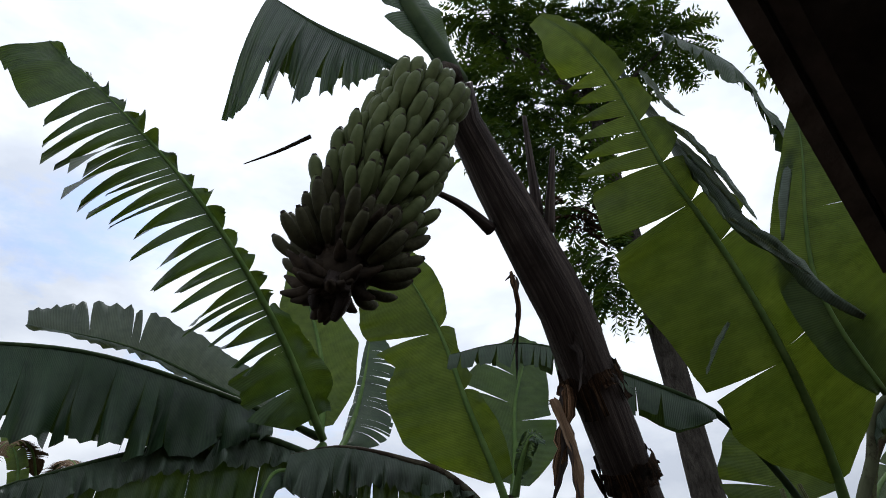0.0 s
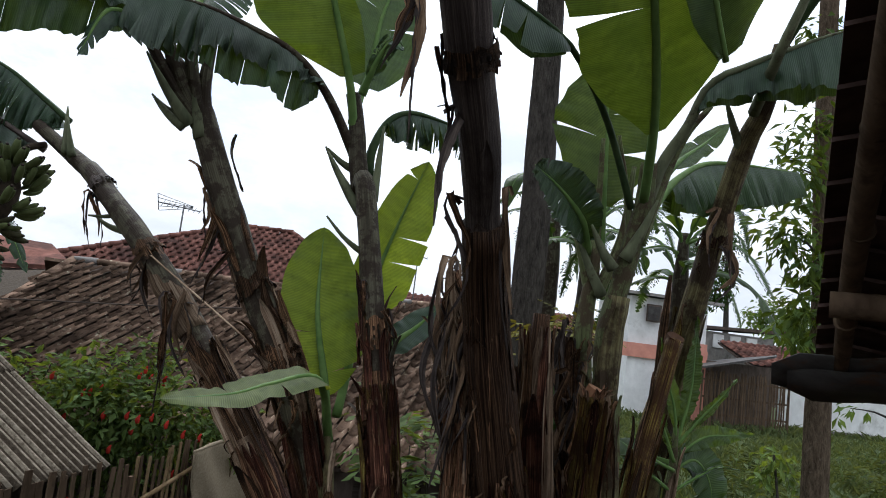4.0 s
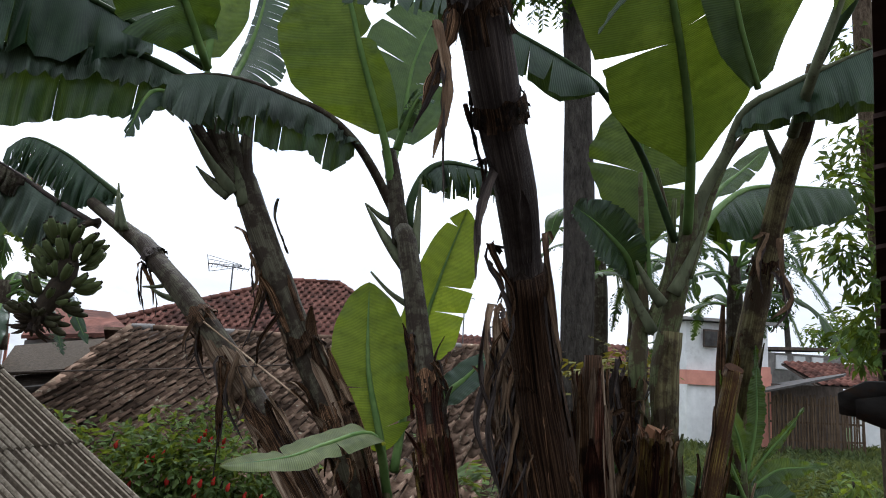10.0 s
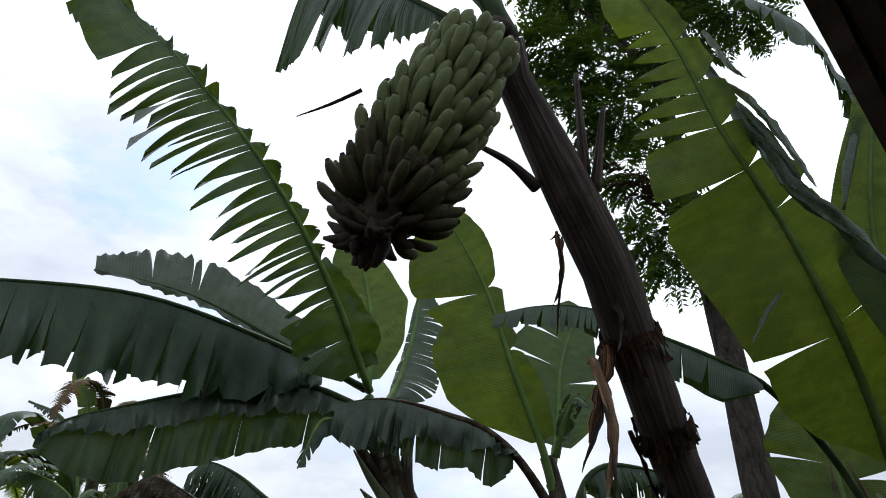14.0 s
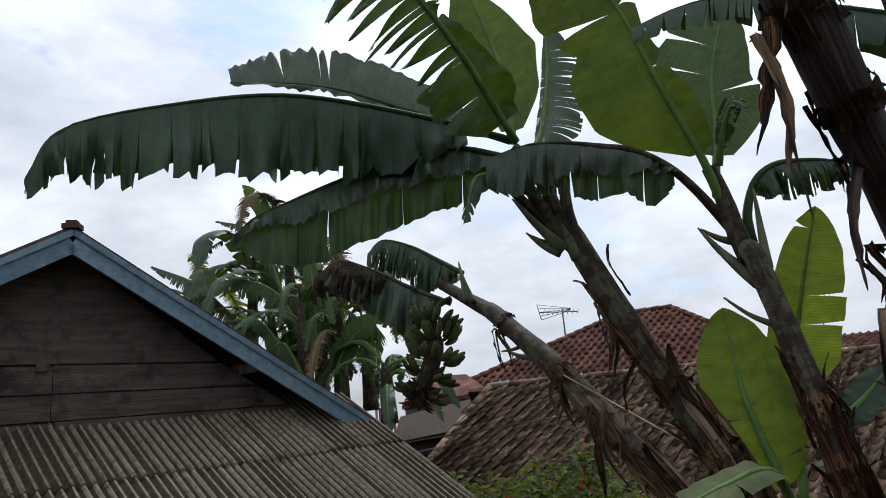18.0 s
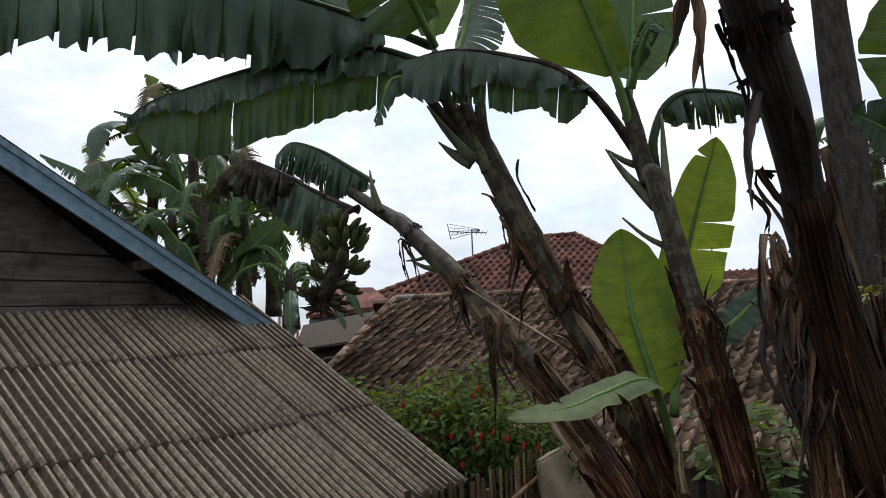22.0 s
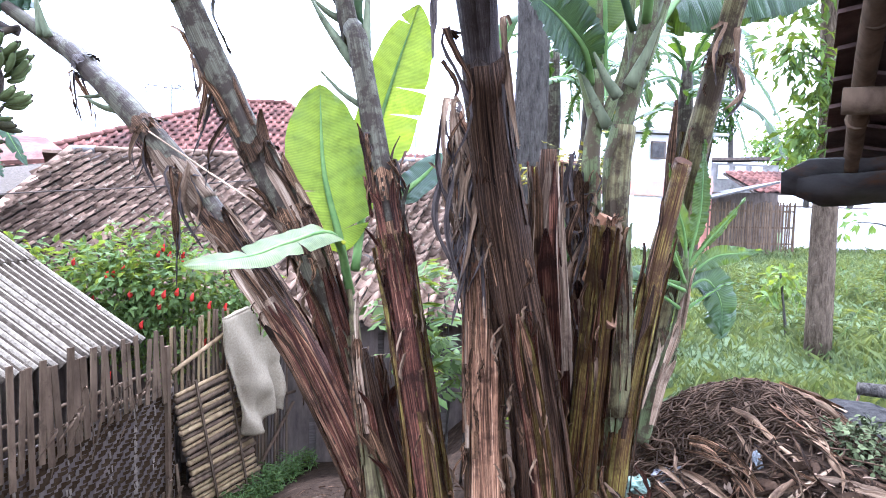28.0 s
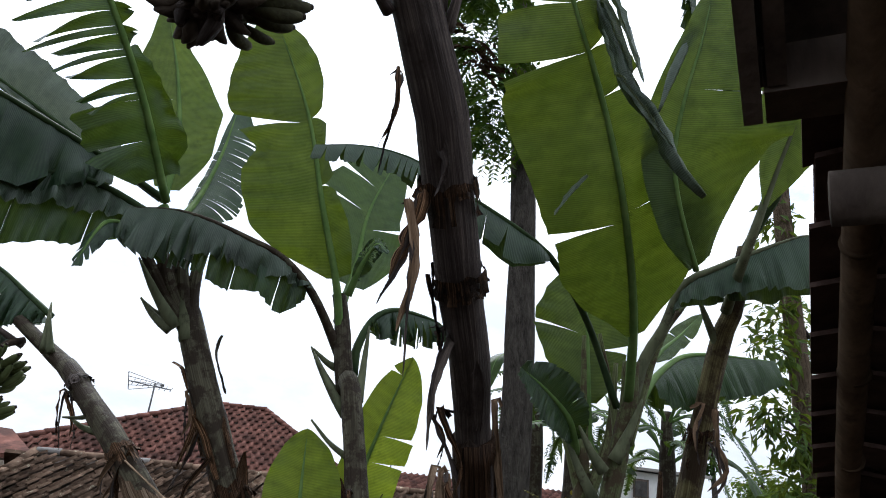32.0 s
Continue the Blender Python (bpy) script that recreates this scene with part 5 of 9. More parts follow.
# a pale dead trunk and a dark one grown together with the tall plant
dead_p = thing("cut_banana_plant", (1.16, 3.35, 0.08), "dead pink-brown banana trunk with a shaggy dry top", "banana trunk", "banana clump")
p_pts = [(1.14, 3.32, 0.05), (1.12, 3.4, 0.66), (1.11, 3.45, 1.27), (1.07, 3.48, 1.71), (1.06, 3.5, 1.94)]
p_r = [0.1, 0.075, 0.07, 0.066, 0.05]
stem_tube(dead_p, p_pts, p_r, SHEATH_PINK, 11)
dead_q = thing("cut_banana_plant", (1.62, 3.6, 0.2), "dead dark banana trunk with a folded brown tip", "banana trunk", "banana clump")
q_pts = [(1.6, 3.58, 0.04), (1.55, 3.6, 0.83), (1.5, 3.6, 1.48), (1.49, 3.6, 1.95)]
stem_tube(dead_q, q_pts, [0.12, 0.09, 0.075, 0.045], STEM_ROT_SHADED, 12)
dead_r = thing("cut_banana_plant", (1.9, 3.8, -0.03), "dead brown banana trunk wrapped in shaggy leaf remains", "banana trunk", "banana clump")
r_pts = [(1.89, 3.8, -0.07), (1.84, 3.82, 0.69), (1.79, 3.85, 1.33), (1.76, 3.88, 1.85)]
stem_tube(dead_r, r_pts, [0.1, 0.08, 0.07, 0.04], STEM_ROT_SHADED, 14)
dead_s = thing("cut_banana_plant", (0.86, 3.9, -0.18), "dead dark banana trunk behind the slim plant", "banana trunk", "banana clump")
sd_pts = [(0.86, 3.9, -0.18), (0.75, 4, 0.33), (0.68, 4.1, 0.77)]
stem_tube(dead_s, sd_pts, [0.1, 0.07, 0.015], STEM_ROT_SHADED, 15)
stem_k = thing("cut_banana_plant", (0.96, 3.5, -0.06), "short thin dead banana trunk with dark red sheaths", "banana trunk", "banana clump")
k_pts = [(0.84, 3.5, -0.1), (0.79, 3.58, 0.1), (0.68, 3.63, 0.42), (0.56, 3.65, 0.92)]
stem_tube(stem_k, k_pts, [0.07, 0.052, 0.036, 0.014], STEM_ROT_SHADED, 13)

FRESH = [SHEATH_GREEN, SHEATH_GREEN, SHEATH, SHEATH_RED]
sheath_strips(main, main_pts, main_r, 46, 0.0, 1.2, [SHEATH, STEM_ROT_SHADED, STEM_ROT_SHADED, SHEATH_RED, STEM_ROT_SHADED, SHEATH_PINK, SHEATH_GREEN], 101, (0.8, 1.7), (0.03, 0.1), 0.015)
sheath_strips(main, main_pts, main_r, 16, 0.9, 2.3, [SHEATH, STEM_ROT_SHADED, STEM_DARK, STEM_ROT_SHADED, SHEATH_RED], 102, (0.3, 0.9), (0.030, 0.088), 0.02)
sheath_strips(main, main_pts, main_r, 7, 2.3, 3.2, [STEM_DARK, SHEATH, STEM_DARK], 103, (0.2, 0.5), (0.030, 0.080), 0.03)
sheath_strips(dead_p, p_pts, p_r, 40, 0.0, 1.6, [SHEATH_PINK, SHEATH_PINK, SHEATH_PALE, SHEATH], 104, (0.6, 1.5), (0.03, 0.09), 0.04)
sheath_strips(dead_p, p_pts, [0.08, 0.08, 0.09, 0.1, 0.06], 53, 1.0, 1.85, [SHEATH, SHEATH_PINK, SHEATH_PALE, SHEATH_PALE], 105, (0.2, 0.55), (0.012, 0.048), 0.14)
sheath_strips(dead_q, q_pts, [0.12, 0.09, 0.075, 0.045], 31, 0.1, 1.7, [SHEATH_PALE, SHEATH, SHEATH_PALE, SHEATH_RED], 106, (0.7, 1.6), (0.03, 0.08), 0.03)
sheath_strips(plant_a, a_pts, a_r, 27, 0.0, 1.35, [SHEATH_RED, SHEATH_RED, SHEATH, SHEATH_PINK], 107, (0.8, 1.8), (0.04, 0.1), 0.02)
sheath_strips(plant_a, a_pts, a_r, 30, 1.1, 2.1, [SHEATH_PALE, SHEATH_PALE, SHEATH], 108, (0.5, 1.1), (0.04, 0.1), 0.025)
sheath_strips(plant_b, b_pts, b_r, 18, 0.0, 1.4, [SHEATH_RED, SHEATH, SHEATH_RED, SHEATH_PINK], 109, (0.8, 1.8), (0.02, 0.07), 0.03)
sheath_strips(plant_b, b_pts, b_r, 24, 1.45, 2.4, [SHEATH_PALE, SHEATH_PALE, SHEATH], 110, (0.25, 0.7), (0.024, 0.080), 0.07)
sheath_strips(plant_b, b_pts, b_r, 9, 2.1, 3.2, [STEM, SHEATH], 111, (0.15, 0.4), (0.030, 0.080), 0.05)
sheath_strips(plant_c, c_pts, c_r, 40, 0.0, 1.5, FRESH, 112, (0.8, 2.0), (0.02, 0.07), 0.02)
sheath_strips(plant_c, c_pts, c_r, 22, 1.2, 2.2, [SHEATH, STEM, SHEATH_RED], 113, (0.2, 0.6), (0.024, 0.064), 0.07)
sheath_strips(cut_g, g_pts, [0.095, 0.072, 0.064, 0.055], 28, 0.0, 1.55, FRESH, 114, (0.7, 1.6), (0.02, 0.07), 0.02)
sheath_strips(cut_h, h_pts, [0.065, 0.06, 0.055, 0.05], 24, 0.1, 1.9, [SHEATH, STEM_ROT_SHADED, SHEATH_GREEN], 115, (0.4, 1.0), (0.015, 0.040), 0.05)
sheath_strips(plant_d, d_pts, [0.095, 0.075, 0.062, 0.056, 0.055, 0.045], 25, 0.2, 2.0, [STEM_GREEN, SHEATH_PALE, STEM_BLOTCH, SHEATH], 116, (0.3, 0.8), (0.02, 0.055), 0.04)
sheath_strips(plant_e, e_pts, [0.1, 0.09, 0.085, 0.08, 0.072, 0.06, 0.045], 20, 0.1, 2.3, [STEM_BLOTCH, SHEATH, SHEATH_GREEN, STEM_BLOTCH], 117, (0.4, 1.1), (0.03, 0.08), 0.03)
sheath_strips(dead_r, r_pts, [0.1, 0.08, 0.07, 0.04], 50, 0.1, 1.8, [SHEATH, STEM_DARK, SHEATH_RED, SHEATH, SHEATH_PALE], 120, (0.3, 0.8), (0.02, 0.06), 0.13)
sheath_strips(dead_s, sd_pts, [0.1, 0.07, 0.015], 26, 0.0, 1.0, [SHEATH_RED, STEM_DARK, SHEATH], 121, (0.3, 0.7), (0.03, 0.07), 0.08)
sheath_strips(stem_k, k_pts, [0.07, 0.052, 0.036, 0.014], 18, 0.0, 0.8, [SHEATH_RED, STEM_ROT_SHADED, SHEATH], 118, (0.3, 0.7), (0.012, 0.035), 0.07)
sheath_strips(sucker, s_pts, [0.05, 0.03, 0.022, 0.018], 26, 0.0, 1.25, [SHEATH_PALE, SHEATH, LEAF_DRY, STEM_BLOTCH], 122, (0.25, 0.7), (0.012, 0.04), 0.16)
sheath_strips(sucker_r, sr_pts, [0.055, 0.045, 0.036, 0.026, 0.016], 16, 0.0, 1.0, [SHEATH_PALE, STEM_GREEN], 119, (0.2, 0.5), (0.018, 0.048), 0.05)


def collar(plant, pts, radii, share, drop, mat, seed, arc=(0, 360), flare=0.03):
    """The frayed foot of an old leaf sheath round a trunk: tight above, torn strips below."""
    rng = random.Random(seed)
    ps, ts, total = spline(pts, 80)
    verts, faces, uvs = [], [], []
    cols, rows = 40, 7
    a0, a1 = radians(arc[0]), radians(arc[1])
    drops = []
    while len(drops) < cols + 1:
        drops += [drop * rng.uniform(0.35, 1.15)] * rng.randint(1, 4)
    for j in range(cols + 1):
        a = a0 + (a1 - a0) * j / cols
        for i in range(rows + 1):
            u = i / rows
            s = max(0.0, share + (0.012 * noise.noise(V(a * 2, seed, 0)) if i == 0 else 0) - u * drops[j] / total)
            k = min(79, int(s * 80))
            p, t = ps[k].lerp(ps[k + 1], s * 80 - k), ts[k]
            e1 = t.cross(V(0.2, 0.97, 0.1)).normalized()
            e2 = t.cross(e1)
            r = pick(radii, s) * 1.08 + 0.006 + flare * u ** 1.5 * (0.5 + noise.noise(V(j * 0.35, u * 2, seed))) + 0.006 * noise.noise(V(j * 0.9, u * 4, seed + 5))
            verts.append(p + (e1 * math.cos(a) + e2 * math.sin(a)) * r)
            uvs.append((a * 0.1, u * drop))
    for j in range(cols):
        for i in range(rows):
            if i > 1 and drops[j] != drops[j + 1] and rng.random() < 0.8:
                continue
            b = j * (rows + 1) + i
            faces.append((b, b + 1, b + rows + 2, b + rows + 1))
    link("collar", verts, faces, mat, plant, "frayed brown sheath collar", True, uvs)


for plant, pts, radii, share, drop, mat in ((plant_c, c_pts, c_r, 0.47, 0.34, SHEATH), (plant_c, c_pts, c_r, 0.38, 0.3, SHEATH_RED), (plant_b, b_pts, b_r, 0.5, 0.34, SHEATH), (plant_a, a_pts, a_r, 0.4, 0.3, SHEATH), (main, main_pts, main_r, 0.78, 0.13, SHEATH), (main, main_pts, main_r, 0.71, 0.15, SHEATH),
                                            (plant_e, e_pts, [0.1, 0.09, 0.085, 0.08, 0.072, 0.06, 0.045], 0.72, 0.14, SHEATH), (plant_b, b_pts, b_r, 0.62, 0.12, SHEATH), (plant_b, b_pts, b_r, 0.5, 0.18, SHEATH),
                                            (plant_a, a_pts, a_r, 0.6, 0.16, SHEATH), (plant_a, a_pts, a_r, 0.75, 0.1, STEM_DARK), (plant_c, c_pts, c_r, 0.55, 0.16, SHEATH), (plant_c, c_pts, c_r, 0.42, 0.2, SHEATH_RED)):
    collar(plant, pts, radii, share, drop, mat, int(share * 1000) + len(pts))


# dry leaves hanging from the collars, and ragged ends
def hang_from(plant, top, drop, width, mat, seed, sway=0.06):
    rng = random.Random(seed)
    top = V(top)
    pts = [top, top + V(rng.uniform(-sway, sway), -0.05, 0.02), top + V(rng.uniform(-sway, sway), -0.06, -drop * 0.5), top + V(rng.uniform(-sway, sway), -0.04, -drop)]
    ribbon("dry_leaf", pts, width * 0.75, mat, plant, seed, "", rng.uniform(-2, 2))
    pts = [p + V(rng.uniform(-0.04, 0.04), 0.01, 0.02 - 0.12 * drop * k) for k, p in enumerate(pts)]
    ribbon("dry_leaf", pts, width * 0.5, STEM_DARK, plant, seed + 1000, "", rng.uniform(-2, 2))


for i, (p, dr, w) in enumerate([((0.42, 2.2, 2.93), 0.3, 0.1), ((0.4, 2.18, 2.88), 0.42, 0.07), ((0.62, 2.55, 2.57), 0.32, 0.06), ((0.82, 2.95, 2.33), 0.42, 0.07), ((1.04, 2.95, 2.4), 0.5, 0.07), ((0.46, 2.08, 3.11), 0.18, 0.08), ((0.3, 2.2, 3.37), 0.3, 0.03)]):
    hang_from(main, p, dr, w, (SHEATH, LEAF_DRY, STEM_DARK)[i % 3], 300 + i)
for i, (p, dr, w) in enumerate([((-0.73, 5.25, 2.12), 0.35, 0.07), ((-0.78, 5.25, 2.1), 0.25, 0.05), ((-0.5, 5.05, 1.81), 0.5, 0.08), ((-0.43, 5, 1.83), 0.4, 0.07), ((-0.53, 5.05, 1.77), 0.55, 0.05), ((-0.38, 5, 1.76), 0.3, 0.06),
                                ((-1.29, 6.1, 2.5), 0.3, 0.05), ((-0.77, 5.3, 2.11), 0.3, 0.06), ((-1.26, 5.8, 2.48), 0.3, 0.05)]):
    hang_from(plant_a, p, dr, w, (SHEATH, LEAF_DRY)[i % 2], 330 + i)
for i, (p, dr, w) in enumerate([((-0.32, 4.6, 2.48), 0.45, 0.06), ((-0.29, 4.6, 2.31), 0.3, 0.05), ((-0.2, 4.5, 2.09), 0.3, 0.05), ((-0.17, 4.6, 2.48), 0.2, 0.05), ((0.32, 4.3, 1.59), 0.3, 0.07), ((-0.32, 4.6, 2.46), 0.25, 0.05)]):
    hang_from(plant_b, p, dr, w, (SHEATH, LEAF_DRY)[i % 2], 350 + i)
for i, (p, dr, w) in enumerate([((0.75, 3.9, 1.85), 0.2, 0.06), ((0.61, 3.95, 1.99), 0.2, 0.05), ((1.18, 4.6, 2.52), 0.25, 0.05)]):
    hang_from(plant_c, p, dr, w, SHEATH, 370 + i)
for i, (p, dr, w) in enumerate([((2.5, 3.75, 2.67), 0.25, 0.06), ((2.63, 3.75, 2.46), 0.25, 0.06), ((2.65, 3.7, 2.64), 0.3, 0.06)]):
    hang_from(plant_e, p, dr, w, LEAF_DRY, 380 + i)

hang_rng = random.Random(66)
for owner, pts, radii, count, span in ((plant_a, a_pts, a_r, 16, (0.02, 0.42)), (plant_b, b_pts, b_r, 16, (0.02, 0.45)), (plant_c, c_pts, c_r, 14, (0.02, 0.5)), (main, main_pts, main_r, 22, (0.02, 0.42)), (cut_g, g_pts, [0.095, 0.072, 0.064, 0.055], 12, (0.1, 0.9)),
                                       (plant_e, e_pts, [0.1, 0.09, 0.085, 0.08, 0.072, 0.06, 0.045], 12, (0.1, 0.75)), (dead_p, p_pts, p_r, 14, (0.1, 0.8))):
    ps, ts, total = spline(pts, 60)
    for i in range(count):
        q = hang_rng.uniform(*span)
        k = int(q * 59)
        a = radians(hang_rng.uniform(180, 360))
        d = V(math.cos(a), math.sin(a), 0)
        r = pick(radii, q)
        p = ps[k] + d * (r + 0.005)
        ln = hang_rng.uniform(0.06, 0.2)
        ribbon("dry_scrap", [p, p + d * 0.03 + V(0, 0, hang_rng.uniform(-0.02, 0.03)), p + d * hang_rng.uniform(0.02, 0.07) + V(hang_rng.uniform(-0.03, 0.03), 0, -ln * 0.5), p + d * hang_rng.uniform(0.0, 0.06) - V(0, 0, ln)],
               hang_rng.uniform(0.012, 0.04), hang_rng.choice([SHEATH, LEAF_DRY, LEAF_DRY, SHEATH]), owner, 1600 + i + int(total * 1000), "", hang_rng.uniform(-2.5, 2.5), 0.35)
for i in range(22):
    u = hang_rng.random()
    p = V((1.58, 3.75, 1.89)).lerp(V((1.87, 3.9, 1.81)), u) + V(0, hang_rng.uniform(-0.12, 0.1), hang_rng.uniform(-0.55, 0.1))
    hang_from(dead_r, p, hang_rng.uniform(0.2, 0.5), hang_rng.uniform(0.03, 0.07), hang_rng.choice([SHEATH, LEAF_DRY, STEM_DARK]), 1400 + i)
for i in range(44):
    u = hang_rng.random()
    p = V((0.94, 3.45, 2.08)).lerp(V((1.06, 3.45, 1.76)), u) + V(0, hang_rng.uniform(-0.1, 0.1), hang_rng.uniform(-0.1, 0.1))
    hang_from(dead_p, p, hang_rng.uniform(0.2, 0.55), hang_rng.uniform(0.03, 0.09), hang_rng.choice([SHEATH_PALE, LEAF_DRY, SHEATH_PINK, SHEATH_PALE]), 1450 + i)
banana_leaf(dead_r, [(1.65, 3.7, 1.31), (1.6, 3.68, 1.49), (1.57, 3.66, 1.64)], 0.1, 0.05, 0.05, (0, -1, 0.2), LEAF, 0, 0.05, 96, rib=0.006, petiole=0.008)

# cut leaf stumps, and pointed sheath ends on the trunks
for plant, a, b, r in ((plant_b, (-0.54, 4.6, 2.83), (-0.75, 4.6, 3), 0.035), (plant_c, (0.52, 4.4, 2.53), (0.31, 4.45, 2.83), 0.035), (plant_b, (-0.58, 4.65, 2.91), (-0.74, 4.6, 2.99), 0.03), (plant_c, (0.59, 4.2, 2.19), (0.36, 4.2, 2.37), 0.02),
                       (plant_a, (-0.99, 5.7, 2.24), (-1.2, 5.7, 2.32), 0.03), (plant_a, (-1.58, 6.25, 2.82), (-1.68, 6.3, 3.14), 0.035), (plant_a, (-1.64, 6.3, 2.84), (-1.72, 6.4, 3.25), 0.04), (plant_a, (-0.98, 5.6, 2.37), (-1.2, 5.5, 2.3), 0.025),
                       (plant_b, (-0.43, 4.6, 2.78), (-0.58, 4.6, 3.28), 0.05), (plant_b, (-0.51, 4.6, 2.85), (-0.8, 4.5, 3.22), 0.045), (plant_c, (0.52, 4.45, 2.71), (0.32, 4.4, 2.81), 0.03), (plant_d, (1.93, 3.6, 2.3), (2.04, 3.5, 2.63), 0.04),
                       (plant_d, (1.87, 3.6, 2.24), (1.72, 3.6, 2.46), 0.035), (plant_d, (1.92, 3.8, 2.1), (1.76, 3.9, 2.48), 0.035), (plant_e, (2.69, 3.7, 3.03), (2.46, 3.6, 3.34), 0.035), (plant_c, (0.55, 4.2, 2.42), (0.32, 4.3, 2.77), 0.035),
                       (plant_c, (0.61, 4.2, 2.5), (0.63, 4.3, 2.98), 0.03)):
    a, b = V(a), V(b)
    tube("leaf_stump", [a, a.lerp(b, 0.5) + V(0, 0, -0.02), b], [r, r * 0.75, r * 0.5, 0.006], RIB_GREY, plant, 8, 8, 0.1)

# pale cut ends
for plant, p, n, r in ((cut_g, (1.69, 3.3, 1.61), (0.3, -0.3, 0.9), 0.045), (cut_g, (1.73, 3.3, 1.1), (0.3, -0.7, 0.6), 0.035), (cut_h, (2.485, 3.93, 1.93), (0.1, -0.5, 0.85), 0.055), (cut_g, (1.63, 3.35, 1.34), (0, -0.6, 0.8), 0.025)):
    n = V(n).normalized()
    e = n.cross(V(0, 1, 0.2)).normalized()
    f = n.cross(e)
    ring = [V(p) + (e * math.cos(a) + f * math.sin(a)) * r * (1 + 0.25 * noise.noise(V(a, r * 90, 0))) for a in (math.tau * k / 14 for k in range(14))]
    link("cut_face", [v + n * 0.006 for v in ring] + [v - n * 0.05 for v in ring], [tuple(range(14))] + [(k, k + 14, (k + 1) % 14 + 14, (k + 1) % 14) for k in range(14)], SHEATH_PINK, plant, "pinkish brown cut face")

for i in range(9):
    a = math.tau * i / 9
    p = V((1.69, 3.3, 1.57)) + V(0.055 * math.cos(a), 0.055 * math.sin(a), 0.0)
    ribbon("torn_sheath", [p - V(0, 0, 0.12), p + V(0, 0, 0.02), p + V(0.03 * math.cos(a), 0.03 * math.sin(a), 0.05 + 0.02 * math.sin(i * 2.1))], 0.045, (SHEATH, SHEATH_PINK, SHEATH_PALE)[i % 3], cut_g, 1800 + i, "", 0.4, 0.3)

# loose dry leaves and torn sheaths round the feet of the clump
rng = random.Random(77)
for i in range(110):
    x = rng.uniform(0.4, 2.05)
    y = 3.12 + rng.uniform(-0.12, 0.35)
    z = ground_z(x, y)
    h = rng.uniform(0.04, 0.3) ** 1.2
    owner = main if x > 1.15 else (plant_c if x > 0.75 else plant_b)
    sway = rng.uniform(-0.22, 0.22)
    pts = [V(x, y + 0.12, z + h), V(x + sway * 0.2, y + 0.04, z + h * 0.8), V(x + sway * 0.6, y - rng.uniform(0, 0.08), z + h * 0.35), V(x + sway, y - rng.uniform(0.0, 0.14), z + 0.01)]
    ribbon("dry_leaf", pts, rng.uniform(0.01, 0.05), rng.choice([SHEATH, LEAF_DRY, LEAF_DRY, SHEATH_RED, SHEATH, STEM_DARK]), owner, 400 + i, "", rng.uniform(-4, 4), rng.uniform(0.2, 0.6))

rope = thing("rope", (-0.7, 5.2, 2.06), "thin pale rope tied between two leaning banana trunks", "rope")
tube("cord", [(-0.69, 5.15, 2.06), (-0.32, 4.9, 1.82), (0.2, 4.24, 1.5)], [0.007, 0.007], SHEATH_PALE, rope, 16, 6)

# ---------------------------------------------------------------- fence, gate and sack
FD = V(0.46, 0.89, 0).normalized()       # along the fence
FN = V(0.89, -0.46, 0).normalized()      # towards the path


def on_fence(s, z, out=0.0):
    p = V(-0.69, 5.73, 0) + FD * s + FN * out
    return V(p.x, p.y, z)


fence = thing("fence", on_fence(-0.5, -0.9), "weathered fence of woven bamboo with split bamboo pickets on top", "fence")
rng = random.Random(5)


def woven_panel():
    """Over-and-under strips: rows and upright pairs bulging in turn."""
    verts, faces = [], []
    rows, s0, s1 = 40, -2.9, 0.12
    for j in range(rows):
        x = s0 + 0.027 * (j % 4) - 0.1
        while x < s1:
            ln = 0.112 * rng.uniform(0.75, 1.1)
            a, b = max(s0, x), min(s1, x + ln)
            x += 0.117
            if b - a < 0.02:
                continue
            lo = -0.92 - 0.1 * min(0, a)
            z = lo + (0.12 - 0.02 * a - lo) * j / rows
            h = 1.04 / rows * rng.uniform(0.75, 1.15)
            o, k = 0.008 + rng.uniform(0, 0.006), len(verts)
            dz = rng.uniform(-0.006, 0.006)
            verts += [on_fence(a, z, 0.002), on_fence((a + b) / 2, z + dz, o + 0.006), on_fence(b, z + dz, 0.002), on_fence(b, z + dz + h, 0.002), on_fence((a + b) / 2, z + dz + h, o + 0.006), on_fence(a, z + h, 0.002)]
            faces += [(k, k + 1, k + 4, k + 5), (k + 1, k + 2, k + 3, k + 4)]
    ob = link("weave", verts, faces, WEAVE, fence, "dark woven bamboo strips")
    tagged(ob, kind="stuff")
    verts, faces = [], []
    for i in range(120):
        s = rng.choice([-0.16, -0.36, -0.36, -0.62, -1.0, -1.42]) + rng.uniform(-0.02, 0.02)
        z = -0.8 + 0.05 * rng.randint(0, 18) + 0.01 * rng.random()
        w, h = rng.uniform(0.012, 0.022), rng.uniform(0.025, 0.055)
        b = len(verts)
        verts += [on_fence(s, z, 0.024), on_fence(s + w, z, 0.024), on_fence(s + w, z + h, 0.02), on_fence(s, z + h, 0.02)]
        faces.append((b, b + 1, b + 2, b + 3))
    tagged(link("stitching", verts, faces, TWIG_PALE, fence, "small pale bamboo ties stitched through the weave"), kind="stuff")
    link("panel", *beam_data(on_fence(-2.9, -0.42), on_fence(0.12, -0.42), 0.012, 1.15), WOOD_DARK, fence, "dark woven bamboo panel")


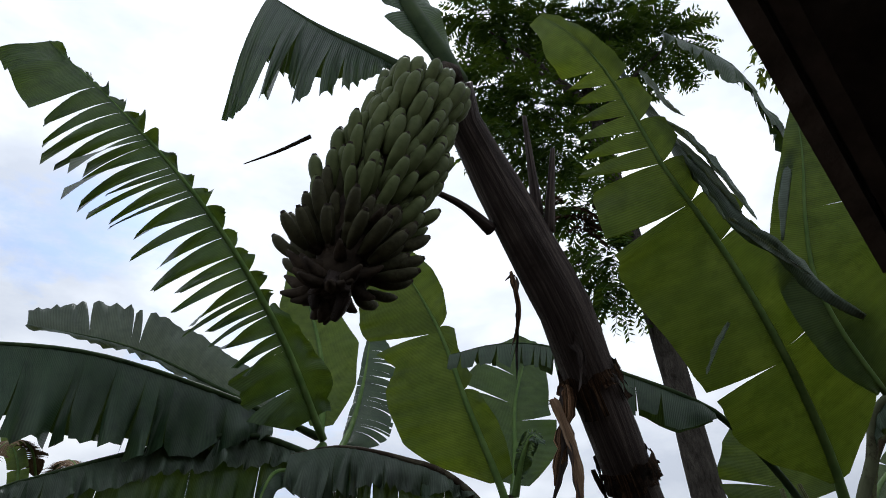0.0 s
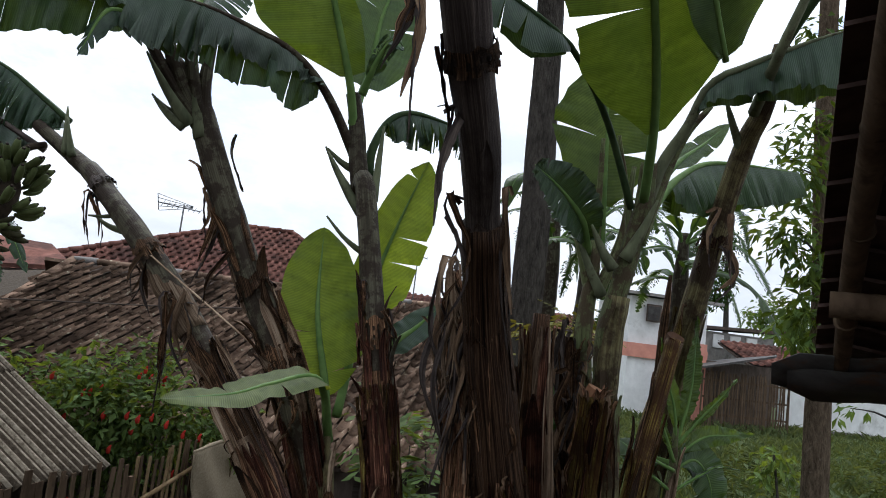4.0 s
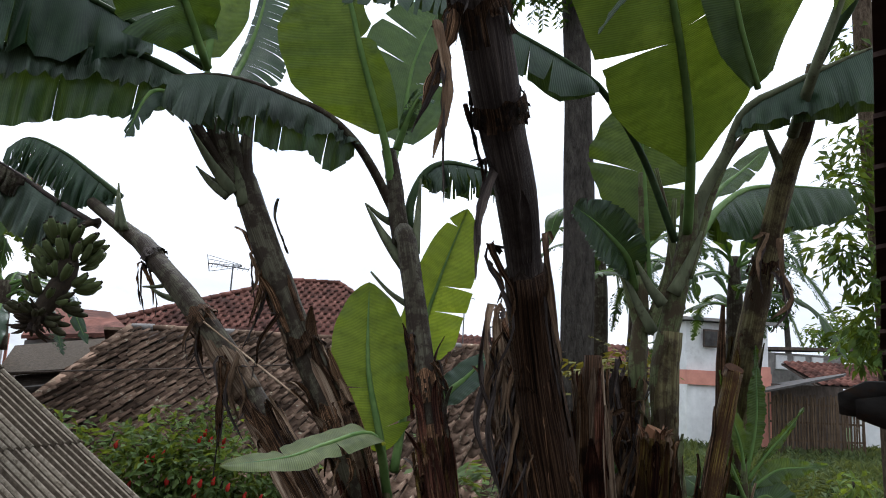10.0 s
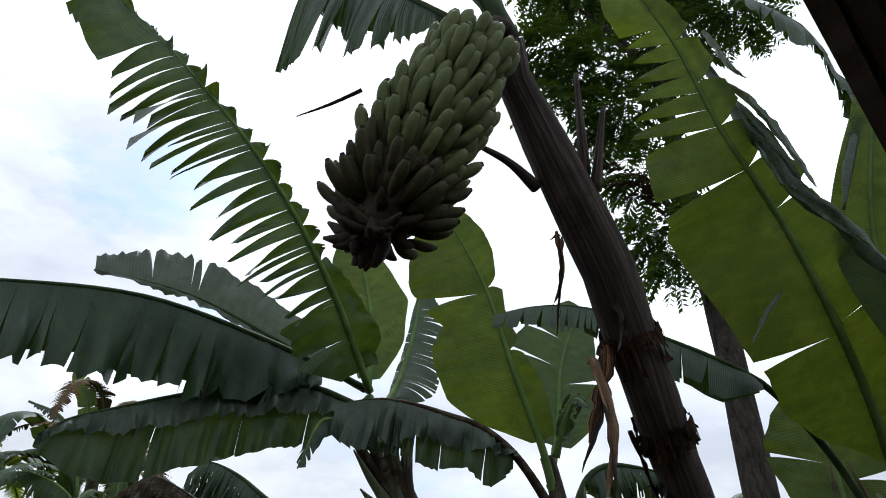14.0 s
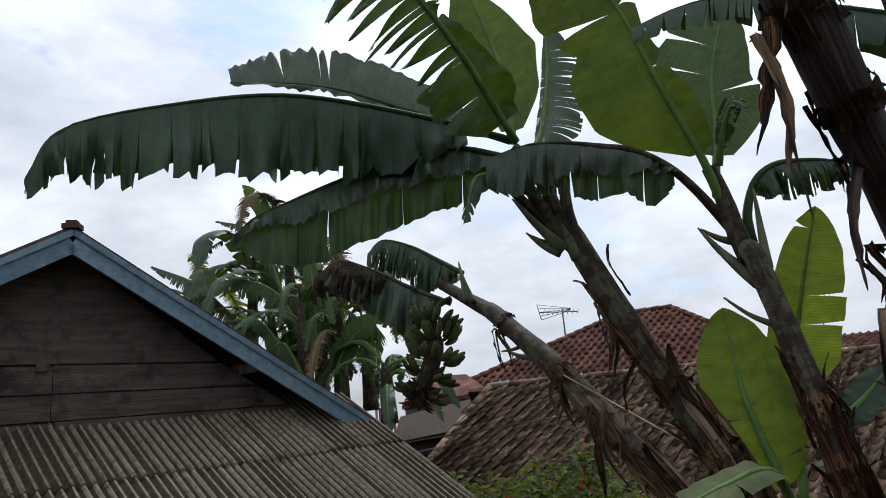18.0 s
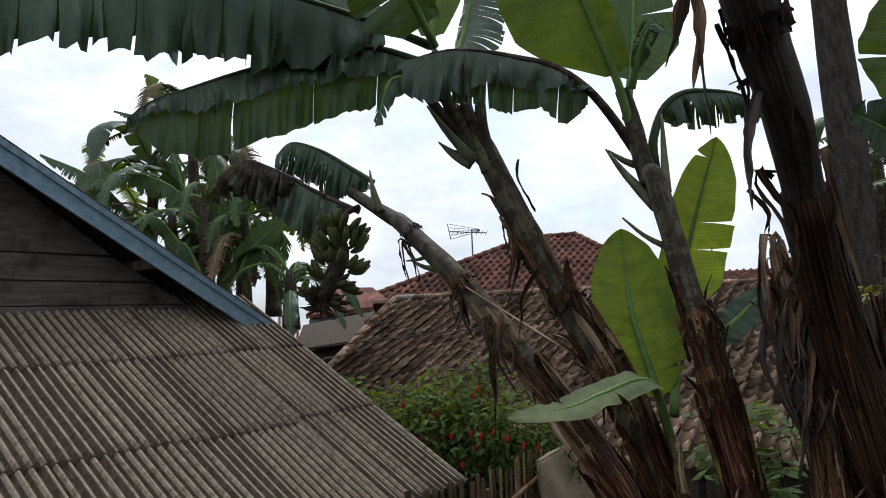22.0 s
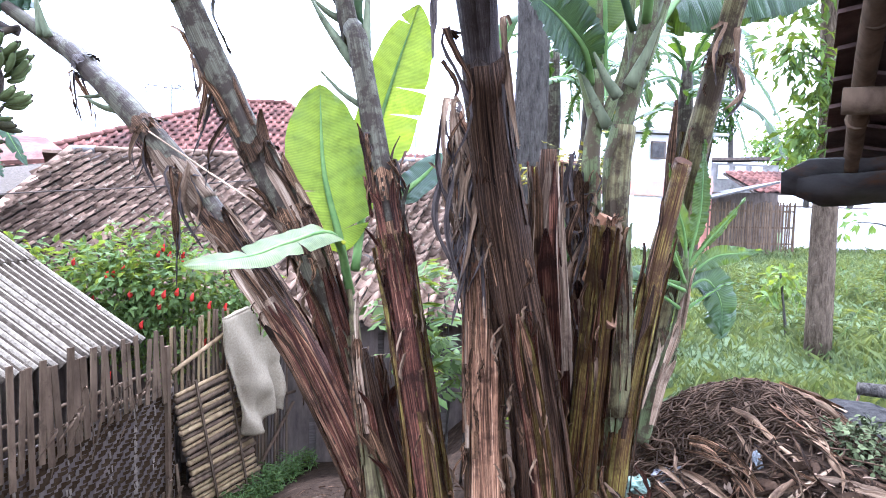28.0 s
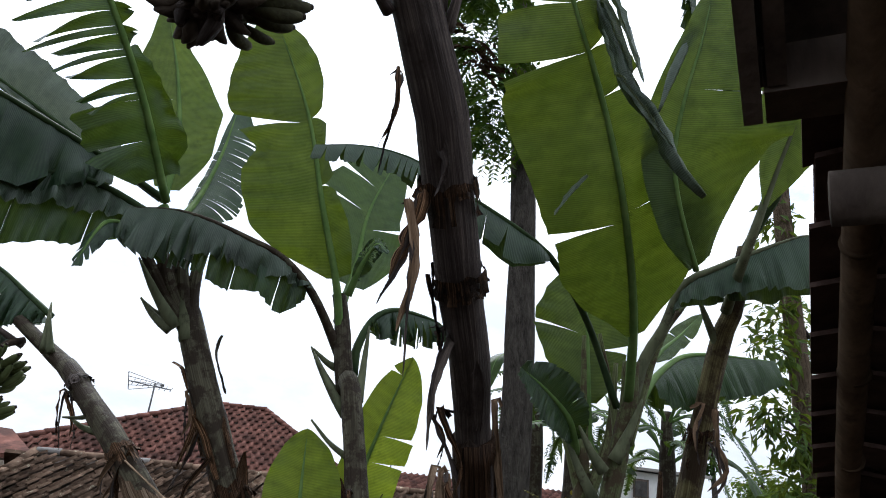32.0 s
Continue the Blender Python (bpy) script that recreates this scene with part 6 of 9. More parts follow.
woven_panel()
for k in range(38):
    s = -2.75 + k * 0.0735 + rng.uniform(-0.012, 0.012)
    wide = 0.05 if s < -0.75 else 0.036
    top = 0.62 + 0.04 * noise.noise(V(k * 0.9, 0, 0)) - 0.02 * s + rng.uniform(-0.035, 0.035)
    low = (0.0 if s < -0.95 else 0.12) + rng.uniform(-0.08, 0.06)
    lean = rng.uniform(-0.045, 0.045)
    a, b = on_fence(s, low, 0.028 + rng.uniform(0, 0.012)), on_fence(s + lean, top, 0.028)
    beam("picket", a, b, 0.009, wide * rng.uniform(0.8, 1.25), BAMBOO_GREY, fence, up=FD)
for z, o in ((0.33, 0.008), (0.2, 0.008)):
    tube("rail", [on_fence(-2.8, z + 0.04, o), on_fence(-1.2, z + 0.01, o), on_fence(0.1, z, o)], [0.012, 0.014], BAMBOO_GREY, fence, 10, 7)
for k in range(16):
    s = rng.uniform(-1.7, -0.2)
    p = on_fence(s, rng.uniform(0.2, 0.4), 0.05)
    ribbon("loose_fibre", [p, p + V(0.05, -0.05, 0.03), p + V(rng.uniform(-0.1, 0.1), -0.06, -rng.uniform(0.1, 0.35))], 0.02, BAMBOO_GREY, fence, 500 + k)
for k in range(9):
    p = on_fence(-0.35 + 0.06 * k, -0.75, 0.05)
    beam("broken_slat", p, p + V(rng.uniform(-0.05, 0.08), -0.03, rng.uniform(0.12, 0.3)), 0.008, 0.03, BAMBOO_GREY, fence, up=FD)

gate = thing("bamboo_gate", on_fence(0.8, -0.95, 0.05), "low gate of paired bamboo rungs lashed to uprights", "gate")


def on_gate(u, v, out=0.0):
    """u along the gate, v up; it leans and sags a little."""
    return on_fence(0.06 + 0.95 * u + 0.34 * (1 - v), -1.0 + 1.14 * v - 0.13 * u * (1 - v) + 0.03 * u, 0.06 + out)


for k in range(12):
    v = 0.03 + k * 0.082
    for d, r in ((0, 0.025), (1, 0.016)):
        a, b = on_gate(-0.03 + rng.uniform(-0.03, 0.02), v + d * 0.036, 0.0), on_gate(1.02 + rng.uniform(-0.04, 0.04), v + d * 0.036 + rng.uniform(-0.012, 0.012), 0.0)
        tube("rung", [a, a.lerp(b, 0.5) + V(0, 0, rng.uniform(-0.008, 0.008)), b], [r * 0.94, r * 1.05, r * 0.92, r], rng.choice([BAMBOO, BAMBOO, BAMBOO_GREY]), gate, 9, 8, 0.12, seed=k)
for u in (0.24, 0.74):
    for o in (-0.034, 0.03):
        beam("upright", on_gate(u, -0.02, o), on_gate(u, 1.02, o), 0.01, 0.026, BAMBOO_GREY, gate, up=FD)
beam("post", on_fence(0.02, -1.15, 0.03), on_fence(0.0, 0.5, 0.03), 0.03, 0.04, BAMBOO_GREY, gate)
for k in range(12):
    s = 0.08 + k * 0.075
    beam("picket", on_fence(s, 0.05, 0.0), on_fence(s + rng.uniform(-0.03, 0.03), 0.62 + rng.uniform(-0.06, 0.05), 0.0), 0.008, 0.032, rng.choice([BAMBOO_GREY, BAMBOO]), gate, up=FD)
tube("rail", [on_fence(0.05, 0.28, 0.03), on_fence(0.95, 0.47, 0.03)], [0.018, 0.018], BAMBOO, gate, 6, 8)

side_fence = thing("fence", on_fence(1.7, -1.1), "short stretch of thin split bamboo pickets beside the gate", "fence")
for k in range(17):
    s = 1.02 + k * 0.066
    beam("picket", on_fence(s, -1.15 - 0.06 * (s - 1), 0.0), on_fence(s + rng.uniform(-0.02, 0.02), 0.1 - 0.1 * (s - 1) + rng.uniform(-0.1, 0.06), 0.0), 0.008, 0.03, rng.choice([BAMBOO_GREY, WOOD_DARK, BAMBOO_GREY]), side_fence, up=FD)
tube("brace", [on_fence(1.25, -1.05, 0.05), on_fence(2.15, -0.55, 0.04)], [0.018, 0.016], BAMBOO_GREY, side_fence, 6, 7)
tube("rail", [on_fence(1.0, -0.3, 0.03), on_fence(2.2, -0.45, 0.03)], [0.016, 0.016], BAMBOO_GREY, side_fence, 6, 7)


def sack():
    verts, faces, n, m = [], [], 40, 30
    s0, s1 = 0.64, 1.72
    for i in range(n + 1):
        v = i / n
        for j in range(m + 1):
            u = j / m
            fold = 0.075 * math.sin((u - 0.5 * v) * 16 + 2.5 * noise.noise(V(u * 2, v * 2, 0))) * (0.35 + v * (1.3 - v)) + 0.05 * noise.noise(V(u * 3, v * 3.5, 4)) + 0.022 * noise.noise(V(u * 9, v * 8, 9))
            bulge = 0.05 * math.sin(math.pi * u) * (0.4 + v)
            narrow = 0.86 + 0.12 * math.cos(v * 2.6) - 0.1 * v * v
            s = s0 + (s1 - s0) * (0.5 + (u - 0.5) * narrow) + 0.16 * v
            z = 0.62 - 1.1 * v - 0.05 * math.sin(u * 7) * v + 0.05 * u - 0.06 * abs(u - 0.5)
            verts.append(on_fence(s, z, 0.11 + fold * (0.3 + 0.7 * v) + bulge))
    for i in range(n):
        for j in range(m):
            b = i * (m + 1) + j
            faces.append((b, b + 1, b + m + 2, b + m + 1))
    bag = thing("sack", on_fence(1.1, 0.6, 0.11), "old dirty tan woven sack hung over the gate corner", "sack")
    ob = link("cloth", verts, faces, CLOTH, bag, "", True)
    md = ob.modifiers.new("thickness", "SOLIDIFY")
    md.thickness = 0.012
    tube("hem", [V(verts[k]) + V(0, 0, 0.008) for k in range(0, m + 1, 3)], [0.014, 0.018, 0.013, 0.017], CLOTH, bag, 24, 8, 0.3, "rolled upper hem")
    for col in (0, m):
        tube("seam", [V(verts[r * (m + 1) + col]) for r in range(0, n + 1, 5)], [0.007, 0.009, 0.007], CLOTH, bag, 20, 6, 0.3)


sack()
side_gate = thing("bamboo_gate", (-1.16, 3.4, 0.09), "end of an open bamboo gate with lashed rungs", "gate")
for k in range(9):
    a, b = V((-1.1, 3.35, 0.29)), V((-1.12, 3.35, -0.15))
    p = a.lerp(b, k / 8)
    tube("rung", [p, p + V(-0.3, 0.02, 0.02), p + V(-0.7, 0.05, 0.0)], [0.018, 0.019, 0.018], BAMBOO, side_gate, 6, 8, 0.1, seed=k)
tube("pole", [(-1.03, 3.32, 0.4), (-1.15, 3.32, 0.35), (-1.5, 3.32, 0.24)], [0.03, 0.032, 0.03], BAMBOO, side_gate, 8, 10, 0.06)
beam("upright", V((-1.15, 3.42, 0.46)), V((-1.19, 3.42, -0.28)), 0.012, 0.05, BAMBOO_GREY, side_gate)

# ---------------------------------------------------------------- the gabled house with the corrugated lean-to
WD = V(0.46, 0.89, 0).normalized()
WP = V(-0.89, 0.46, 0).normalized()
peak, eave_r = V(-4.33, 4.4, 3.53), V(-2.96, 7.06, 1.79)
eave_l = V(peak.x * 2 - eave_r.x, peak.y * 2 - eave_r.y, eave_r.z)
gable = thing("house", (-4.33, 4.4, -1.5), "low wooden house with faded blue bargeboards and a corrugated lean-to", "house")
for e in (eave_l, eave_r):
    out = (e - peak).normalized()
    beam("bargeboard", peak - V(0, 0, 0.09), e - V(0, 0, 0.09), 0.03, 0.15, BLUE, gable, "faded blue board")
    beam("bargeboard_trim", peak - WP * 0.02 + V(0, 0, 0.0), e - WP * 0.02 + V(0, 0, 0.0), 0.025, 0.05, BLUE, gable)
    slab("roof", [peak + V(0, 0, 0.06), e + V(0, 0, 0.06), e + WP * 7 + V(0, 0, 0.06), peak + WP * 7 + V(0, 0, 0.06)], 0.05, TILE_DARK, gable)
    for k in range(2):
        p = peak.lerp(e, 0.55 + 0.33 * k) - V(0, 0, 0.14)
        beam("purlin", p + WP * 0.02, p + WP * 0.7, 0.06, 0.09, WOOD_DARK, gable)
box("finial", peak + V(0, 0, 0.045), (0.13, 0.12, 0.04), TILE_DARK, gable, 27)
box("finial_cap", peak + V(0, 0, 0.078), (0.08, 0.08, 0.03), TILE_DARK, gable, 27)
wall_at = WP * 0.3
rngw = random.Random(9)
rows_z = [1.6, 1.86, 2.08, 2.29, 2.52, 3.5]
for z, top in zip(rows_z, rows_z[1:]):
    top -= 0.01
    base_w, top_w = (min(3.0, max(0.02, (3.36 - q) / 1.8 * 3.0)) for q in (z, top))
    mid = V(peak.x, peak.y, 0) + wall_at
    joint = rngw.uniform(-0.03, 0.03)
    halves = [(-base_w, base_w, -top_w, top_w)] if z > 2.5 else [(-base_w, joint, -top_w, joint), (joint + 0.006, base_w, joint + 0.006, top_w)]
    for lo, hi, lo2, hi2 in halves:
        d = WP * rngw.uniform(0, 0.008)
        droop = rngw.uniform(-0.012, 0.012)
        slab("plank", [mid + WD * lo + V(0, 0, z) + d, mid + WD * hi + V(0, 0, z) + d, mid + WD * hi2 + V(0, 0, top - abs(droop)) + d, mid + WD * lo2 + V(0, 0, top) + d], 0.02, PLANK, gable)
slab("wall", [peak + wall_at + WP * 0.1 - V(0, 0, 0.25), eave_r + wall_at + WP * 0.1 - V(0, 0, 0.25), V(eave_r.x, eave_r.y, -2) + wall_at + WP * 0.1, V(eave_l.x, eave_l.y, -2) + wall_at + WP * 0.1,
              eave_l + wall_at + WP * 0.1 - V(0, 0, 0.25)], 0.06, WOOD_DARK, gable)
for s in (-2.6, 2.6):
    m = V(peak.x, peak.y, 0) + WD * s + WP * 3.8
    slab("side_wall", [m - WP * 3.2 + V(0, 0, 1.75), m + WP * 3.2 + V(0, 0, 1.75), m + WP * 3.2 + V(0, 0, -2.2), m - WP * 3.2 + V(0, 0, -2.2)], 0.08, PLANK, gable)
box("vent_hole", V(peak.x, peak.y, 2.5) + wall_at - WD * 0.1 - WP * 0.02, (0.02, 0.09, 0.07), WOOD_DARK, gable, -27)


def lean_to():
    low_r = V(-0.91, 6.0, 0.52)
    top_r = low_r + WP * 2.85
    top_r.z = 2.16
    down = low_r - top_r
    nrm = down.cross(WD).normalized()
    if nrm.z < 0:
        nrm = -nrm
    pitch, seg, sheet = 0.074, 8, 0.99
    srng = random.Random(3)
    for k in range(3):
        lo, hi = k / 3 - (0.03 if k else 0), (k + 1) / 3 + 0.012
        for c in range(6):
            a0 = c * (sheet - 0.04) + (0.25 if k == 1 else 0.0) - (0.25 if k == 1 else 0)
            n = int(sheet / pitch) * seg
            skew = srng.uniform(-0.012, 0.012)
            lift = 0.004 * (c % 2)
            verts, faces, picks, steps = [], [], [], 12
            for i in range(n + 1):
                a = i / seg
                wave = 0.024 * math.sin(math.tau * a)
                for side in (0.0, -0.007):
                    for r in range(steps + 1):
                        u = lo + (hi - lo) * r / steps
                        p = top_r - WD * (a0 + a * pitch) + down * (u + skew * (1 if r == steps else 0.3))
                        verts.append(p + nrm * (wave + side + lift + 0.014 * r / steps + 0.006 * noise.noise(V(a0 * 3 + a * 0.1, u * 6, 1))))
            row = 2 * (steps + 1)
            for i in range(n):
                b = i * row
                for r in range(steps):
                    faces.append((b + r, b + row + r, b + row + r + 1, b + r + 1))
                    # crest faces pale, groove faces dark: the waves' light and shade as colour
                    crest = math.sin(math.tau * (i + 0.5) / seg) + 0.3 * noise.noise(V(i * 0.37 + c * 9, k * 13, 2)) + 0.35 * noise.noise(V(a0 * 2 + i * 0.02, k, 8))
                    picks.append(1 if crest > 0.35 else 0)
                    faces.append((b + steps + 1 + r, b + steps + 2 + r, b + row + steps + 2 + r, b + row + steps + 1 + r))
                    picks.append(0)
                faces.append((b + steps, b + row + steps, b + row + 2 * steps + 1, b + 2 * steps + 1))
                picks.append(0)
            ob = link("corrugated_sheet", verts, faces, ASBESTOS, gable, "", True, mats=[ASBESTOS, ASBESTOS_CREST])
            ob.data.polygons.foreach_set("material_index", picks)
    for u in (0.05, 0.5, 0.97):
        p = top_r + down * u - nrm * 0.06
        tube("batten", [p + WD * 0.05, p - WD * 6], [0.03, 0.03], BAMBOO_GREY, gable, 4, 8)


lean_to()


# ---------------------------------------------------------------- tiled roofs
def tile_mesh(name, w, l, mat, flat=0.026):
    """A pantile: one wave across, a lip at the lower end."""
    prof = [(-0.5, 0.1), (-0.38, -0.35), (-0.05, -0.35), (0.2, 0.35), (0.36, 1.0), (0.53, 0.55)]
    verts, faces = [], []
    k = len(prof)
    for y, lift in ((0.0, 0.0), (l * 1.18, 0.018)):
        for x, h in prof:
            verts.append((x * w, y, h * flat + lift))
    for x, h in prof:
        verts.append((x * w, l * 1.18, h * flat + 0.008))
    for i in range(k - 1):
        faces.append((i, i + 1, k + i + 1, k + i))
        faces.append((k + i, k + i + 1, 2 * k + i + 1, 2 * k + i))
    me = bpy.data.meshes.new(name)
    me.from_pydata(verts, [], faces)
    me.materials.append(mat)
    me.polygons.foreach_set("use_smooth", [True] * len(me.polygons))
    return me


def tiled(roof, left_top, along, down, rows, limits, w, l, mat, seed, single=0, wob=0.02, label="", inside=None, groove=0.2):
    """Tiles in rows from the ridge down. limits(r) gives the first and last distance along the row. single: how many rows, from the lowest, get tiles of their own."""
    trng = random.Random(seed)
    mesh = tile_mesh("tile", w, l, mat, groove * w)
    along, down = V(along).normalized(), V(down).normalized()
    nrm = along.cross(down).normalized()
    if nrm.z < 0:
        nrm = -nrm
    off = parent_at(roof)
    base = Matrix((along, down, nrm)).transposed()
    parts = []
    for r in range(rows):
        lo, hi = limits(r / rows)
        c = 0
        while lo + (c + 0.5) * w < hi:
            p = V(left_top) + along * (lo + (c + 0.5) * w + trng.uniform(-0.008, 0.008)) + down * (r * l + trng.uniform(-0.012, 0.012)) + nrm * (0.03 + wob * noise.noise(V(c * 0.25, r * 0.3, seed)))
            c += 1
            if inside and not inside(p):
                continue
            m = base.to_4x4() @ Matrix.Rotation(trng.uniform(-0.05, 0.05), 4, "Z") @ Matrix.Rotation(trng.uniform(-0.03, 0.03), 4, "Y")
            if single and (rows - r <= single if not inside else p.y < 8.3 and p.x > -1.6):
                ob = new("tile", mesh)
                ob.parent = roof
                ob.matrix_basis = Matrix.Translation(p - off) @ m
            else:
                mm = Matrix.Translation(p) @ m
                parts.append(([mm @ v.co for v in mesh.vertices], [tuple(f.vertices) for f in mesh.polygons]))
    if parts:
        v, f = joined(parts)
        ob = link("tiles", v, f, mat, roof, label, True)
        tagged(ob, kind="stuff")


old = thing("house", (0.0, 9.0, -2.0), "low old house under a mossy and stained clay tile roof", "house")
front = slab("roof", [(-2.6, 11, 2.15), (3.3, 11, 2.15), (3.3, 7.4, 0.32), (-3.54, 7.4, 0.32)], 0.05, WOOD_DARK, old, "mossy clay tile roof")
slab("back_roof", [(-3.0, 11, 2.15), (3.3, 11, 2.15), (3.3, 14.6, 0.32), (-3.5, 14.6, 0.32)], 0.05, TILE_OLD, old)
dn = V(-0.43, -0.86, -0.437).normalized()
across = dn.cross(V(0, -0.453, 0.891)).normalized()
if across.x < 0:
    across = -across
tiled(front, V(-3.0, 11, 2.17) - across * 2.6 - dn * 5.5, across, dn, 73, lambda v: (0.0, 10.6), 0.15, 0.2, TILE_OLD, 41, single=1, label="mossy clay tiles", wob=0.03, groove=0.36,
      inside=lambda p: 7.42 < p.y < 10.95 and -2.62 - 0.26 * (11 - p.y) < p.x < 3.3)
for k in range(13):
    a, b = V(-2.62, 11, 2.18).lerp(V(-3.56, 7.4, 0.35), k / 13), V(-2.62, 11, 2.18).lerp(V(-3.56, 7.4, 0.35), (k + 1.08) / 13)
    tube("verge_tile", [a, b], [0.07, 0.08], TILE_OLD, front, 2, 8, 0.06, flat=0.6, seed=k)
for k in range(21):
    x = -2.62 + k * 0.285
    tube("ridge_tile", [(x, 11, 2.17), (x + 0.3, 11, 2.175)], [0.08, 0.09], CEMENT if k % 4 == 0 else TILE_OLD, front, 2, 10, 0.05, flat=0.6)
box("wall", (0.1, 11, -0.9), (6.2, 6.3, 2.6), PLANK, old)
for k in range(16):
    x = -2.6 + k * 0.37
    beam("board", (x, 7.82, -2.0), (x, 7.82, 0.42), 0.3, 0.03, WOOD_DARK, old, up=(0, 1, 0))
for k in range(14):
    x = -2.9 + k * 0.46
    beam("rafter", (x, 7.45, 0.25), (x, 8.2, 0.62), 0.05, 0.07, WOOD_DARK, old)

red = thing("house", (0.0, 20.0, -2.0), "house with a red tiled hip roof and ridge caps", "house")
rl, rr = V(-0.95, 21, 4.03), V(0.45, 21, 4.05)
f_roof = slab("roof", [rl, rr, (3.4, 17.4, 1.9), (-6.4, 17.4, 1.9)], 0.08, WOOD_DARK, red, "red clay tile roof")
s_roof = slab("side_roof", [rr, (3.4, 17.4, 1.9), (3.4, 24.6, 1.9)], 0.08, WOOD_DARK, red)
slab("back_roof", [rl, rr, (3.4, 24.6, 1.9), (-6.4, 24.6, 1.9)], 0.08, TILE_RED, red)
slab("end_roof", [rl, (-6.4, 24.6, 1.9), (-6.4, 17.4, 1.9)], 0.08, TILE_RED, red)
fd = V(0, -3.6, -2.14)
tiled(f_roof, rl + V(0, 0, 0.03), (1, 0, 0), fd, 17, lambda v: (-5.45 * v, 1.4 + 2.95 * v), 0.21, 0.246, TILE_RED, 42, label="red clay tiles")
sd = V(2.95, 0, -2.15)
tiled(s_roof, rr + V(0, 0, 0.03), (0, 1, 0), sd, 15, lambda v: (-3.6 * v, 3.6 * v), 0.21, 0.243, TILE_RED, 43, label="red clay tiles")
for a, b in ((rl, rr), (rr, V(3.4, 17.4, 1.9)), (rl, V(-6.4, 17.4, 1.9))):
    n = int((b - a).length / 0.3)
    for k in range(n):
        tube("ridge_cap", [a.lerp(b, k / n) + V(0, 0, 0.06), a.lerp(b, (k + 1.1) / n) + V(0, 0, 0.075)], [0.09, 0.1], TILE_RED, red, 2, 8, 0.05, flat=0.7)
box("wall", (-1.6, 21, 0.0), (8.8, 6.2, 3.7), WHITE, red)

long_house = thing("house", (6.0, 27.0, -1.5), "long low house with a dull red tile roof", "house")
lr = slab("roof", [(1.0, 27, 3.05), (13, 27, 3.05), (13, 24, 1.7), (1.0, 24, 1.7)], 0.08, WOOD_DARK, long_house, "dull red tile roof")
tiled(lr, V(1.0, 27, 3.08), (1, 0, 0), (0, -3, -1.35), 12, lambda v: (0, 12), 0.24, 0.274, TILE_RED, 44, label="red clay tiles")
box("wall", (7, 27, 0.2), (11.6, 5.4, 3.0), WHITE, long_house)
slab("back_roof", [(1.0, 27, 3.05), (13, 27, 3.05), (13, 30, 1.7), (1.0, 30, 1.7)], 0.08, TILE_RED, long_house)

far_house = thing("house", (-4.99, 16, 2.16), "far house with a red tile roof behind the banana leaves", "house")
fr0, fr1 = V((-6.01, 17, 2.7)), V((-4.65, 17, 2.65))
fe0, fe1 = V((-5.83, 15.5, 2.01)), V((-3.76, 15.5, 2.19))
fr = slab("roof", [fr0, fr1, fe1, fe0], 0.08, TILE_RED, far_house, "red tile roof")
slab("wall", [fe0 - V(0, -0.3, 0.1), fe1 - V(0.3, -0.3, 0.1), V(fe1.x - 0.3, fe1.y + 0.3, -2.5), V(fe0.x, fe0.y + 0.3, -2.5)], 0.1, CEMENT, far_house)
shed = thing("shed", (-3.82, 12, 1.52), "low shed with a grey sheet roof and plank wall", "shed")
sh = [V((-5.13, 13.5, 1.8)), V((-3.17, 13.5, 2.09)), V((-3.31, 11.5, 1.54)), V((-4.54, 11.5, 1.4))]
slab("roof", sh, 0.05, ASBESTOS, shed, "grey sheet roof")
for k in range(9):
    p, q = sh[3] - V(-0.2, -0.2, 0.12 + 0.19 * k), sh[2] - V(0.15, -0.2, 0.12 + 0.19 * k)
    beam("plank", p, q, 0.03, 0.17, PLANK, shed)
pink = thing("house_wall", (-5.31, 13, 1.72), "small pink and white wall with a railing", "wall")
for k in range(6):
    p = V((-5.21, 12.5, 1.74)) + V(0.07 * k, 0, 0)
    beam("board", p - V(0, 0, 1.0), p + V(0, 0, 0.25), 0.04, 0.03, SALMON if k % 2 else WHITE, pink, up=(0, 1, 0))
beam("ledge", (-5.23, 12.4, 1.52), (-4.73, 12.4, 1.42), 0.2, 0.08, CEMENT, pink)


def antenna(at, height, wide, elements, lean, label):
    """A comb antenna on a mast: rods fanning out from the front of the boom to a tall reflector, and short directors."""
    at = V(at)
    a = thing("antenna", at - V(0, 0, height), label, "antenna", "roof antennas")
    tube("mast", [at - V(0, 0, height), at + V(lean, 0, 0)], [0.026, 0.022], METAL, a, 3, 8)
    c = at + V(lean, 0, -0.04)
    tail, nose = c + V(-wide * 0.62, 0, 0.02), c + V(wide * 0.4, 0, -0.08)
    tube("boom", [tail, nose], [0.016, 0.016], METAL, a, 3, 6)
    tube("reflector", [tail + V(-0.04, 0, 0.24), tail + V(0.05, 0, -0.22)], [0.013, 0.013], METAL, a, 2, 5)
    for k in range(5):
        h = 0.24 - 0.115 * k
        tube("rod", [tail + V(-0.04 + 0.023 * k, 0.06, h), c + V(wide * 0.22, 0, 0.03 - 0.012 * k)], [0.009, 0.009], METAL, a, 2, 5)
    for k in range(elements):
        p = tail.lerp(nose, 0.12 + 0.88 * k / (elements - 1))
        h = 0.15 - 0.06 * k / elements
        tube("element", [p + V(-0.02, -h, -h * 0.7), p + V(0.02, h, h * 0.7)], [0.009, 0.009], METAL, a, 2, 5)


antenna((-2.55, 20.5, 4.37), 1.2, 1.1, 8, 0.0, "metal television antenna on a mast behind the red roof")
antenna((5.24, 26, 4.56), 2.3, 0.9, 6, 0.0, "metal television antenna on a long leaning mast")

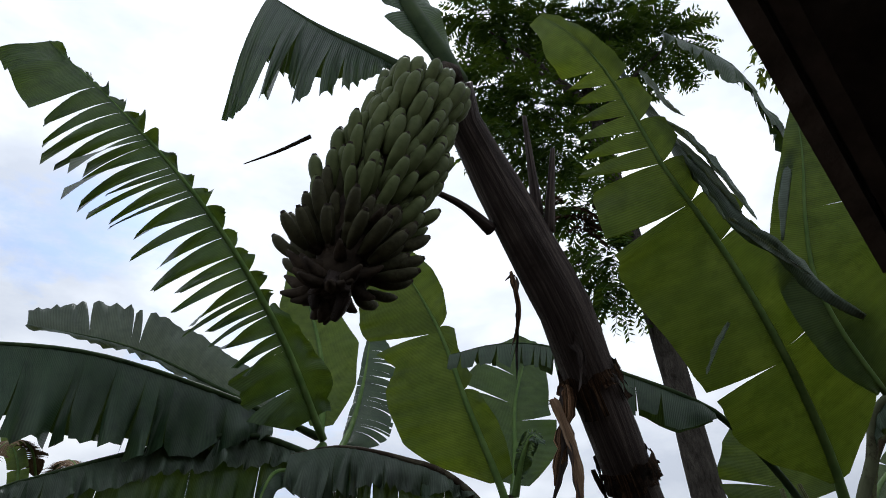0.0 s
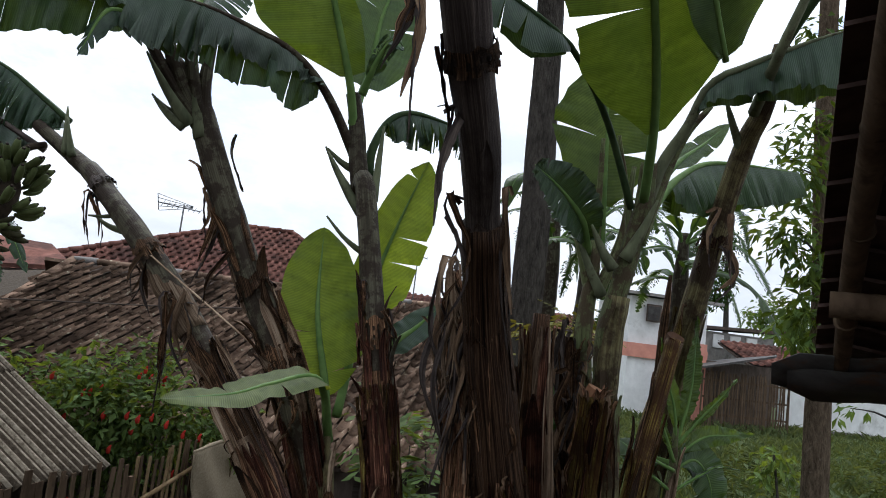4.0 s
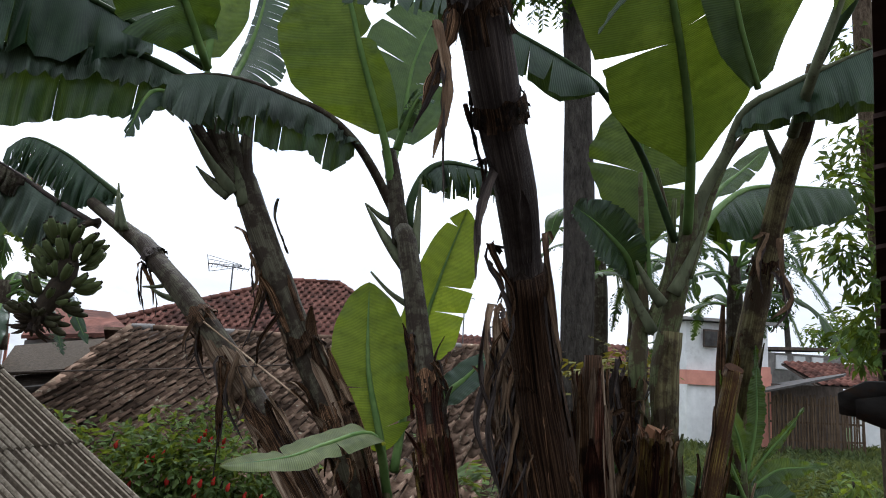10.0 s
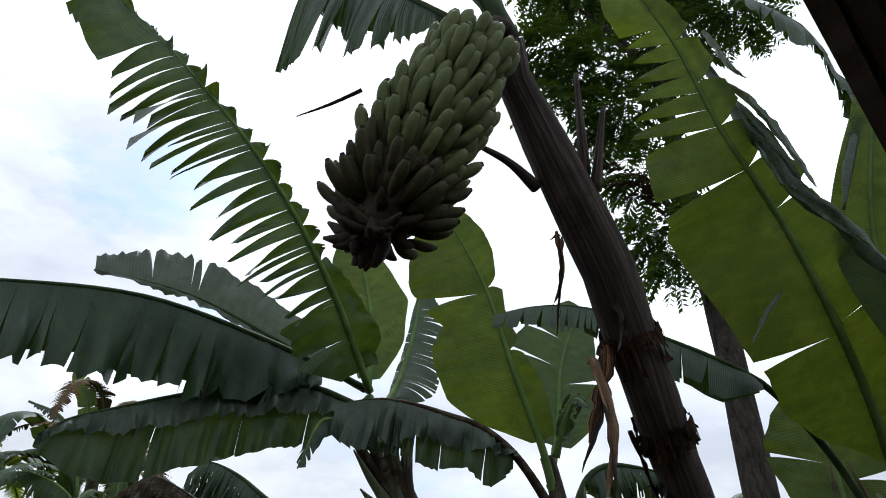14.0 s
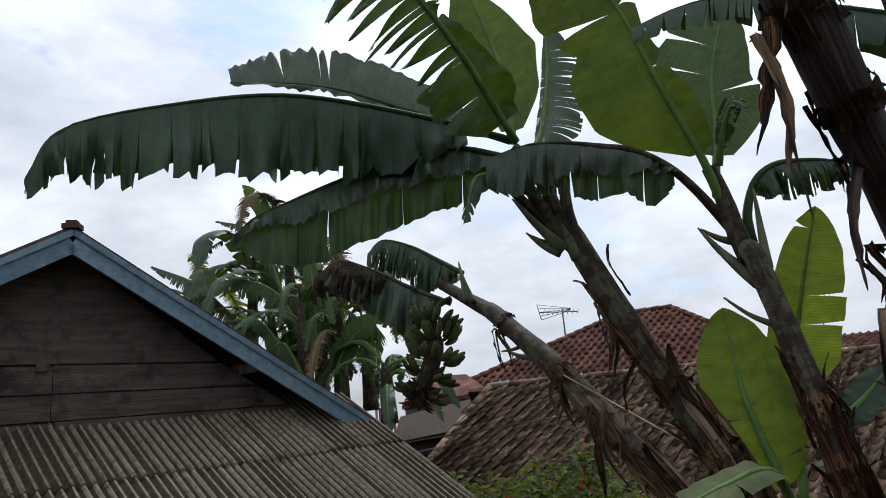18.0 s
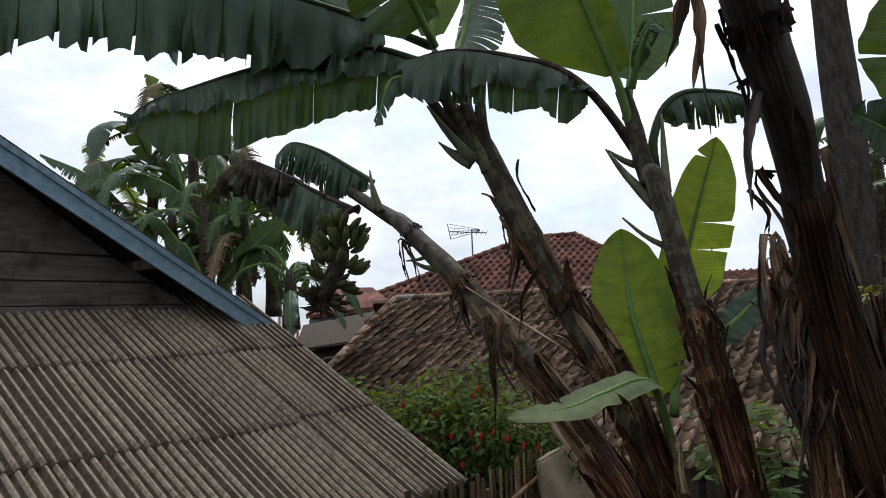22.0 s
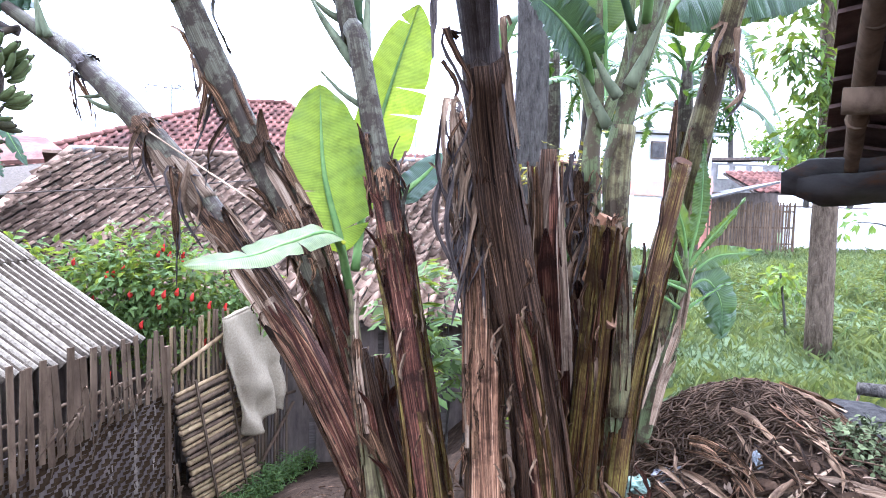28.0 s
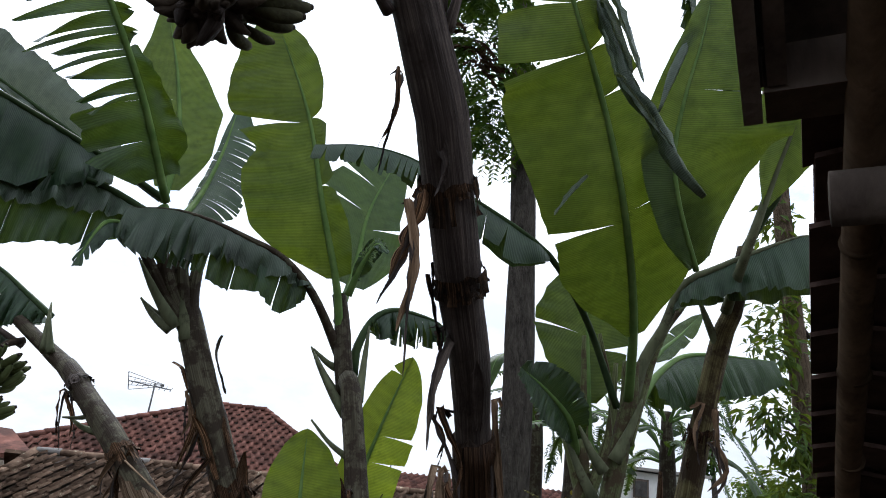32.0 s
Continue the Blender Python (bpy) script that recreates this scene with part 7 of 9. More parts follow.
cable = thing("cable", (-3.0, 8.6, 1.54), "thin black overhead cable crossing before the tiled roof", "cable")
tube("wire", [(-5.2, 8.6, 1.42), (-3.56, 8.6, 1.5), (-2.3, 8.6, 1.6), (-1.0, 8.6, 1.7), (0.4, 8.6, 1.84)], [0.008, 0.008], WOOD_DARK, cable, 24, 6)

# ---------------------------------------------------------------- houses at the far side of the field
white = thing("house", (11.07, 18, 0.07), "two-storey white house with a salmon band and a small window", "house")
w0, w1 = V((10.13, 18.5, -0.04)), V((12.65, 18.5, 0.09))
for nm, lo, hi, mt, o in (("wall", 0.0, 1.75, WHITE, 0.0), ("band", 1.75, 2.15, SALMON, 0.1), ("upper_wall", 2.15, 3.5, WHITE, -0.05)):
    box(nm, ((w0.x + w1.x) / 2, 19.5 - o, (lo + hi) / 2), (w1.x - w0.x, 2.0, hi - lo), mt, white)
slab("roof", [(w0.x - 0.3, 18.2, 3.6), (w1.x + 0.3, 18.2, 3.6), (w1.x + 0.3, 21, 3.75), (w0.x - 0.3, 21, 3.75)], 0.08, CEMENT, white)
win = box("window", (10.82, 18.42, 3.05), (0.45, 0.06, 0.5), WOOD_DARK, white)
box("pane", V((10.79, 18.37, 3.04)), (0.36, 0.03, 0.4), ZINC, win)
box("pillar", V((11.83, 17.6, 1.02)), (0.28, 0.3, 2.6), SALMON, white, label="salmon pillar")

grey = thing("house", (15.84, 21, -0.06), "grey concrete building with a flat roof", "house")
g0, g1 = V((14.27, 21, 2.96)), V((16.94, 21, 3.17))
box("wall", ((g0.x + g1.x) / 2, 22.0, 1.4), (g1.x - g0.x, 2.0, 3.0), CEMENT, grey)
slab("roof", [(g0.x - 0.3, 20.7, 3.05), (g1.x + 0.5, 20.7, 3.2), (g1.x + 0.5, 23.3, 3.2), (g0.x - 0.3, 23.3, 3.05)], 0.1, WOOD_DARK, grey)
for k in range(3):
    box("window", V(g0.x + 0.5 + 0.65 * k, 20.97, 2.6), (0.4, 0.05, 0.45), WHITE, grey)
gr = slab("roof_lower", [(g0.x + 0.1, 20.4, 2.55), (g1.x + 0.3, 20.4, 2.6), (g1.x + 0.5, 18.6, 1.95), (g0.x, 18.6, 1.9)], 0.06, WOOD_DARK, grey, "red tile roof")
tiled(gr, V(g0.x + 0.05, 20.4, 2.58), (1, 0, 0.015), (0, -1.8, -0.65), 8, lambda v: (0, g1.x - g0.x + 0.2), 0.22, 0.24, TILE_RED, 46, label="red clay tiles")

hut = thing("shed", (12.76, 16.8, 0.23), "shed fenced with bamboo lattice under a dark sheet roof", "shed")
h0, h1 = V((11.46, 16.8, 0.21)), V((14.2, 16.8, 0.26))
for k in range(34):
    p = h0.lerp(h1, k / 33)
    q = V(p.x + rng.uniform(-0.02, 0.02), p.y, 0.15)
    beam("slat", q, q + V(rng.uniform(-0.03, 0.03), 0, 1.5 + rng.uniform(-0.08, 0.05)), 0.045, 0.012, BAMBOO_GREY, hut, up=(0, 1, 0))
for z in (0.5, 0.95, 1.4):
    beam("rail", V(h0.x, 16.82, z), V(h1.x, 16.82, z), 0.02, 0.05, BAMBOO_GREY, hut)
box("back_wall", ((h0.x + h1.x) / 2, 17.6, 0.95), (h1.x - h0.x, 0.1, 1.9), WOOD_DARK, hut)
slab("roof", [V((11.01, 16.3, 1.71)), V((13.21, 16.3, 2.21)), V((14.92, 18.3, 2.31)), V((12.44, 18.3, 1.87))], 0.05, ZINC, hut, "dark sheet roof")

boundary = thing("boundary_wall", (16.64, 18, 0.02), "long white plastered boundary wall with a dirty foot", "wall")
box("wall", (20.0, 18.4, 0.75), (9.6, 0.2, 1.5), WHITE, boundary)
box("base", (20.0, 18.27, 0.1), (9.6, 0.1, 0.3), CEMENT, boundary)

# ---------------------------------------------------------------- the near house: roof edge with tiles, bamboo rafter and purlins
near = thing("house", (3.2, 0.4, 0), "dark near house with old tiles on bamboo rafters", "house")
va = V(0.74, 0.98, 2.67)
vd = V(0.616, 0.7096, -0.3422).normalized()
vs = V(vd.y, -vd.x, 0).normalized()
vn = vs.cross(vd).normalized()
if vn.z < 0:
    vn = -vn


def on_verge(s, a, n=0.0):
    return va + vd * s + vs * a + vn * n


beam("bargeboard", on_verge(-1.8, 0.02, 0.05), on_verge(0.0, 0.02, 0.05), 0.03, 0.19, WOOD_DARK, near, "dark weathered board", up=vn)
beam("bargeboard_strip", on_verge(-1.8, 0.06, 0.01), on_verge(-0.06, 0.06, 0.01), 0.03, 0.07, WOOD_DARK, near, up=vn)
slab("sheathing", [on_verge(-1.9, 0.015, 0.1), on_verge(0.02, 0.015, 0.1), on_verge(0.02, 3.5, 0.1), on_verge(-1.9, 3.5, 0.1)], 0.02, WOOD_DARK, near)
beam("cross_beam", on_verge(-0.02, 0.04, 0.03), on_verge(-0.02, 3.4, 0.03), 0.1, 0.09, WOOD_DARK, near)
# added cover over the tiles, keeps sky light out of their gaps
slab("roof_deck", [on_verge(-1.9, 0.12, 0.15), on_verge(2.5, 0.12, 0.15), on_verge(2.5, 3.6, 0.15), on_verge(-1.9, 3.6, 0.15)], 0.03, TILE_DARK, near)
trng = random.Random(31)
for r in range(13):
    for c in range(14):
        s, a = 0.0 + r * 0.195, 0.105 + c * 0.235
        if c == 0:
            a += trng.uniform(-0.008, 0.012)
        t = trng.uniform(-0.012, 0.012)
        c0 = [on_verge(s - 0.03, a, 0.035), on_verge(s - 0.03, a + 0.235, 0.035), on_verge(s + 0.215 + t, a + 0.235 + t, 0.075), on_verge(s + 0.215 - t, a, 0.075)]
        bend = [p + vn * 0.022 for p in c0]
        vv = [c0[0], c0[0].lerp(c0[1], 0.45) + vn * 0.022, c0[1], c0[3], c0[3].lerp(c0[2], 0.45) + vn * 0.022, c0[2]]
        vv += [p + vn * 0.014 for p in vv]
        link("tile", vv, [(0, 1, 4, 3), (1, 2, 5, 4), (7, 6, 9, 10), (8, 7, 10, 11), (3, 4, 10, 9), (4, 5, 11, 10), (0, 3, 9, 6), (0, 6, 7, 1), (1, 7, 8, 2), (2, 8, 11, 5)], TILE_DARK, near)
tube("rafter", [on_verge(-1.6, 0.2, -0.02), on_verge(0.0, 0.19, -0.02), on_verge(0.9, 0.185, -0.025), on_verge(1.6, 0.185, -0.02), on_verge(2.45, 0.2, -0.02)], [0.034, 0.033, 0.032, 0.033, 0.03], BAMBOO_GREY, near, 22, 12, 0.06, "grey bamboo rafter")
for s in (0.35, 0.82, 1.28, 1.9):
    tube("bamboo_node", [on_verge(s - 0.006, 0.188, -0.02), on_verge(s + 0.006, 0.188, -0.02)], [0.038, 0.038], BAMBOO_GREY, near, 1, 12)
for c in range(1, 6):
    tube("rafter", [on_verge(-1.6, 0.2 + 0.55 * c, -0.02), on_verge(2.4, 0.2 + 0.55 * c, -0.02)], [0.033, 0.032], BAMBOO_GREY, near, 6, 10, 0.06)
for s, r in ((0.15, 0.05), (1.62, 0.045)):
    tube("purlin", [on_verge(s, 0.13, -0.09), on_verge(s, 1.2, -0.09), on_verge(s, 3.4, -0.09)], [r, r, r * 1.05], WOOD_DARK if s < 1 else BAMBOO_GREY, near, 10, 12, 0.12, flat=0.9, seed=int(s * 9))
for k in range(2):
    a0 = -0.05 + 0.06 * k
    vv, ff = [], []
    for i in range(13):
        a = a0 + i * 0.1
        for j, s in enumerate((2.2 + 0.1 * k, 2.42 + 0.08 * k, 2.62 + 0.04 * k)):
            s = 2.45 + (s - 2.45) * (0.3 if i == 0 else 0.75 if i == 1 else 1.0) + 0.02 * noise.noise(V(i * 1.3, j, k))
            vv.append(on_verge(s, a, -0.03 - 0.02 * k + 0.012 * math.sin(i * 1.9 + k) + 0.015 * noise.noise(V(i, j, k * 3)) - (0.02 * j if i < 2 else 0.0)))
    for i in range(12):
        for j in range(2):
            b = i * 3 + j
            ff.append((b, b + 1, b + 4, b + 3))
    ob = link("zinc_sheet", vv, ff, ZINC, near, "bent old zinc sheet", True)
    md = ob.modifiers.new("thickness", "SOLIDIFY")
    md.thickness = 0.006
p0, p1 = on_verge(1.2, 1.9, -0.1), on_verge(-1.8, 1.9, -0.1)
slab("wall", [p0, p1, V(p1.x, p1.y, -0.1), V(p0.x, p0.y, -0.1)], 0.06, WEAVE, near, "dark woven bamboo wall")


# ---------------------------------------------------------------- foliage
def leaf_cloud(name, blobs, count, size, mat, parent, seed, droop=0.2, narrow=0.42, shell=0.5):
    """Many small folded leaves scattered through blobs (centre, radii)."""
    lrng = random.Random(seed)
    verts, faces = [], []
    weights = [b[1][0] * b[1][1] * b[1][2] for b in blobs]
    for _ in range(count):
        c, r = lrng.choices(blobs, weights)[0]
        d = V(lrng.gauss(0, 1), lrng.gauss(0, 1), lrng.gauss(0, 1)).normalized()
        k = (shell + (1 - shell) * lrng.random()) * (1 + 0.22 * noise.noise(V(d.x * 2.2, d.y * 2.2, d.z * 2.2 + seed)))
        p = V(c) + V(d.x * r[0], d.y * r[1], d.z * r[2]) * k
        t = (V(lrng.gauss(0, 1), lrng.gauss(0, 1), lrng.gauss(0, 0.5)) + d * 0.8 - V(0, 0, droop * 2)).normalized()
        n = (V(lrng.gauss(0, 0.6), lrng.gauss(0, 0.6), 1.0))
        s = t.cross(n).normalized()
        u = s.cross(t)
        ln = size * lrng.uniform(0.6, 1.3)
        w = ln * narrow * 0.5
        b = len(verts)
        verts += [p, p + t * ln * 0.45 + s * w + u * w * 0.35, p + t * ln - u * ln * 0.1, p + t * ln * 0.45 - s * w + u * w * 0.35, p + t * ln * 0.5]
        faces += [(b, b + 1, b + 4), (b + 1, b + 2, b + 4), (b + 2, b + 3, b + 4), (b + 3, b, b + 4)]
    ob = link(name, verts, faces, mat, parent)
    return tagged(ob, kind="stuff")


def fronds(name, spots, size, pairs, mat, parent, seed, spread=1.0, hang=0.5):
    """Feather leaves: a stalk with paired narrow leaflets, at each spot (place, outward direction)."""
    lrng = random.Random(seed)
    verts, faces = [], []
    for p, d in spots:
        p = V(p)
        d = V(d).normalized()
        ln = size * lrng.uniform(0.7, 1.25)
        side = d.cross(V(0, 0, 1)).normalized() if abs(d.z) < 0.95 else V(1, 0, 0)
        side = (side + V(0, 0, lrng.uniform(-0.5, 0.5))).normalized()
        q, t = p, d
        for k in range(pairs):
            u = k / pairs
            t = (t - V(0, 0, hang / pairs)).normalized()
            q2 = q + t * ln / pairs
            b = len(verts)
            verts += [q + side * 0.004, q - side * 0.004, q2 - side * 0.003, q2 + side * 0.003]
            faces.append((b, b + 1, b + 2, b + 3))
            for sg in (-1, 1):
                l2 = ln * 0.26 * math.sin(math.pi * (0.2 + 0.7 * u)) * lrng.uniform(0.8, 1.2)
                out = (side * sg + t * 0.55 - V(0, 0, 0.25 + lrng.uniform(-0.2, 0.3))).normalized()
                wv = out.cross(V(lrng.gauss(0, 0.4), lrng.gauss(0, 0.4), 1)).normalized() * l2 * 0.21
                b = len(verts)
                verts += [q2, q2 + out * l2 * 0.45 + wv, q2 + out * l2, q2 + out * l2 * 0.45 - wv]
                faces.append((b, b + 1, b + 2, b + 3))
            q = q2
    ob = link(name, verts, faces, mat, parent)
    return tagged(ob, kind="stuff")


# the flowering shrub behind the fence
shrub = thing("shrub", (-1.12, 7, 0.4), "leafy green shrub full of small drooping red flowers", "shrub")
sh_blobs = [((-2.42, 7.7, 1.02), (0.4, 0.35, 0.24)), ((-1.85, 7.4, 0.86), (0.45, 0.45, 0.3)), ((-1.3, 7.3, 0.98), (0.5, 0.45, 0.34)), ((-1.2, 7, 0.75), (0.6, 0.5, 0.44)), ((-0.69, 6.9, 0.78), (0.5, 0.45, 0.46)), ((-0.28, 6.9, 0.68), (0.45, 0.4, 0.4)),
            ((-0.86, 7.3, 1.22), (0.3, 0.3, 0.24)), ((-0.08, 7, 0.62), (0.38, 0.4, 0.32)), ((-0.93, 7, 0.38), (0.7, 0.4, 0.46))]
leaf_cloud("foliage", sh_blobs, 3600, 0.095, BUSH, shrub, 61, 0.25, 0.5, 0.45)
leaf_cloud("foliage_shade", [(c, tuple(x * 0.75 for x in r)) for c, r in sh_blobs], 1500, 0.09, BUSH, shrub, 62, 0.3, 0.5, 0.2)
frng = random.Random(8)
for i in range(30):
    c, r = frng.choice(sh_blobs[2:9])
    p = V(c) + V(frng.uniform(-0.7, 0.7) * r[0], -r[1] * frng.uniform(0.75, 1.0), frng.uniform(-0.9, 0.2) * r[2])
    tube("flower", [p, p - V(0.01, 0, 0.02), p - V(0.016, 0, 0.045), p - V(0.012, 0, 0.07)], [0.005, 0.014, 0.02, 0.012], PETAL, shrub, 5, 7, 0.25, seed=i)
for i in range(7):
    c, r = sh_blobs[i % len(sh_blobs)]
    tube("branch", [(V(c).x * 0.8 - 0.1, V(c).y + 0.1, ground_z(V(c).x, V(c).y)), V(c) - V(0, 0, 0.3), V(c) + V(0.1, 0, 0.2)], [0.022, 0.014, 0.006], BARK, shrub, 6, 6)

# the tall tree behind the clump
tall = thing("tree", (2.65, 7.0, -0.3), "tall tree with ridged grey bark and feathery leaves", "tree")
tube("trunk", [(2.66, 7, -0.4), (2.66, 7, 2.3), (2.6, 7, 5.0), (2.45, 7, 7.0), (2.3, 7, 9.5)], [0.21, 0.17, 0.15, 0.12, 0.07], BARK, tall, 26, 16, 0.14, "grey ridged bark")
spots = []
crng = random.Random(12)
for c, n, r in (((1.21, 7, 10.67), 26, 0.55), ((2.05, 7.2, 11.02), 30, 0.6), ((2.88, 7, 10.88), 30, 0.55), ((3.45, 6.8, 10.1), 22, 0.5), ((0.92, 6.8, 9.25), 20, 0.4), ((1.51, 6.8, 8.9), 24, 0.5), ((2.49, 7, 9.52), 22, 0.5), ((1.76, 6.7, 7.99), 16, 0.35),
                ((1.88, 6.6, 7.01), 12, 0.3), ((1.96, 6.6, 6.29), 12, 0.3), ((2.09, 6.6, 5.92), 7, 0.25), ((0.99, 6.7, 8.31), 10, 0.3), ((0.81, 7, 11.09), 14, 0.35), ((2.58, 7.2, 13.62), 30, 0.9)):
    for _ in range(int(n * 5.6)):
        d = V(crng.gauss(0, 1), crng.gauss(0, 1), crng.gauss(0, 0.6)).normalized()
        spots.append((V(c) + d * r * crng.random(), d - V(0, 0, 0.35)))
fronds("crown", spots, 0.46, 8, TREE_LEAF, tall, 13)
for q in ((1.17, 7, 10.17), (2.84, 7, 10.61), (3.43, 6.8, 9.97), (1.97, 6.6, 6.76), (1.5, 6.8, 8.8), (0.8, 7, 10.95)):
    z0 = min(V(q).z - 0.8, 8.8)
    tube("branch", [(2.55, 7, z0), (V(2.5, 7, z0)).lerp(V(q), 0.5) + V(0, 0, 0.15), q], [0.06, 0.035, 0.012], BARK, tall, 8, 8, 0.1)
fronds("reddish_fronds", [(V((1.68, 6.5, 6.86)) + V(crng.uniform(-0.15, 0.15), 0, crng.uniform(-0.35, 0.2)), V(crng.uniform(-1, 1), crng.uniform(-1, 0), -0.2)) for _ in range(12)], 0.45, 9, LITTER, tall, 14)


# slender trees at the field's edge
def slender(x, y, top, r, blobs, n, size, seed, mat, label):
    t = thing("tree", (x, y, ground_z(x, y)), label, "tree", "trees by the field")
    tube("trunk", [(x, y, ground_z(x, y) - 0.1), (x - 0.03, y, 1.2), (x - 0.05, y, 2.6), (x - 0.16, y, 4.6), (x - 0.28, y, top)], [r, r * 0.85, r * 0.75, r * 0.7, r * 0.5], BARK_TAN, t, 18, 14, 0.12, seed=seed)
    leaf_cloud("crown", blobs, n, size, mat, t, seed, 0.45, 0.36, 0.15)
    for i, (c, rr) in enumerate(blobs[:6]):
        a = V(x + 0.05, y, min(top - 0.3, V(c).z - 0.3))
        tube("branch", [a, a.lerp(V(c), 0.6) + V(0, 0, 0.08), c], [0.03, 0.016, 0.006], BARK, t, 6, 6)


slender(5.87, 6.5, 9.0, 0.14, [((5.29, 6.4, 3.22), (0.4, 0.4, 0.5)), ((5.37, 6.4, 3.96), (0.35, 0.35, 0.5)), ((5.5, 6.5, 2.41), (0.35, 0.35, 0.45)), ((5.48, 6.4, 4.48), (0.35, 0.3, 0.35)), ((5.57, 6.3, 2.95), (0.3, 0.3, 0.6)), ((5.64, 6.6, 5.61), (0.3, 0.3, 0.35)),
                                ((5.1, 6.8, 9.8), (0.4, 0.4, 0.7)), ((5.36, 6.8, 10.93), (0.5, 0.4, 0.5)), ((5.27, 6.2, 2.43), (0.35, 0.3, 0.4))], 1500, 0.16, 71, TREE_LEAF_PALE, "slender tree with grey bark and drooping pale leaves")
slender(9.4, 8.6, 6.0, 0.16, [((7.66, 8.5, 4.67), (0.8, 0.5, 0.9)), ((7.69, 8, 1.45), (0.4, 0.3, 0.2))], 500, 0.16, 72, TREE_LEAF_PALE, "tree with grey bark beside the white wall")

far_tree = thing("tree", (24.35, 34, 3.06), "tall far tree with thin hazy foliage", "tree", "far trees")
ft = V((24.35, 34, 3.06))
tube("trunk", [(ft.x, ft.y, 0), (ft.x, ft.y, 4), V((24.04, 34, 8.23))], [0.2, 0.16, 0.06], BARK, far_tree, 8, 8)
leaf_cloud("crown", [((24.01, 34, 6.7), (1.0, 0.8, 1.4)), ((24.18, 34, 8.55), (0.7, 0.6, 1.1)), ((23.61, 34, 5.45), (1.0, 0.7, 0.7)), ((23.05, 34, 6), (0.6, 0.6, 0.6))], 1500, 0.28, TREE_LEAF, far_tree, 73, 0.4, 0.4, 0.1)
for i, (c, r, n) in enumerate((((20.9, 26, 4.23), (1.2, 1, 0.8), 900), ((20.74, 24, 3.6), (1.6, 1, 0.9), 900), ((18.84, 30, 4.03), (1.0, 1, 0.5), 500), ((20.93, 22, 3.39), (1.8, 1, 1.2), 800))):
    ftree = thing("tree", (V(c).x, V(c).y, 0), "rounded far tree beyond the field", "tree", "far trees")
    tube("trunk", [(V(c).x, V(c).y, 0), c], [0.15, 0.08], BARK, ftree, 4, 8)
    leaf_cloud("crown", [(c, r), (V(c) + V(0.4, 0, -0.5), r), (V(c) + V(-0.7, 0.2, -0.3), tuple(x * 0.7 for x in r))], n, 0.26, TREE_LEAF_PALE, ftree, 80 + i, 0.3, 0.5, 0.3)


# banana plants farther off
def far_banana(at, height, leaves, length, seed, mats, lean=0.0, label="distant banana plant with torn hanging leaves"):
    brng = random.Random(seed)
    at = V(at)
    pl = thing("banana_plant", at, label, "banana plant", "distant banana plants")
    top = at + V(lean, 0, height)
    tube("stem", [at, at.lerp(top, 0.5) + V(0, 0, 0), top], [0.12, 0.1, 0.06], STEM, pl, 8, 10, 0.1)
    for k in range(leaves):
        a = math.tau * k / leaves + brng.uniform(-0.4, 0.4)
        d = V(math.cos(a), math.sin(a), 0)
        up = brng.uniform(-0.5, 0.6)
        ln = length * brng.uniform(0.75, 1.15)
        b = top - V(0, 0, brng.uniform(0, 0.55) * height)
        pts = [b, b + d * ln * 0.3 + V(0, 0, ln * (0.22 + up * 0.35)), b + d * ln * 0.7 + V(0, 0, ln * (0.1 + up * 0.5)), b + d * ln * (0.95 - 0.2 * up) + V(0, 0, ln * (-0.35 + up * 0.7))]
        banana_leaf(pl, pts, 0.15, length * 0.125, length * 0.125, V(0, -0.3, 1) + d * -0.3, brng.choice(mats), 5, 0.35, seed * 40 + k, torn=[(0.15, 0.97)] if brng.random() < 0.75 else None, sag=0.12, gap=0.05, ragged=0.3, rib=0.008, petiole=0.02)
    return pl


for at, h, n, ln, sd, mats, lean in (((-5.44, 10, 2.55), 2.3, 14, 1.9, 201, [LEAF_DARK, LEAF, LEAF_DRY], -0.1), ((-6.77, 10.8, 2.53), 2.2, 13, 2.0, 202, [LEAF, LEAF_DARK], 0.1), ((-4.52, 9.6, 2.09), 1.5, 14, 1.4, 203, [LEAF, LEAF_DARK, LEAF_DRY], 0.0),
                                     ((-3.57, 9, 1.76), 0.8, 11, 1.0, 204, [LEAF, LEAF_DARK], 0.0), ((-7.56, 10.5, 2.84), 1.7, 11, 1.9, 205, [LEAF_PALE, LEAF], 0.0), ((-5.83, 11.5, 2.38), 1.9, 14, 1.8, 208, [LEAF, LEAF_PALE], 0.2),
                                     ((-5.75, 9.8, 2.33), 1.2, 12, 1.5, 209, [LEAF, LEAF_DRY, LEAF_PALE], 0.0), ((-4.47, 10.5, 1.96), 1.5, 11, 1.2, 210, [LEAF_PALE, LEAF], 0.0)):
    far_banana(at, h, int(n * 0.75), ln, sd, mats, lean)
far_big = far_banana((-4.88, 9.2, 2.32), 1.5, 9, 1.3, 211, [LEAF_DARK, LEAF])
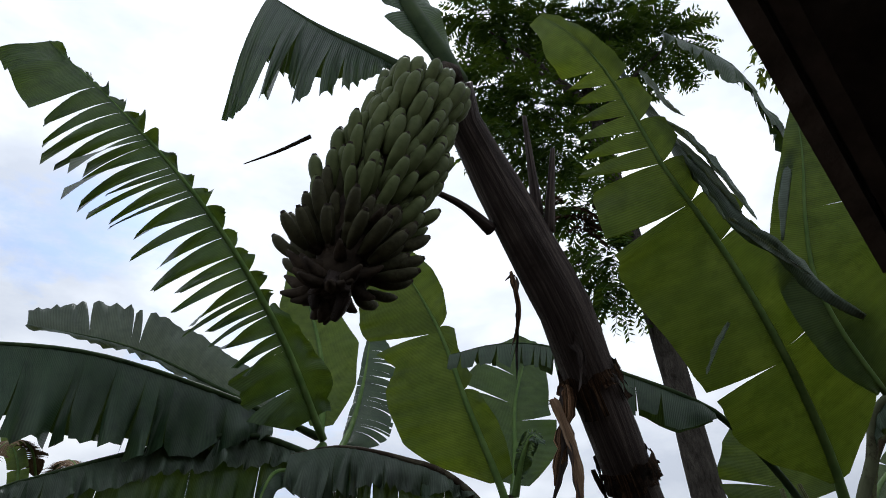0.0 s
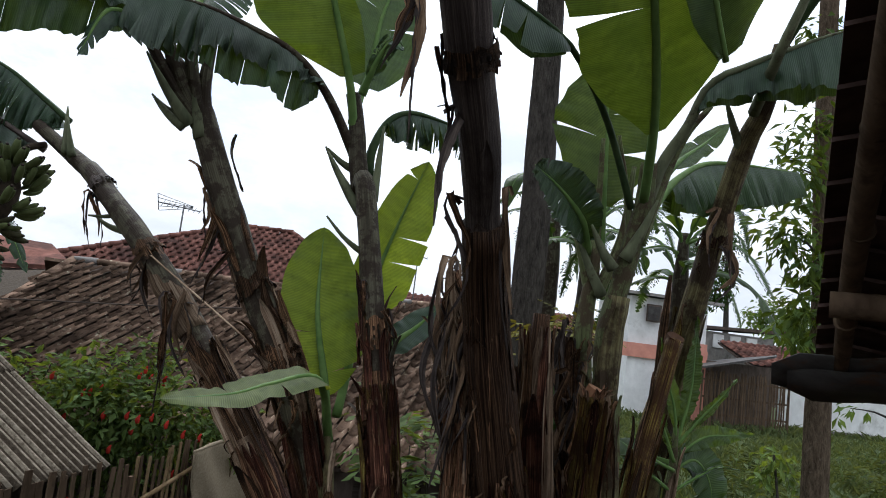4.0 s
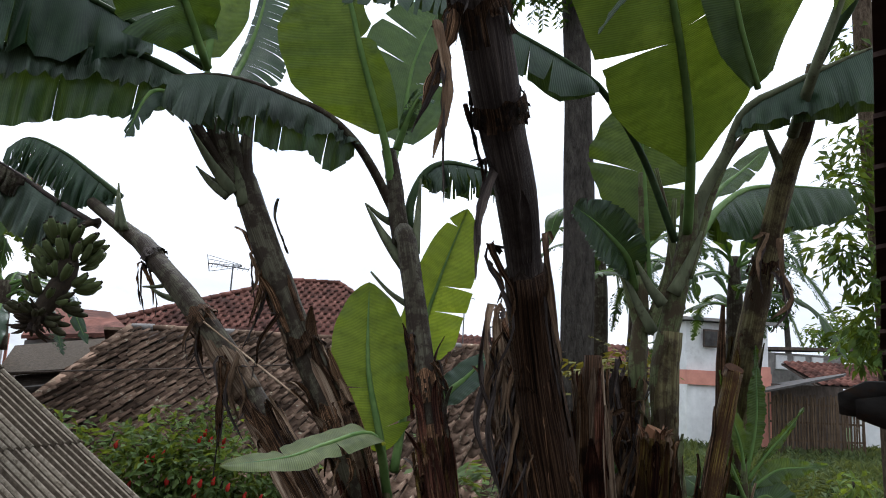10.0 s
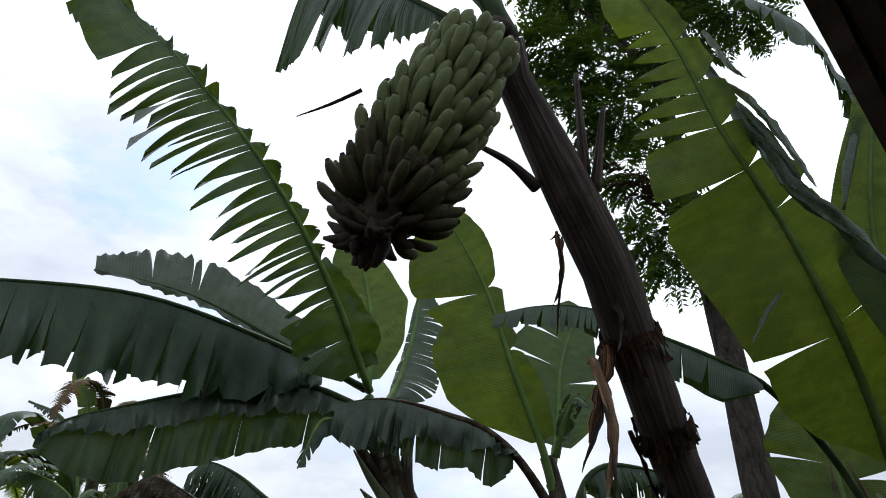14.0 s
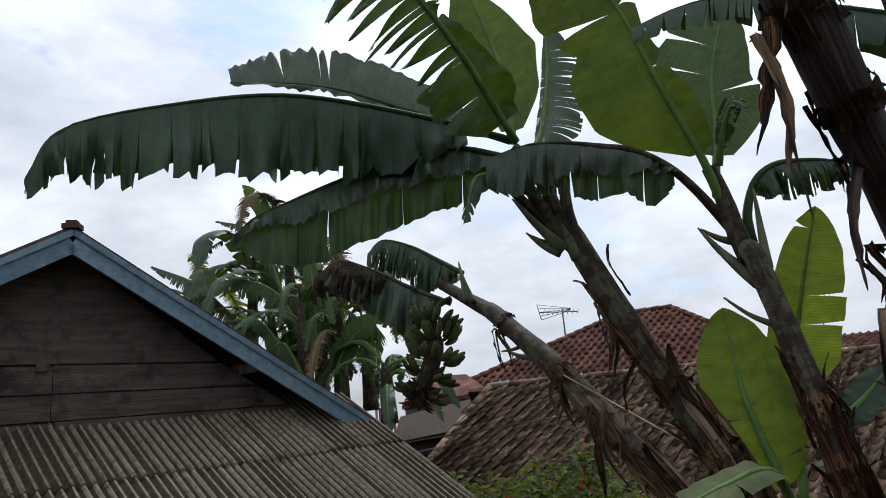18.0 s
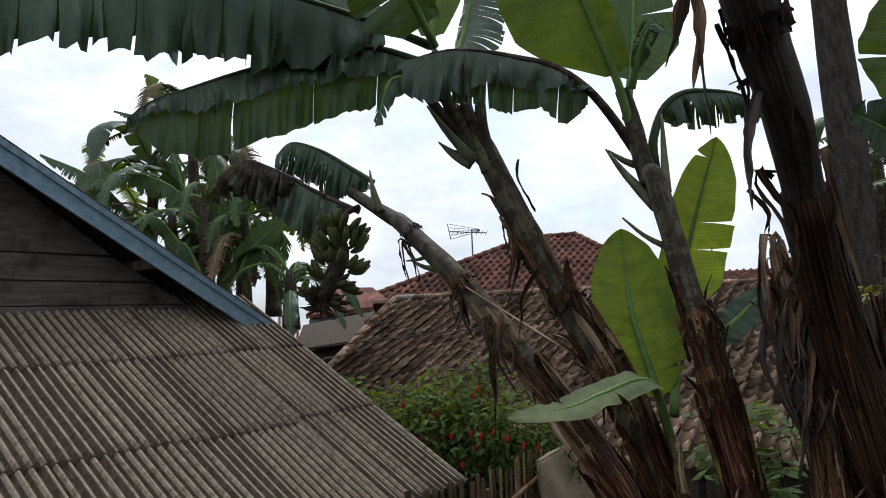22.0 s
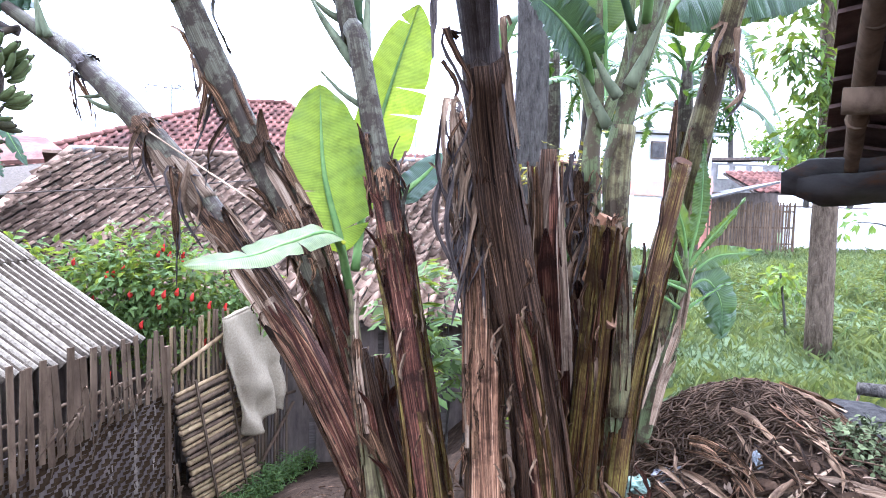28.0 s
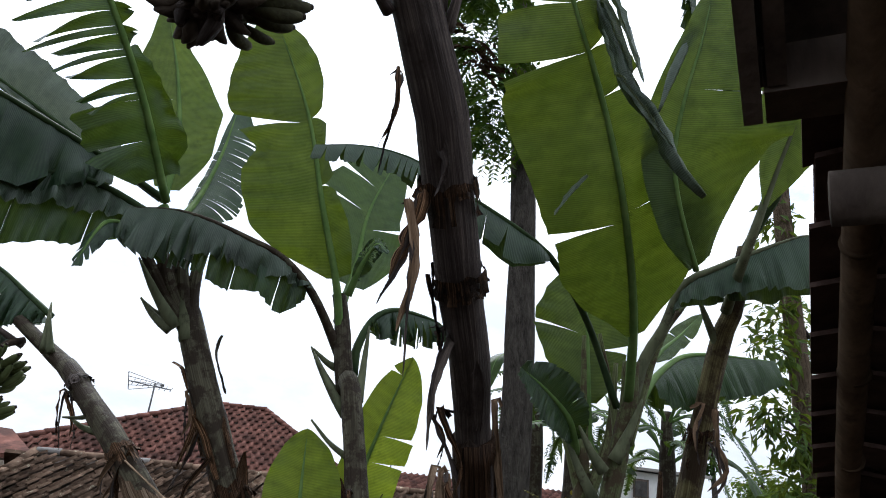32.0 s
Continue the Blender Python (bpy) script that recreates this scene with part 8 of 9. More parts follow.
for k, (pts, w, mat) in enumerate((([(-5.05, 9.4, 3), (-5.29, 9.3, 3.72), (-5.88, 9.2, 4.06), (-6.47, 9.1, 4), (-6.86, 9.1, 3.81)], 0.5, LEAF), ([(-5.76, 9.9, 2.77), (-6.5, 9.9, 3.62), (-7.21, 9.9, 4.27), (-8.09, 9.9, 4.7)], 0.5, LEAF_DEEP),
                                  ([(-5.45, 9.6, 3.87), (-5.68, 9.6, 4.55), (-6.05, 9.6, 4.98), (-6.59, 9.6, 5.19)], 0.3, LEAF_DARK), ([(-4.9, 9.3, 2.64), (-4.54, 9.25, 3.42), (-4.08, 9.2, 3.99), (-3.72, 9.2, 3.35)], 0.5, LEAF_DEEP),
                                  ([(-4.71, 9.2, 2.62), (-4.68, 9.2, 3.6), (-4.78, 9.2, 4.3), (-5.03, 9.2, 4.62)], 0.45, LEAF_DEEP), ([(-4.69, 9.3, 2.45), (-4.23, 9.2, 2.87), (-3.76, 9.2, 3.11), (-3.76, 9.2, 2.48)], 0.4, LEAF),
                                  ([(-4.87, 9, 2.64), (-5.47, 8.9, 3.38), (-5.73, 8.9, 3.1), (-5.93, 8.9, 2.63)], 0.4, LEAF), ([(-4.73, 9, 2.3), (-5.05, 8.9, 2.99), (-5.35, 8.9, 2.71), (-5.52, 8.9, 2.09)], 0.45, LEAF_DEEP))):
    w *= 0.7
    banana_leaf(far_big, pts, 0.12, (0.1, w, w, w * 0.9, w * 0.6, 0.05), (0.1, w, w, w * 0.9, w * 0.6, 0.05), (0, -0.4, 1), mat, 4, 0.2, 900 + k, torn=[(0.15, 0.98)], dense=0.6, gap=0.03, sag=0.55, ragged=0.3, rib=0.008, petiole=0.025)
banana_leaf(far_big, [(-4.36, 9.1, 2.49), (-4.18, 9.1, 2.86), (-3.69, 9.1, 3.26)], 0.1, 0.2, 0.2, (0, -1, 0.2), LEAF, 3, 0.1, 920)
banana_leaf(far_big, [(-5.46, 9.4, 4.47), (-5.59, 9.4, 5.13), (-5.95, 9.4, 5.63)], 0.1, 0.14, 0.14, (0, -1, 0.2), LEAF_PALE, 3, 0.1, 921)
far_banana((5.04, 8, 1.99), 1.4, 13, 1.2, 206, [LEAF, LEAF_DEEP])
far_banana((3.5, 8.5, 2.01), 1.5, 11, 1.2, 207, [LEAF, LEAF_DEEP])
far_banana((3.5, 7.4, 1.88), 1.3, 10, 0.9, 212, [LEAF, LEAF_DEEP])

# pinnate weeds and yellowing shoots behind the clump
weeds = thing("shrub", (1.31, 5.2, 0.5), "feathery green shoots growing behind the banana trunks", "shrub")
wr = random.Random(21)
fronds("fronds", [(V((1.3, 5.2, 0.83)) + V(wr.uniform(-0.25, 0.25), wr.uniform(-0.2, 0.3), wr.uniform(-0.7, 0.3)), V(wr.uniform(-1, 1), wr.uniform(-1, 0.3), wr.uniform(-0.1, 0.6))) for _ in range(60)], 0.5, 8, BUSH, weeds, 22)
for k in range(4):
    x, y = 1.3 + 0.16 * (k - 1.5), 5.2 + 0.08 * (k % 2)
    tube("stem", [(x, y, ground_z(x, y)), (x + 0.03, y, 0.4), (1.3 + 0.1 * (k - 1.5), y, 0.95)], [0.012, 0.01, 0.005], BARK, weeds, 8, 6, 0.1, seed=k)
yellow = thing("shrub", (2.69, 6, 1.74), "yellowing feathery shoots behind the banana trunks", "shrub")
fronds("fronds", [(V((2.65, 6, 1.89)) + V(wr.uniform(-0.25, 0.25), wr.uniform(-0.2, 0.3), wr.uniform(-0.35, 0.2)), V(wr.uniform(-1, 1), wr.uniform(-1, 0.3), wr.uniform(-0.1, 0.6))) for _ in range(26)], 0.45, 8, YELLOW, yellow, 23)
for k in range(3):
    x, y = 2.65 + 0.14 * (k - 1), 6.0 + 0.08 * (k % 2)
    tube("stem", [(x, y, ground_z(x, y)), (x - 0.03, y, 1.0), (2.65 + 0.1 * (k - 1), y, 1.95)], [0.014, 0.011, 0.005], BARK, yellow, 8, 6, 0.1, seed=k)


# ---------------------------------------------------------------- the field
def grass_field(name, region, count, height, seed, mat, label):
    grng = random.Random(seed)
    verts, faces = [], []
    x0, x1, y0, y1 = region
    for _ in range(count):
        y = y0 + (y1 - y0) * grng.random() ** 1.6
        x = x0 + (x1 - x0) * grng.random()
        if x < 2.6 + 0.1 * (y - 4.6) or (x < 4.0 and y < 5.2):
            continue
        z = ground_z(x, y)
        h = height * grng.uniform(0.5, 1.4) * (1 + 0.8 * noise.noise(V(x * 0.7, y * 0.7, 2)))
        a = grng.uniform(0, math.tau)
        w = 0.006 + 0.0009 * y
        s = V(math.cos(a), math.sin(a), 0) * w
        l = V(grng.gauss(0, 0.35), grng.gauss(0, 0.35), 1) * h
        b = len(verts)
        verts += [V(x, y, z) - s, V(x, y, z) + s, V(x, y, z) + l * 0.6 + s * 0.6, V(x, y, z) + l + V(l.x, l.y, -0.2 * h) * 0.5]
        faces += [(b, b + 1, b + 2), (b, b + 2, b + 3)]
    ob = link(name, verts, faces, mat, None, label)
    tagged(ob, category="grass", kind="stuff")


grass_field("grass", (2.6, 19, 4.6, 18.2), 48000, 0.17, 91, GRASS, "rough green grass in the field")
turf = []
tx, ty = 46, 40
for j in range(ty + 1):
    for i in range(tx + 1):
        x, y = 3.2 + i * 0.6 + 0.25 * (j > 0) * 0, 5.3 + j * 0.6
        turf.append((x, y, ground_z(x, y) + 0.03 + 0.04 * noise.noise(V(x, y, 5))))
link("turf", turf, [(j * (tx + 1) + i, j * (tx + 1) + i + 1, (j + 1) * (tx + 1) + i + 1, (j + 1) * (tx + 1) + i) for j in range(ty) for i in range(tx)], GRASS, None, "green turf of the field", True)
tagged(bpy.data.objects["turf"], category="turf", kind="structure")


def weed(at, r, h, n, seed, mat=WEED, size=0.08, label="low green weed with narrow leaves", narrow=0.3):
    wrng = random.Random(seed)
    w = thing("weed", at, label, "weed", "weeds")
    verts, faces = [], []
    for k in range(max(3, n // 12)):
        a = wrng.uniform(0, math.tau)
        q = V(at) + V(math.cos(a) * r * wrng.random(), math.sin(a) * r * wrng.random(), 0)
        tip = q + V(wrng.gauss(0, 0.25) * h, wrng.gauss(0, 0.25) * h, h * wrng.uniform(0.6, 1.1))
        tube("shoot", [q, q.lerp(tip, 0.5), tip], [0.004, 0.003, 0.0015], RIB, w, 3, 4)
        for i in range(12):
            u = 0.15 + 0.85 * i / 12
            p = q.lerp(tip, u)
            b = wrng.uniform(0, math.tau)
            d = V(math.cos(b), math.sin(b), 0.5 - 0.6 * (1 - u)).normalized()
            ln = size * wrng.uniform(0.6, 1.2)
            s = d.cross(V(0, 0, 1)).normalized() * ln * narrow * 0.5
            c = len(verts)
            verts += [p, p + d * ln * 0.5 + s + V(0, 0, 0.006), p + d * ln - V(0, 0, ln * 0.15), p + d * ln * 0.5 - s + V(0, 0, 0.006)]
            faces.append((c, c + 1, c + 2, c + 3))
    link("foliage", verts, faces, mat, w)


wrn = random.Random(55)
for i in range(15):
    u = i / 14
    p = on_fence(-0.55 + 2.5 * u, 0, 0.16 + 0.14 * wrn.random() + (0.1 if u < 0.4 else 0))
    weed((p.x, p.y, ground_z(p.x, p.y)), 0.17, 0.2, 170, 600 + i)
for i, p in enumerate(((0.28, 3.3, 0), (0.32, 3.53, 0), (0.06, 3.12, 0), (0.12, 2.79, 0), (0.48, 2.89, 0), (0.22, 3.47, -0), (-0.13, 2.88, 0), (0.44, 3.24, 0))):
    p = V(p)
    weed((p.x, p.y, ground_z(p.x, p.y)), 0.09 if i < 6 else 0.05, (0.2, 0.18, 0.12, 0.09, 0.16, 0.16, 0.08, 0.15)[i], 140 if i < 6 else 40, 640 + i)
for i in range(26):
    x, y = wrn.uniform(3.2, 12), wrn.uniform(5.6, 13)
    weed((x, y, ground_z(x, y)), 0.3, wrn.uniform(0.35, 0.8), 60, 660 + i, GRASS, 0.2, "leafy green weed growing in the field", 0.35)
sap = thing("sapling", (6.3, 7.5, -0.23), "thin sapling with a tuft of pale leaves in the field", "sapling")
tube("trunk", [(V((6.3, 7.5, -0.23)).x, 7.5, ground_z(5.5, 7.5)), (6.15, 7.5, 0.86)], [0.02, 0.012], BARK, sap, 6, 7)
leaf_cloud("crown", [((6.16, 7.5, 0.79), (0.25, 0.25, 0.2)), ((6.02, 7.5, 0.58), (0.2, 0.2, 0.15)), ((6.33, 7.5, 0.59), (0.2, 0.2, 0.15))], 130, 0.14, BUSH, sap, 93, 0.5, 0.4, 0.2)
big_leaf = thing("broken_banana_leaf", (2.98, 4.3, 0.84), "broken banana leaf drooping beside the twig heap", "leaf")
banana_leaf(big_leaf, [(2.67, 4.15, 1.19), (2.85, 4.2, 1.18), (2.98, 4.2, 1.04), (2.99, 4.2, 0.79)], 0.1, 0.14, 0.16, (0.1, -0.9, 0.4), LEAF_DARK, 3, 0.2, 94)
banana_leaf(big_leaf, [(2.68, 4.15, 1.15), (2.5, 4.3, 1.19), (2.42, 4.4, 1.25)], 0.2, 0.1, 0.1, (0, -0.8, 0.5), LEAF, 1, 0.1, 95)

# ---------------------------------------------------------------- the heap of twigs, ash and litter
heap = thing("twig_heap", (3.1, 4.0, 0.2), "heap of tangled dry vines, twigs and old banana leaves", "heap", kind="stuff")
hr = random.Random(17)
parts = []
for i in range(1300):
    x, y = hr.gauss(3.05, 0.5), hr.gauss(4.05, 0.4)
    if x < 2.1 or y < 3.3:
        continue
    z = ground_z(x, y) + hr.uniform(0.0, 0.1)
    a = hr.uniform(0, math.tau)
    ln = hr.uniform(0.08, 0.22)
    d, e = V(math.cos(a), math.sin(a), 0), V(-math.sin(a), math.cos(a), 0)
    c = hr.uniform(-0.6, 0.6)
    P = V(x, y, z)

    def gz(v):
        return V(v.x, v.y, ground_z(v.x, v.y) + hr.uniform(0.005, 0.11))
    parts.append(tube_data([gz(P - d * ln), gz(P - d * ln * 0.3 + e * ln * c), gz(P + d * ln * 0.4 + e * ln * c), gz(P + d * ln)], [0.004, 0.0058, 0.004], 7, 4))
v, f = joined(parts)
link("twigs", v, f, TWIG, heap, "", True)
for i in range(38):
    x, y = hr.uniform(2.2, 3.8), hr.uniform(3.15, 3.75)
    z = ground_z(x, y)
    pts = [V(x + hr.uniform(-0.1, 0.1), y + 0.25, ground_z(x, y + 0.25) + 0.1), V(x, y + 0.08, z + 0.12), V(x + hr.uniform(-0.1, 0.1), y - 0.1, ground_z(x, y - 0.1) + 0.05), V(x + hr.uniform(-0.2, 0.2), y - 0.28, ground_z(x, y - 0.28) + 0.02)]
    ribbon("dry_leaf", pts, hr.uniform(0.012, 0.06), hr.choice([LEAF_DRY, LEAF_DRY, SHEATH, SHEATH]), heap, 700 + i, "", hr.uniform(-2, 2), 0.3)
for i in range(14):
    p = V((3.4, 3.9, 0.36)) + V(hr.uniform(-0.1, 0.4), hr.uniform(-0.2, 0.2), 0)
    p.z = ground_z(p.x, p.y) + 0.12
    q = p + V(hr.uniform(0.1, 0.6), hr.uniform(-0.3, 0.1), 0)
    q.z = ground_z(q.x, q.y) + 0.03
    ribbon("dry_leaf", [p, p.lerp(q, 0.5) + V(0, 0, 0.05), q], 0.05, hr.choice([LEAF_DRY, SHEATH]), heap, 760 + i)
leaf_cloud("wilted_leaves", [((3.35, 3.55, 0.22), (0.28, 0.25, 0.2)), ((3.6, 3.3, 0.1), (0.2, 0.2, 0.12)), ((3.25, 3.75, 0.32), (0.22, 0.2, 0.12)), ((3.45, 3.4, 0.3), (0.3, 0.25, 0.18))], 2400, 0.05, material("wilted_leaf", (0.04, 0.05, 0.02), (0.115, 0.13, 0.06), 7, 0.7, 0.1, vary=0.35), heap, 96, 0.3, 0.5, 0.6)

ash = thing("ash_heap", (4.2, 3.9, 0), "black heap of ash and charcoal", "heap", kind="stuff")
av, an = [], 26
for j in range(an + 1):
    for i in range(an + 1):
        u, w = i / an * 2 - 1, j / an * 2 - 1
        x, y = 4.25 + u * 0.75, 3.95 + w * 0.6
        av.append((x, y, ground_z(x, y) - 0.03 + 0.3 * max(0, 1 - u * u - w * w) ** 0.8 + 0.02 * noise.noise(V(x * 9, y * 9, 2))))
link("mound", av, [(j * (an + 1) + i, j * (an + 1) + i + 1, (j + 1) * (an + 1) + i + 1, (j + 1) * (an + 1) + i) for j in range(an) for i in range(an)], ASH, ash, "", True)
log = tube("log", [(4.44, 4.5, 0.31), (4.88, 4.3, 0.28)], [0.05, 0.06], BARK, None, 6, 10, 0.1)
tagged(log, "grey fallen log lying by the ash heap", "log")
for i, (a, b, r) in enumerate((((3.8, 3.54, 0.05), (4.45, 3.93, 0.08), 0.02), ((3.66, 3.82, 0.1), (4.47, 4.52, 0.25), 0.012), ((0.88, 2.71, 0.02), (1.53, 2.96, 0.03), 0.018), ((2.33, 3.96, 0.2), (2.52, 3.62, 0.05), 0.02), ((-0.93, 3.04, -0.05), (-0.77, 3.16, -0.05), 0.035))):
    st = tube("stick", [a, V(a).lerp(V(b), 0.5) + V(0, 0, 0.01), b], [r, r * 0.9, r * 0.8], BAMBOO if i in (0, 4) else SHEATH, None, 8, 8, 0.15, seed=i)
    tagged(st, "pale bamboo stick lying on the ground" if i in (0, 4) else "dry broken stick lying in the litter", "stick", "sticks")


def litter(name, region, count, size, seed, mat, label, lift=0.012, keep=None):
    """Curled dry leaves and scraps strewn on the ground."""
    lr = random.Random(seed)
    verts, faces = [], []
    for _ in range(count):
        x, y = lr.uniform(region[0], region[1]), lr.uniform(region[2], region[3])
        if keep and lr.random() > keep(x, y):
            continue
        a = lr.uniform(0, math.tau)
        ln = size * lr.uniform(0.4, 1.6)
        w = ln * lr.choice([0.07, 0.1, 0.16, 0.24, 0.4])
        d, s = V(math.cos(a), math.sin(a), 0), V(-math.sin(a), math.cos(a), 0)
        c = lr.uniform(-0.1, 0.4) * ln
        tilt, bend, cup = lr.uniform(-0.3, 0.3), lr.uniform(-0.35, 0.35) * ln, lr.uniform(-0.3, 0.6)
        b = len(verts)
        for k in range(5):
            u = k / 4 - 0.5
            for sg in (-1, 0, 1):
                q = V(x, y, 0) + d * u * ln + s * (sg * w * 0.5 * (1 - 1.2 * u * u) * lr.uniform(0.6, 1.2) + bend * u * u)
                q.z = ground_z(q.x, q.y) + lift + max(0.0, c * (0.25 - u * u)) + max(0.0, abs(sg) * cup * w) + max(0, tilt * u * ln) + max(0, tilt) * sg * 0.3 * w
                verts.append(q)
        for k in range(4):
            for g in range(2):
                i = b + k * 3 + g
                faces.append((i, i + 1, i + 4, i + 3))
    ob = link(name, verts, faces, mat, None, label)
    tagged(ob, category="leaf litter", kind="stuff")


right_side = lambda x, y: (smooth(0.5, 1.9, x) * 0.85 + 0.15) * (1 - 0.9 * smooth(3.0, 3.5, y) * smooth(2.1, 2.5, x))
PALE_SCRAP = material("pale_scrap", (0.1, 0.066, 0.045), (0.27, 0.195, 0.14), 14, 0.9, 0.4, vary=0.3)
litter("leaf_litter", (-1.2, 5.0, 1.6, 4.0), 8000, 0.07, 31, LITTER, "dry brown banana leaf scraps strewn on the earth", 0.012, right_side)
litter("leaf_scraps", (-1.4, 4.5, 1.6, 6.0), 9000, 0.045, 32, LITTER, "small dark leaf scraps and twigs on the earth", 0.006, lambda x, y: 0.8)
litter("pale_scraps", (-1.2, 4.6, 1.7, 3.8), 1300, 0.06, 33, PALE_SCRAP, "pale bleached leaf scraps on the earth", 0.02, right_side)
litter("broad_litter", (0.8, 4.7, 1.8, 3.7), 1900, 0.1, 34, LITTER, "broad curled dry banana leaf pieces heaped on the earth", 0.016, right_side)
for i in range(34):
    x, y = hr.uniform(1.2, 4.4), hr.uniform(2.0, 3.2)
    a = hr.uniform(-0.6, 0.6) + (math.pi if hr.random() < 0.5 else 0)
    ln = hr.uniform(0.12, 0.4)
    p, q = V(x, y, 0) - V(math.cos(a), math.sin(a), 0) * ln, V(x, y, 0) + V(math.cos(a), math.sin(a), 0) * ln
    p.z, q.z = ground_z(p.x, p.y) + 0.015, ground_z(q.x, q.y) + 0.03
    rb = ribbon("dry_leaf", [p, p.lerp(q, 0.5) + V(0, 0, hr.uniform(0.01, 0.05)), q], hr.uniform(0.04, 0.1), hr.choice([SHEATH, LEAF_DRY, LEAF_DRY, SHEATH_PALE]), None, 800 + i, "", hr.uniform(-1, 1), 0.2)
    tagged(rb, "curled dry brown banana leaf lying on the ground", "dry leaf", "dry leaves")


# ---------------------------------------------------------------- rubbish
def plain(name, colour, rough=0.35, clear=0.0):
    m = material(name, tuple(c * 0.75 for c in colour), colour, 14, rough, 0.3, vary=0.05, spots=tuple(c * 0.55 for c in colour), spot_scale=9, spot_at=(0.56, 0.72), gloss=0.5)
    m.node_tree.nodes["Principled BSDF"].inputs["Transmission Weight"].default_value = clear
    return m


P_CLEAR, P_WHITE, P_GREEN, P_ORANGE = plain("clear_plastic", (0.42, 0.43, 0.44), 0.2, 0.5), plain("white_foam", (0.72, 0.7, 0.6), 0.6), plain("pale_green_plastic", (0.24, 0.36, 0.27), 0.4, 0.15), plain("orange_cloth", (0.42, 0.12, 0.05), 0.9)
P_PAPER = plain("dirty_paper", (0.5, 0.49, 0.45), 0.8)
P_RED, P_BLACK, P_CYAN, P_LIME, P_SILVER, P_PURPLE = plain("red_cloth", (0.14, 0.012, 0.022), 0.9), plain("black_plastic", (0.02, 0.02, 0.024), 0.3), plain("cyan_plastic", (0.12, 0.25, 0.25), 0.35), plain("green_packet", (0.07, 0.24, 0.09), 0.35), plain("silver_plastic", (0.36, 0.36, 0.36), 0.2, 0.3), plain("purple_plastic", (0.35, 0.08, 0.5), 0.35)


def crumpled(name, at, size, mat, seed, label, category, turn=0.0):
    """A crumpled lump of plastic or cloth resting on the ground."""
    at = V(at)
    bm = bmesh.new()
    bmesh.ops.create_icosphere(bm, subdivisions=4, radius=1.0)
    m = Matrix.Rotation(turn, 3, "Z")
    z0 = ground_z(at.x, at.y)
    for vert in bm.verts:
        d = vert.co.normalized()
        k = 1 + 0.5 * noise.noise(d * 1.4 + V(seed, 0, 0)) + 0.3 * abs(noise.noise(d * 3.5 + V(0, seed, 0))) + 0.14 * noise.noise(d * 9 + V(0, 0, seed))
        q = m @ V(d.x * size[0] * k, d.y * size[1] * k, 0)
        vert.co = V(q.x, q.y, max(-0.3, d.z) * size[2] * k + 0.3 * size[2] + 0.004)
    me = bpy.data.meshes.new(name)
    bm.to_mesh(me)
    bm.free()
    me.materials.append(mat)
    ob = new(name, me)
    ob.location = (at.x, at.y, z0)
    tagged(ob, label, category, "rubbish")
    return ob


crumpled("plastic_bag", (0.61, 3.01, 0), (0.09, 0.07, 0.06), P_SILVER, 1, "crumpled clear silver plastic bag with red print", "plastic bag")
crumpled("plastic_bag", (0.65, 3.07, 0), (0.07, 0.02, 0.05), P_RED, 21, "red edge of a torn plastic bag", "plastic bag")
crumpled("plastic_bag", (0.6, 2.74, 0), (0.06, 0.05, 0.025), P_CYAN, 2, "torn cyan and white plastic packet", "packet")
crumpled("packet", (0.71, 2.81, 0), (0.06, 0.03, 0.012), P_LIME, 3, "flat bright green plastic packet", "packet")
crumpled("plastic_bag", (0.58, 2.89, 0), (0.05, 0.04, 0.03), P_BLACK, 4, "small black plastic bag", "plastic bag")
crumpled("plastic_bag", (2.1, 3.64, 0.08), (0.1, 0.07, 0.07), P_GREEN, 5, "pale green plastic bag on the litter", "plastic bag")
crumpled("cloth", (1.99, 3.41, 0), (0.12, 0.08, 0.05), P_ORANGE, 6, "crumpled rusty orange cloth", "cloth")
crumpled("plastic_bag", (2.34, 3.64, 0.06), (0.09, 0.07, 0.05), P_BLACK, 7, "glossy black plastic bag", "plastic bag")
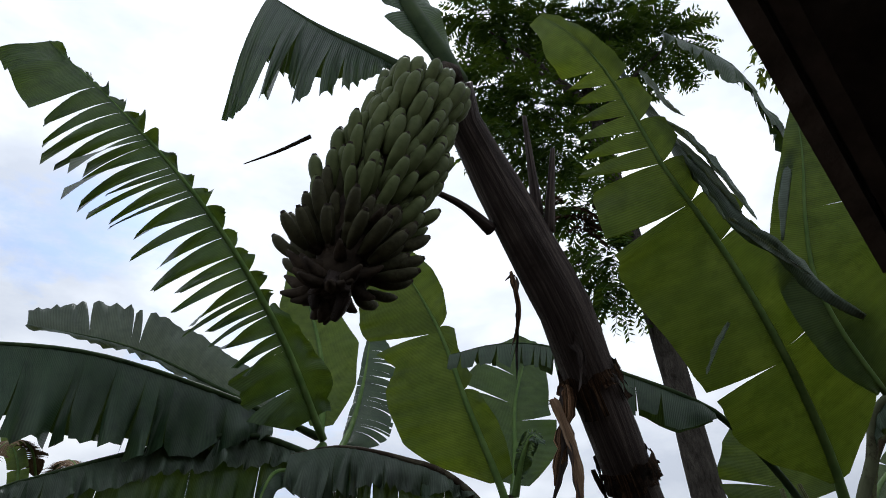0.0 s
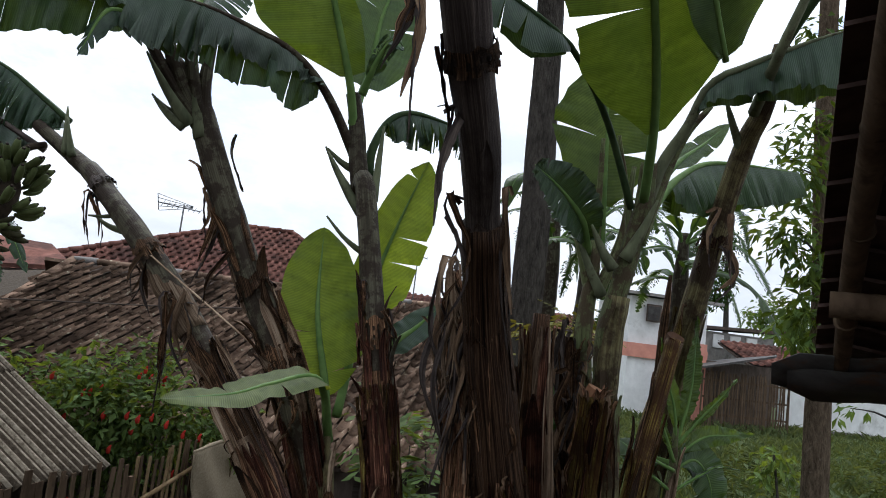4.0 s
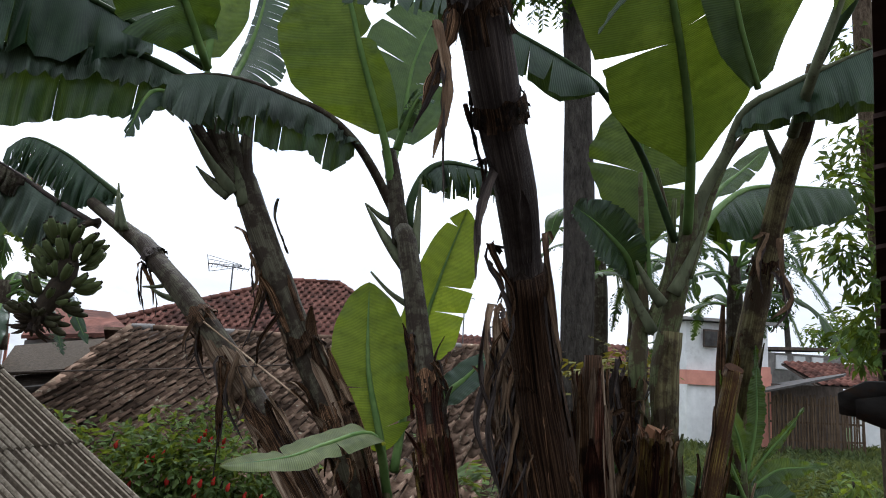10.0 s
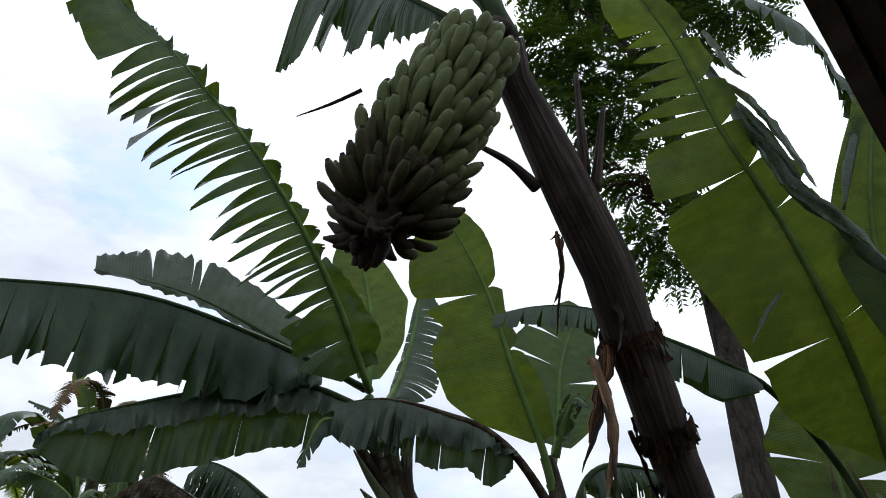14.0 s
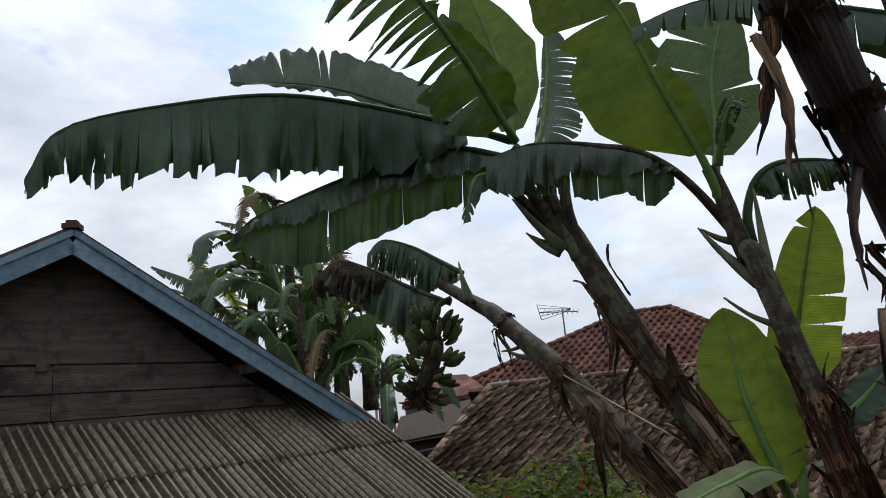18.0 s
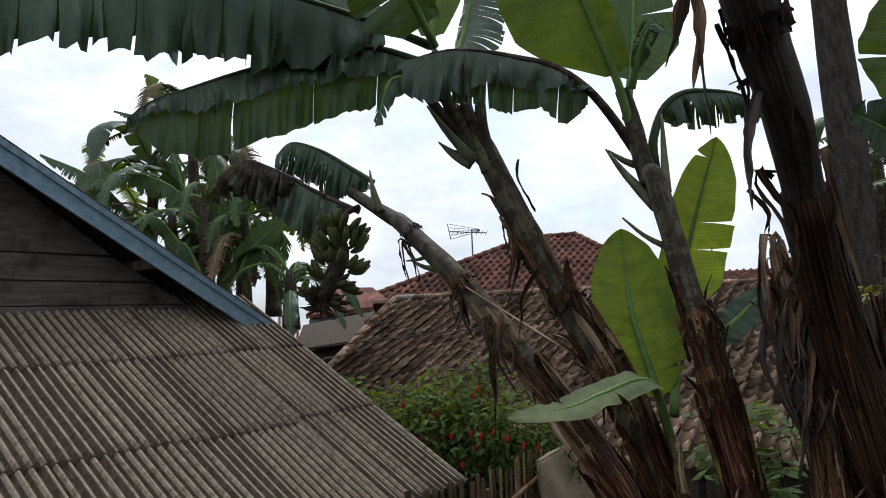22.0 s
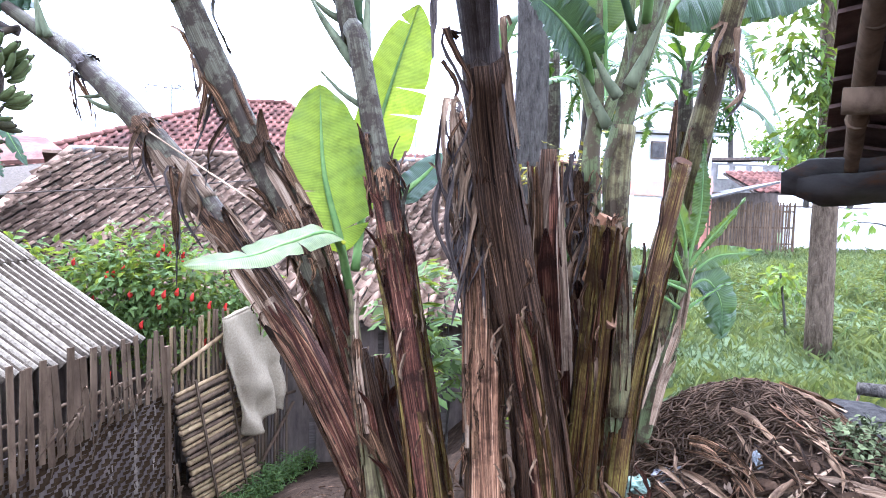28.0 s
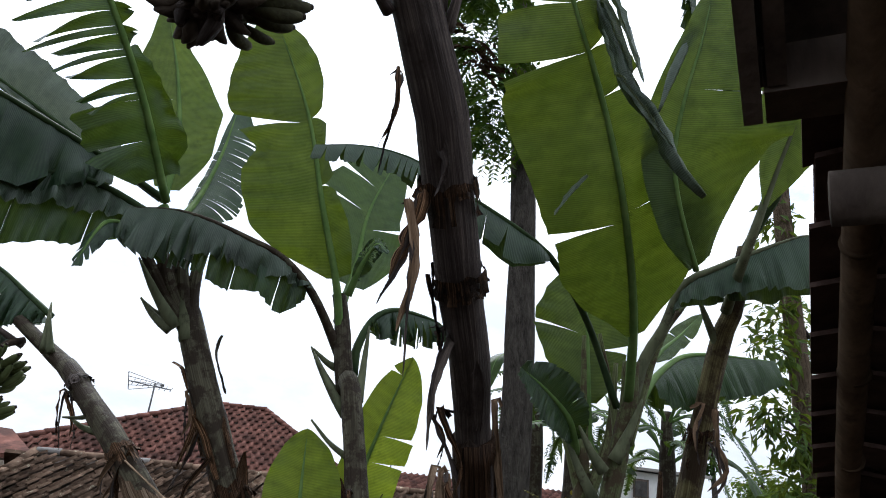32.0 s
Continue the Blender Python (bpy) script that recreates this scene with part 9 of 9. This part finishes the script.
crumpled("plastic_bag", (2.13, 3.3, 0), (0.07, 0.06, 0.05), P_CLEAR, 8, "crumpled clear plastic bag", "plastic bag")
crumpled("plastic_bag", (1.9, 3.16, 0), (0.13, 0.06, 0.03), P_CLEAR, 9, "flattened clear plastic bag", "plastic bag")
crumpled("foam_tray", (2.06, 3.08, 0), (0.085, 0.05, 0.014), P_WHITE, 10, "white foam tray lying on the rubbish", "tray", 0.4)
crumpled("plastic_bag", (2.27, 3.25, -0), (0.08, 0.05, 0.02), P_CLEAR, 11, "thin clear plastic sheet", "plastic bag")
crumpled("cloth", (1.75, 2.86, 0), (0.12, 0.06, 0.022), P_RED, 12, "dark red cloth flattened into the dirt", "cloth")
crumpled("plastic_cup", (2.7, 3.4, -0), (0.03, 0.03, 0.06), P_CLEAR, 13, "clear plastic cup lying in the litter", "cup")
crumpled("plastic_bag", (2.62, 3.12, 0), (0.06, 0.03, 0.02), P_CLEAR, 14, "small clear plastic wrapper", "wrapper")
crumpled("wrapper", (1.23, 2.69, 0), (0.04, 0.025, 0.012), P_PURPLE, 15, "shiny purple plastic wrapper", "wrapper")
crumpled("wrapper", (2.03, 2.68, 0), (0.06, 0.04, 0.015), P_CYAN, 16, "pale blue plastic scrap", "wrapper")
crumpled("plastic_bag", (-0.13, 3.03, 0), (0.055, 0.03, 0.01), P_BLACK, 17, "flat black plastic scrap on the path", "plastic bag")
for i, (p, sx) in enumerate((((-0.35, 3.36, -0.1), 0.035), ((-0.06, 3.43, -0.05), 0.03), ((-0.72, 3.06, -0.1), 0.04), ((-0.66, 3.11, -0.1), 0.035), ((0.34, 2.75, 0), 0.07), ((0.03, 3.03, 0), 0.05), ((1.5, 3.04, 0), 0.02), ((-0.72, 2.98, -0.1), 0.04), ((1.31, 3.07, 0), 0.016), ((1.08, 2.99, 0), 0.016), ((-0.22, 2.89, -0.05), 0.02))):
    crumpled("paper_scrap", p, (sx * 0.62, sx * 0.36, 0.008), P_PAPER, 30 + i, "small white paper scrap on the earth", "paper")
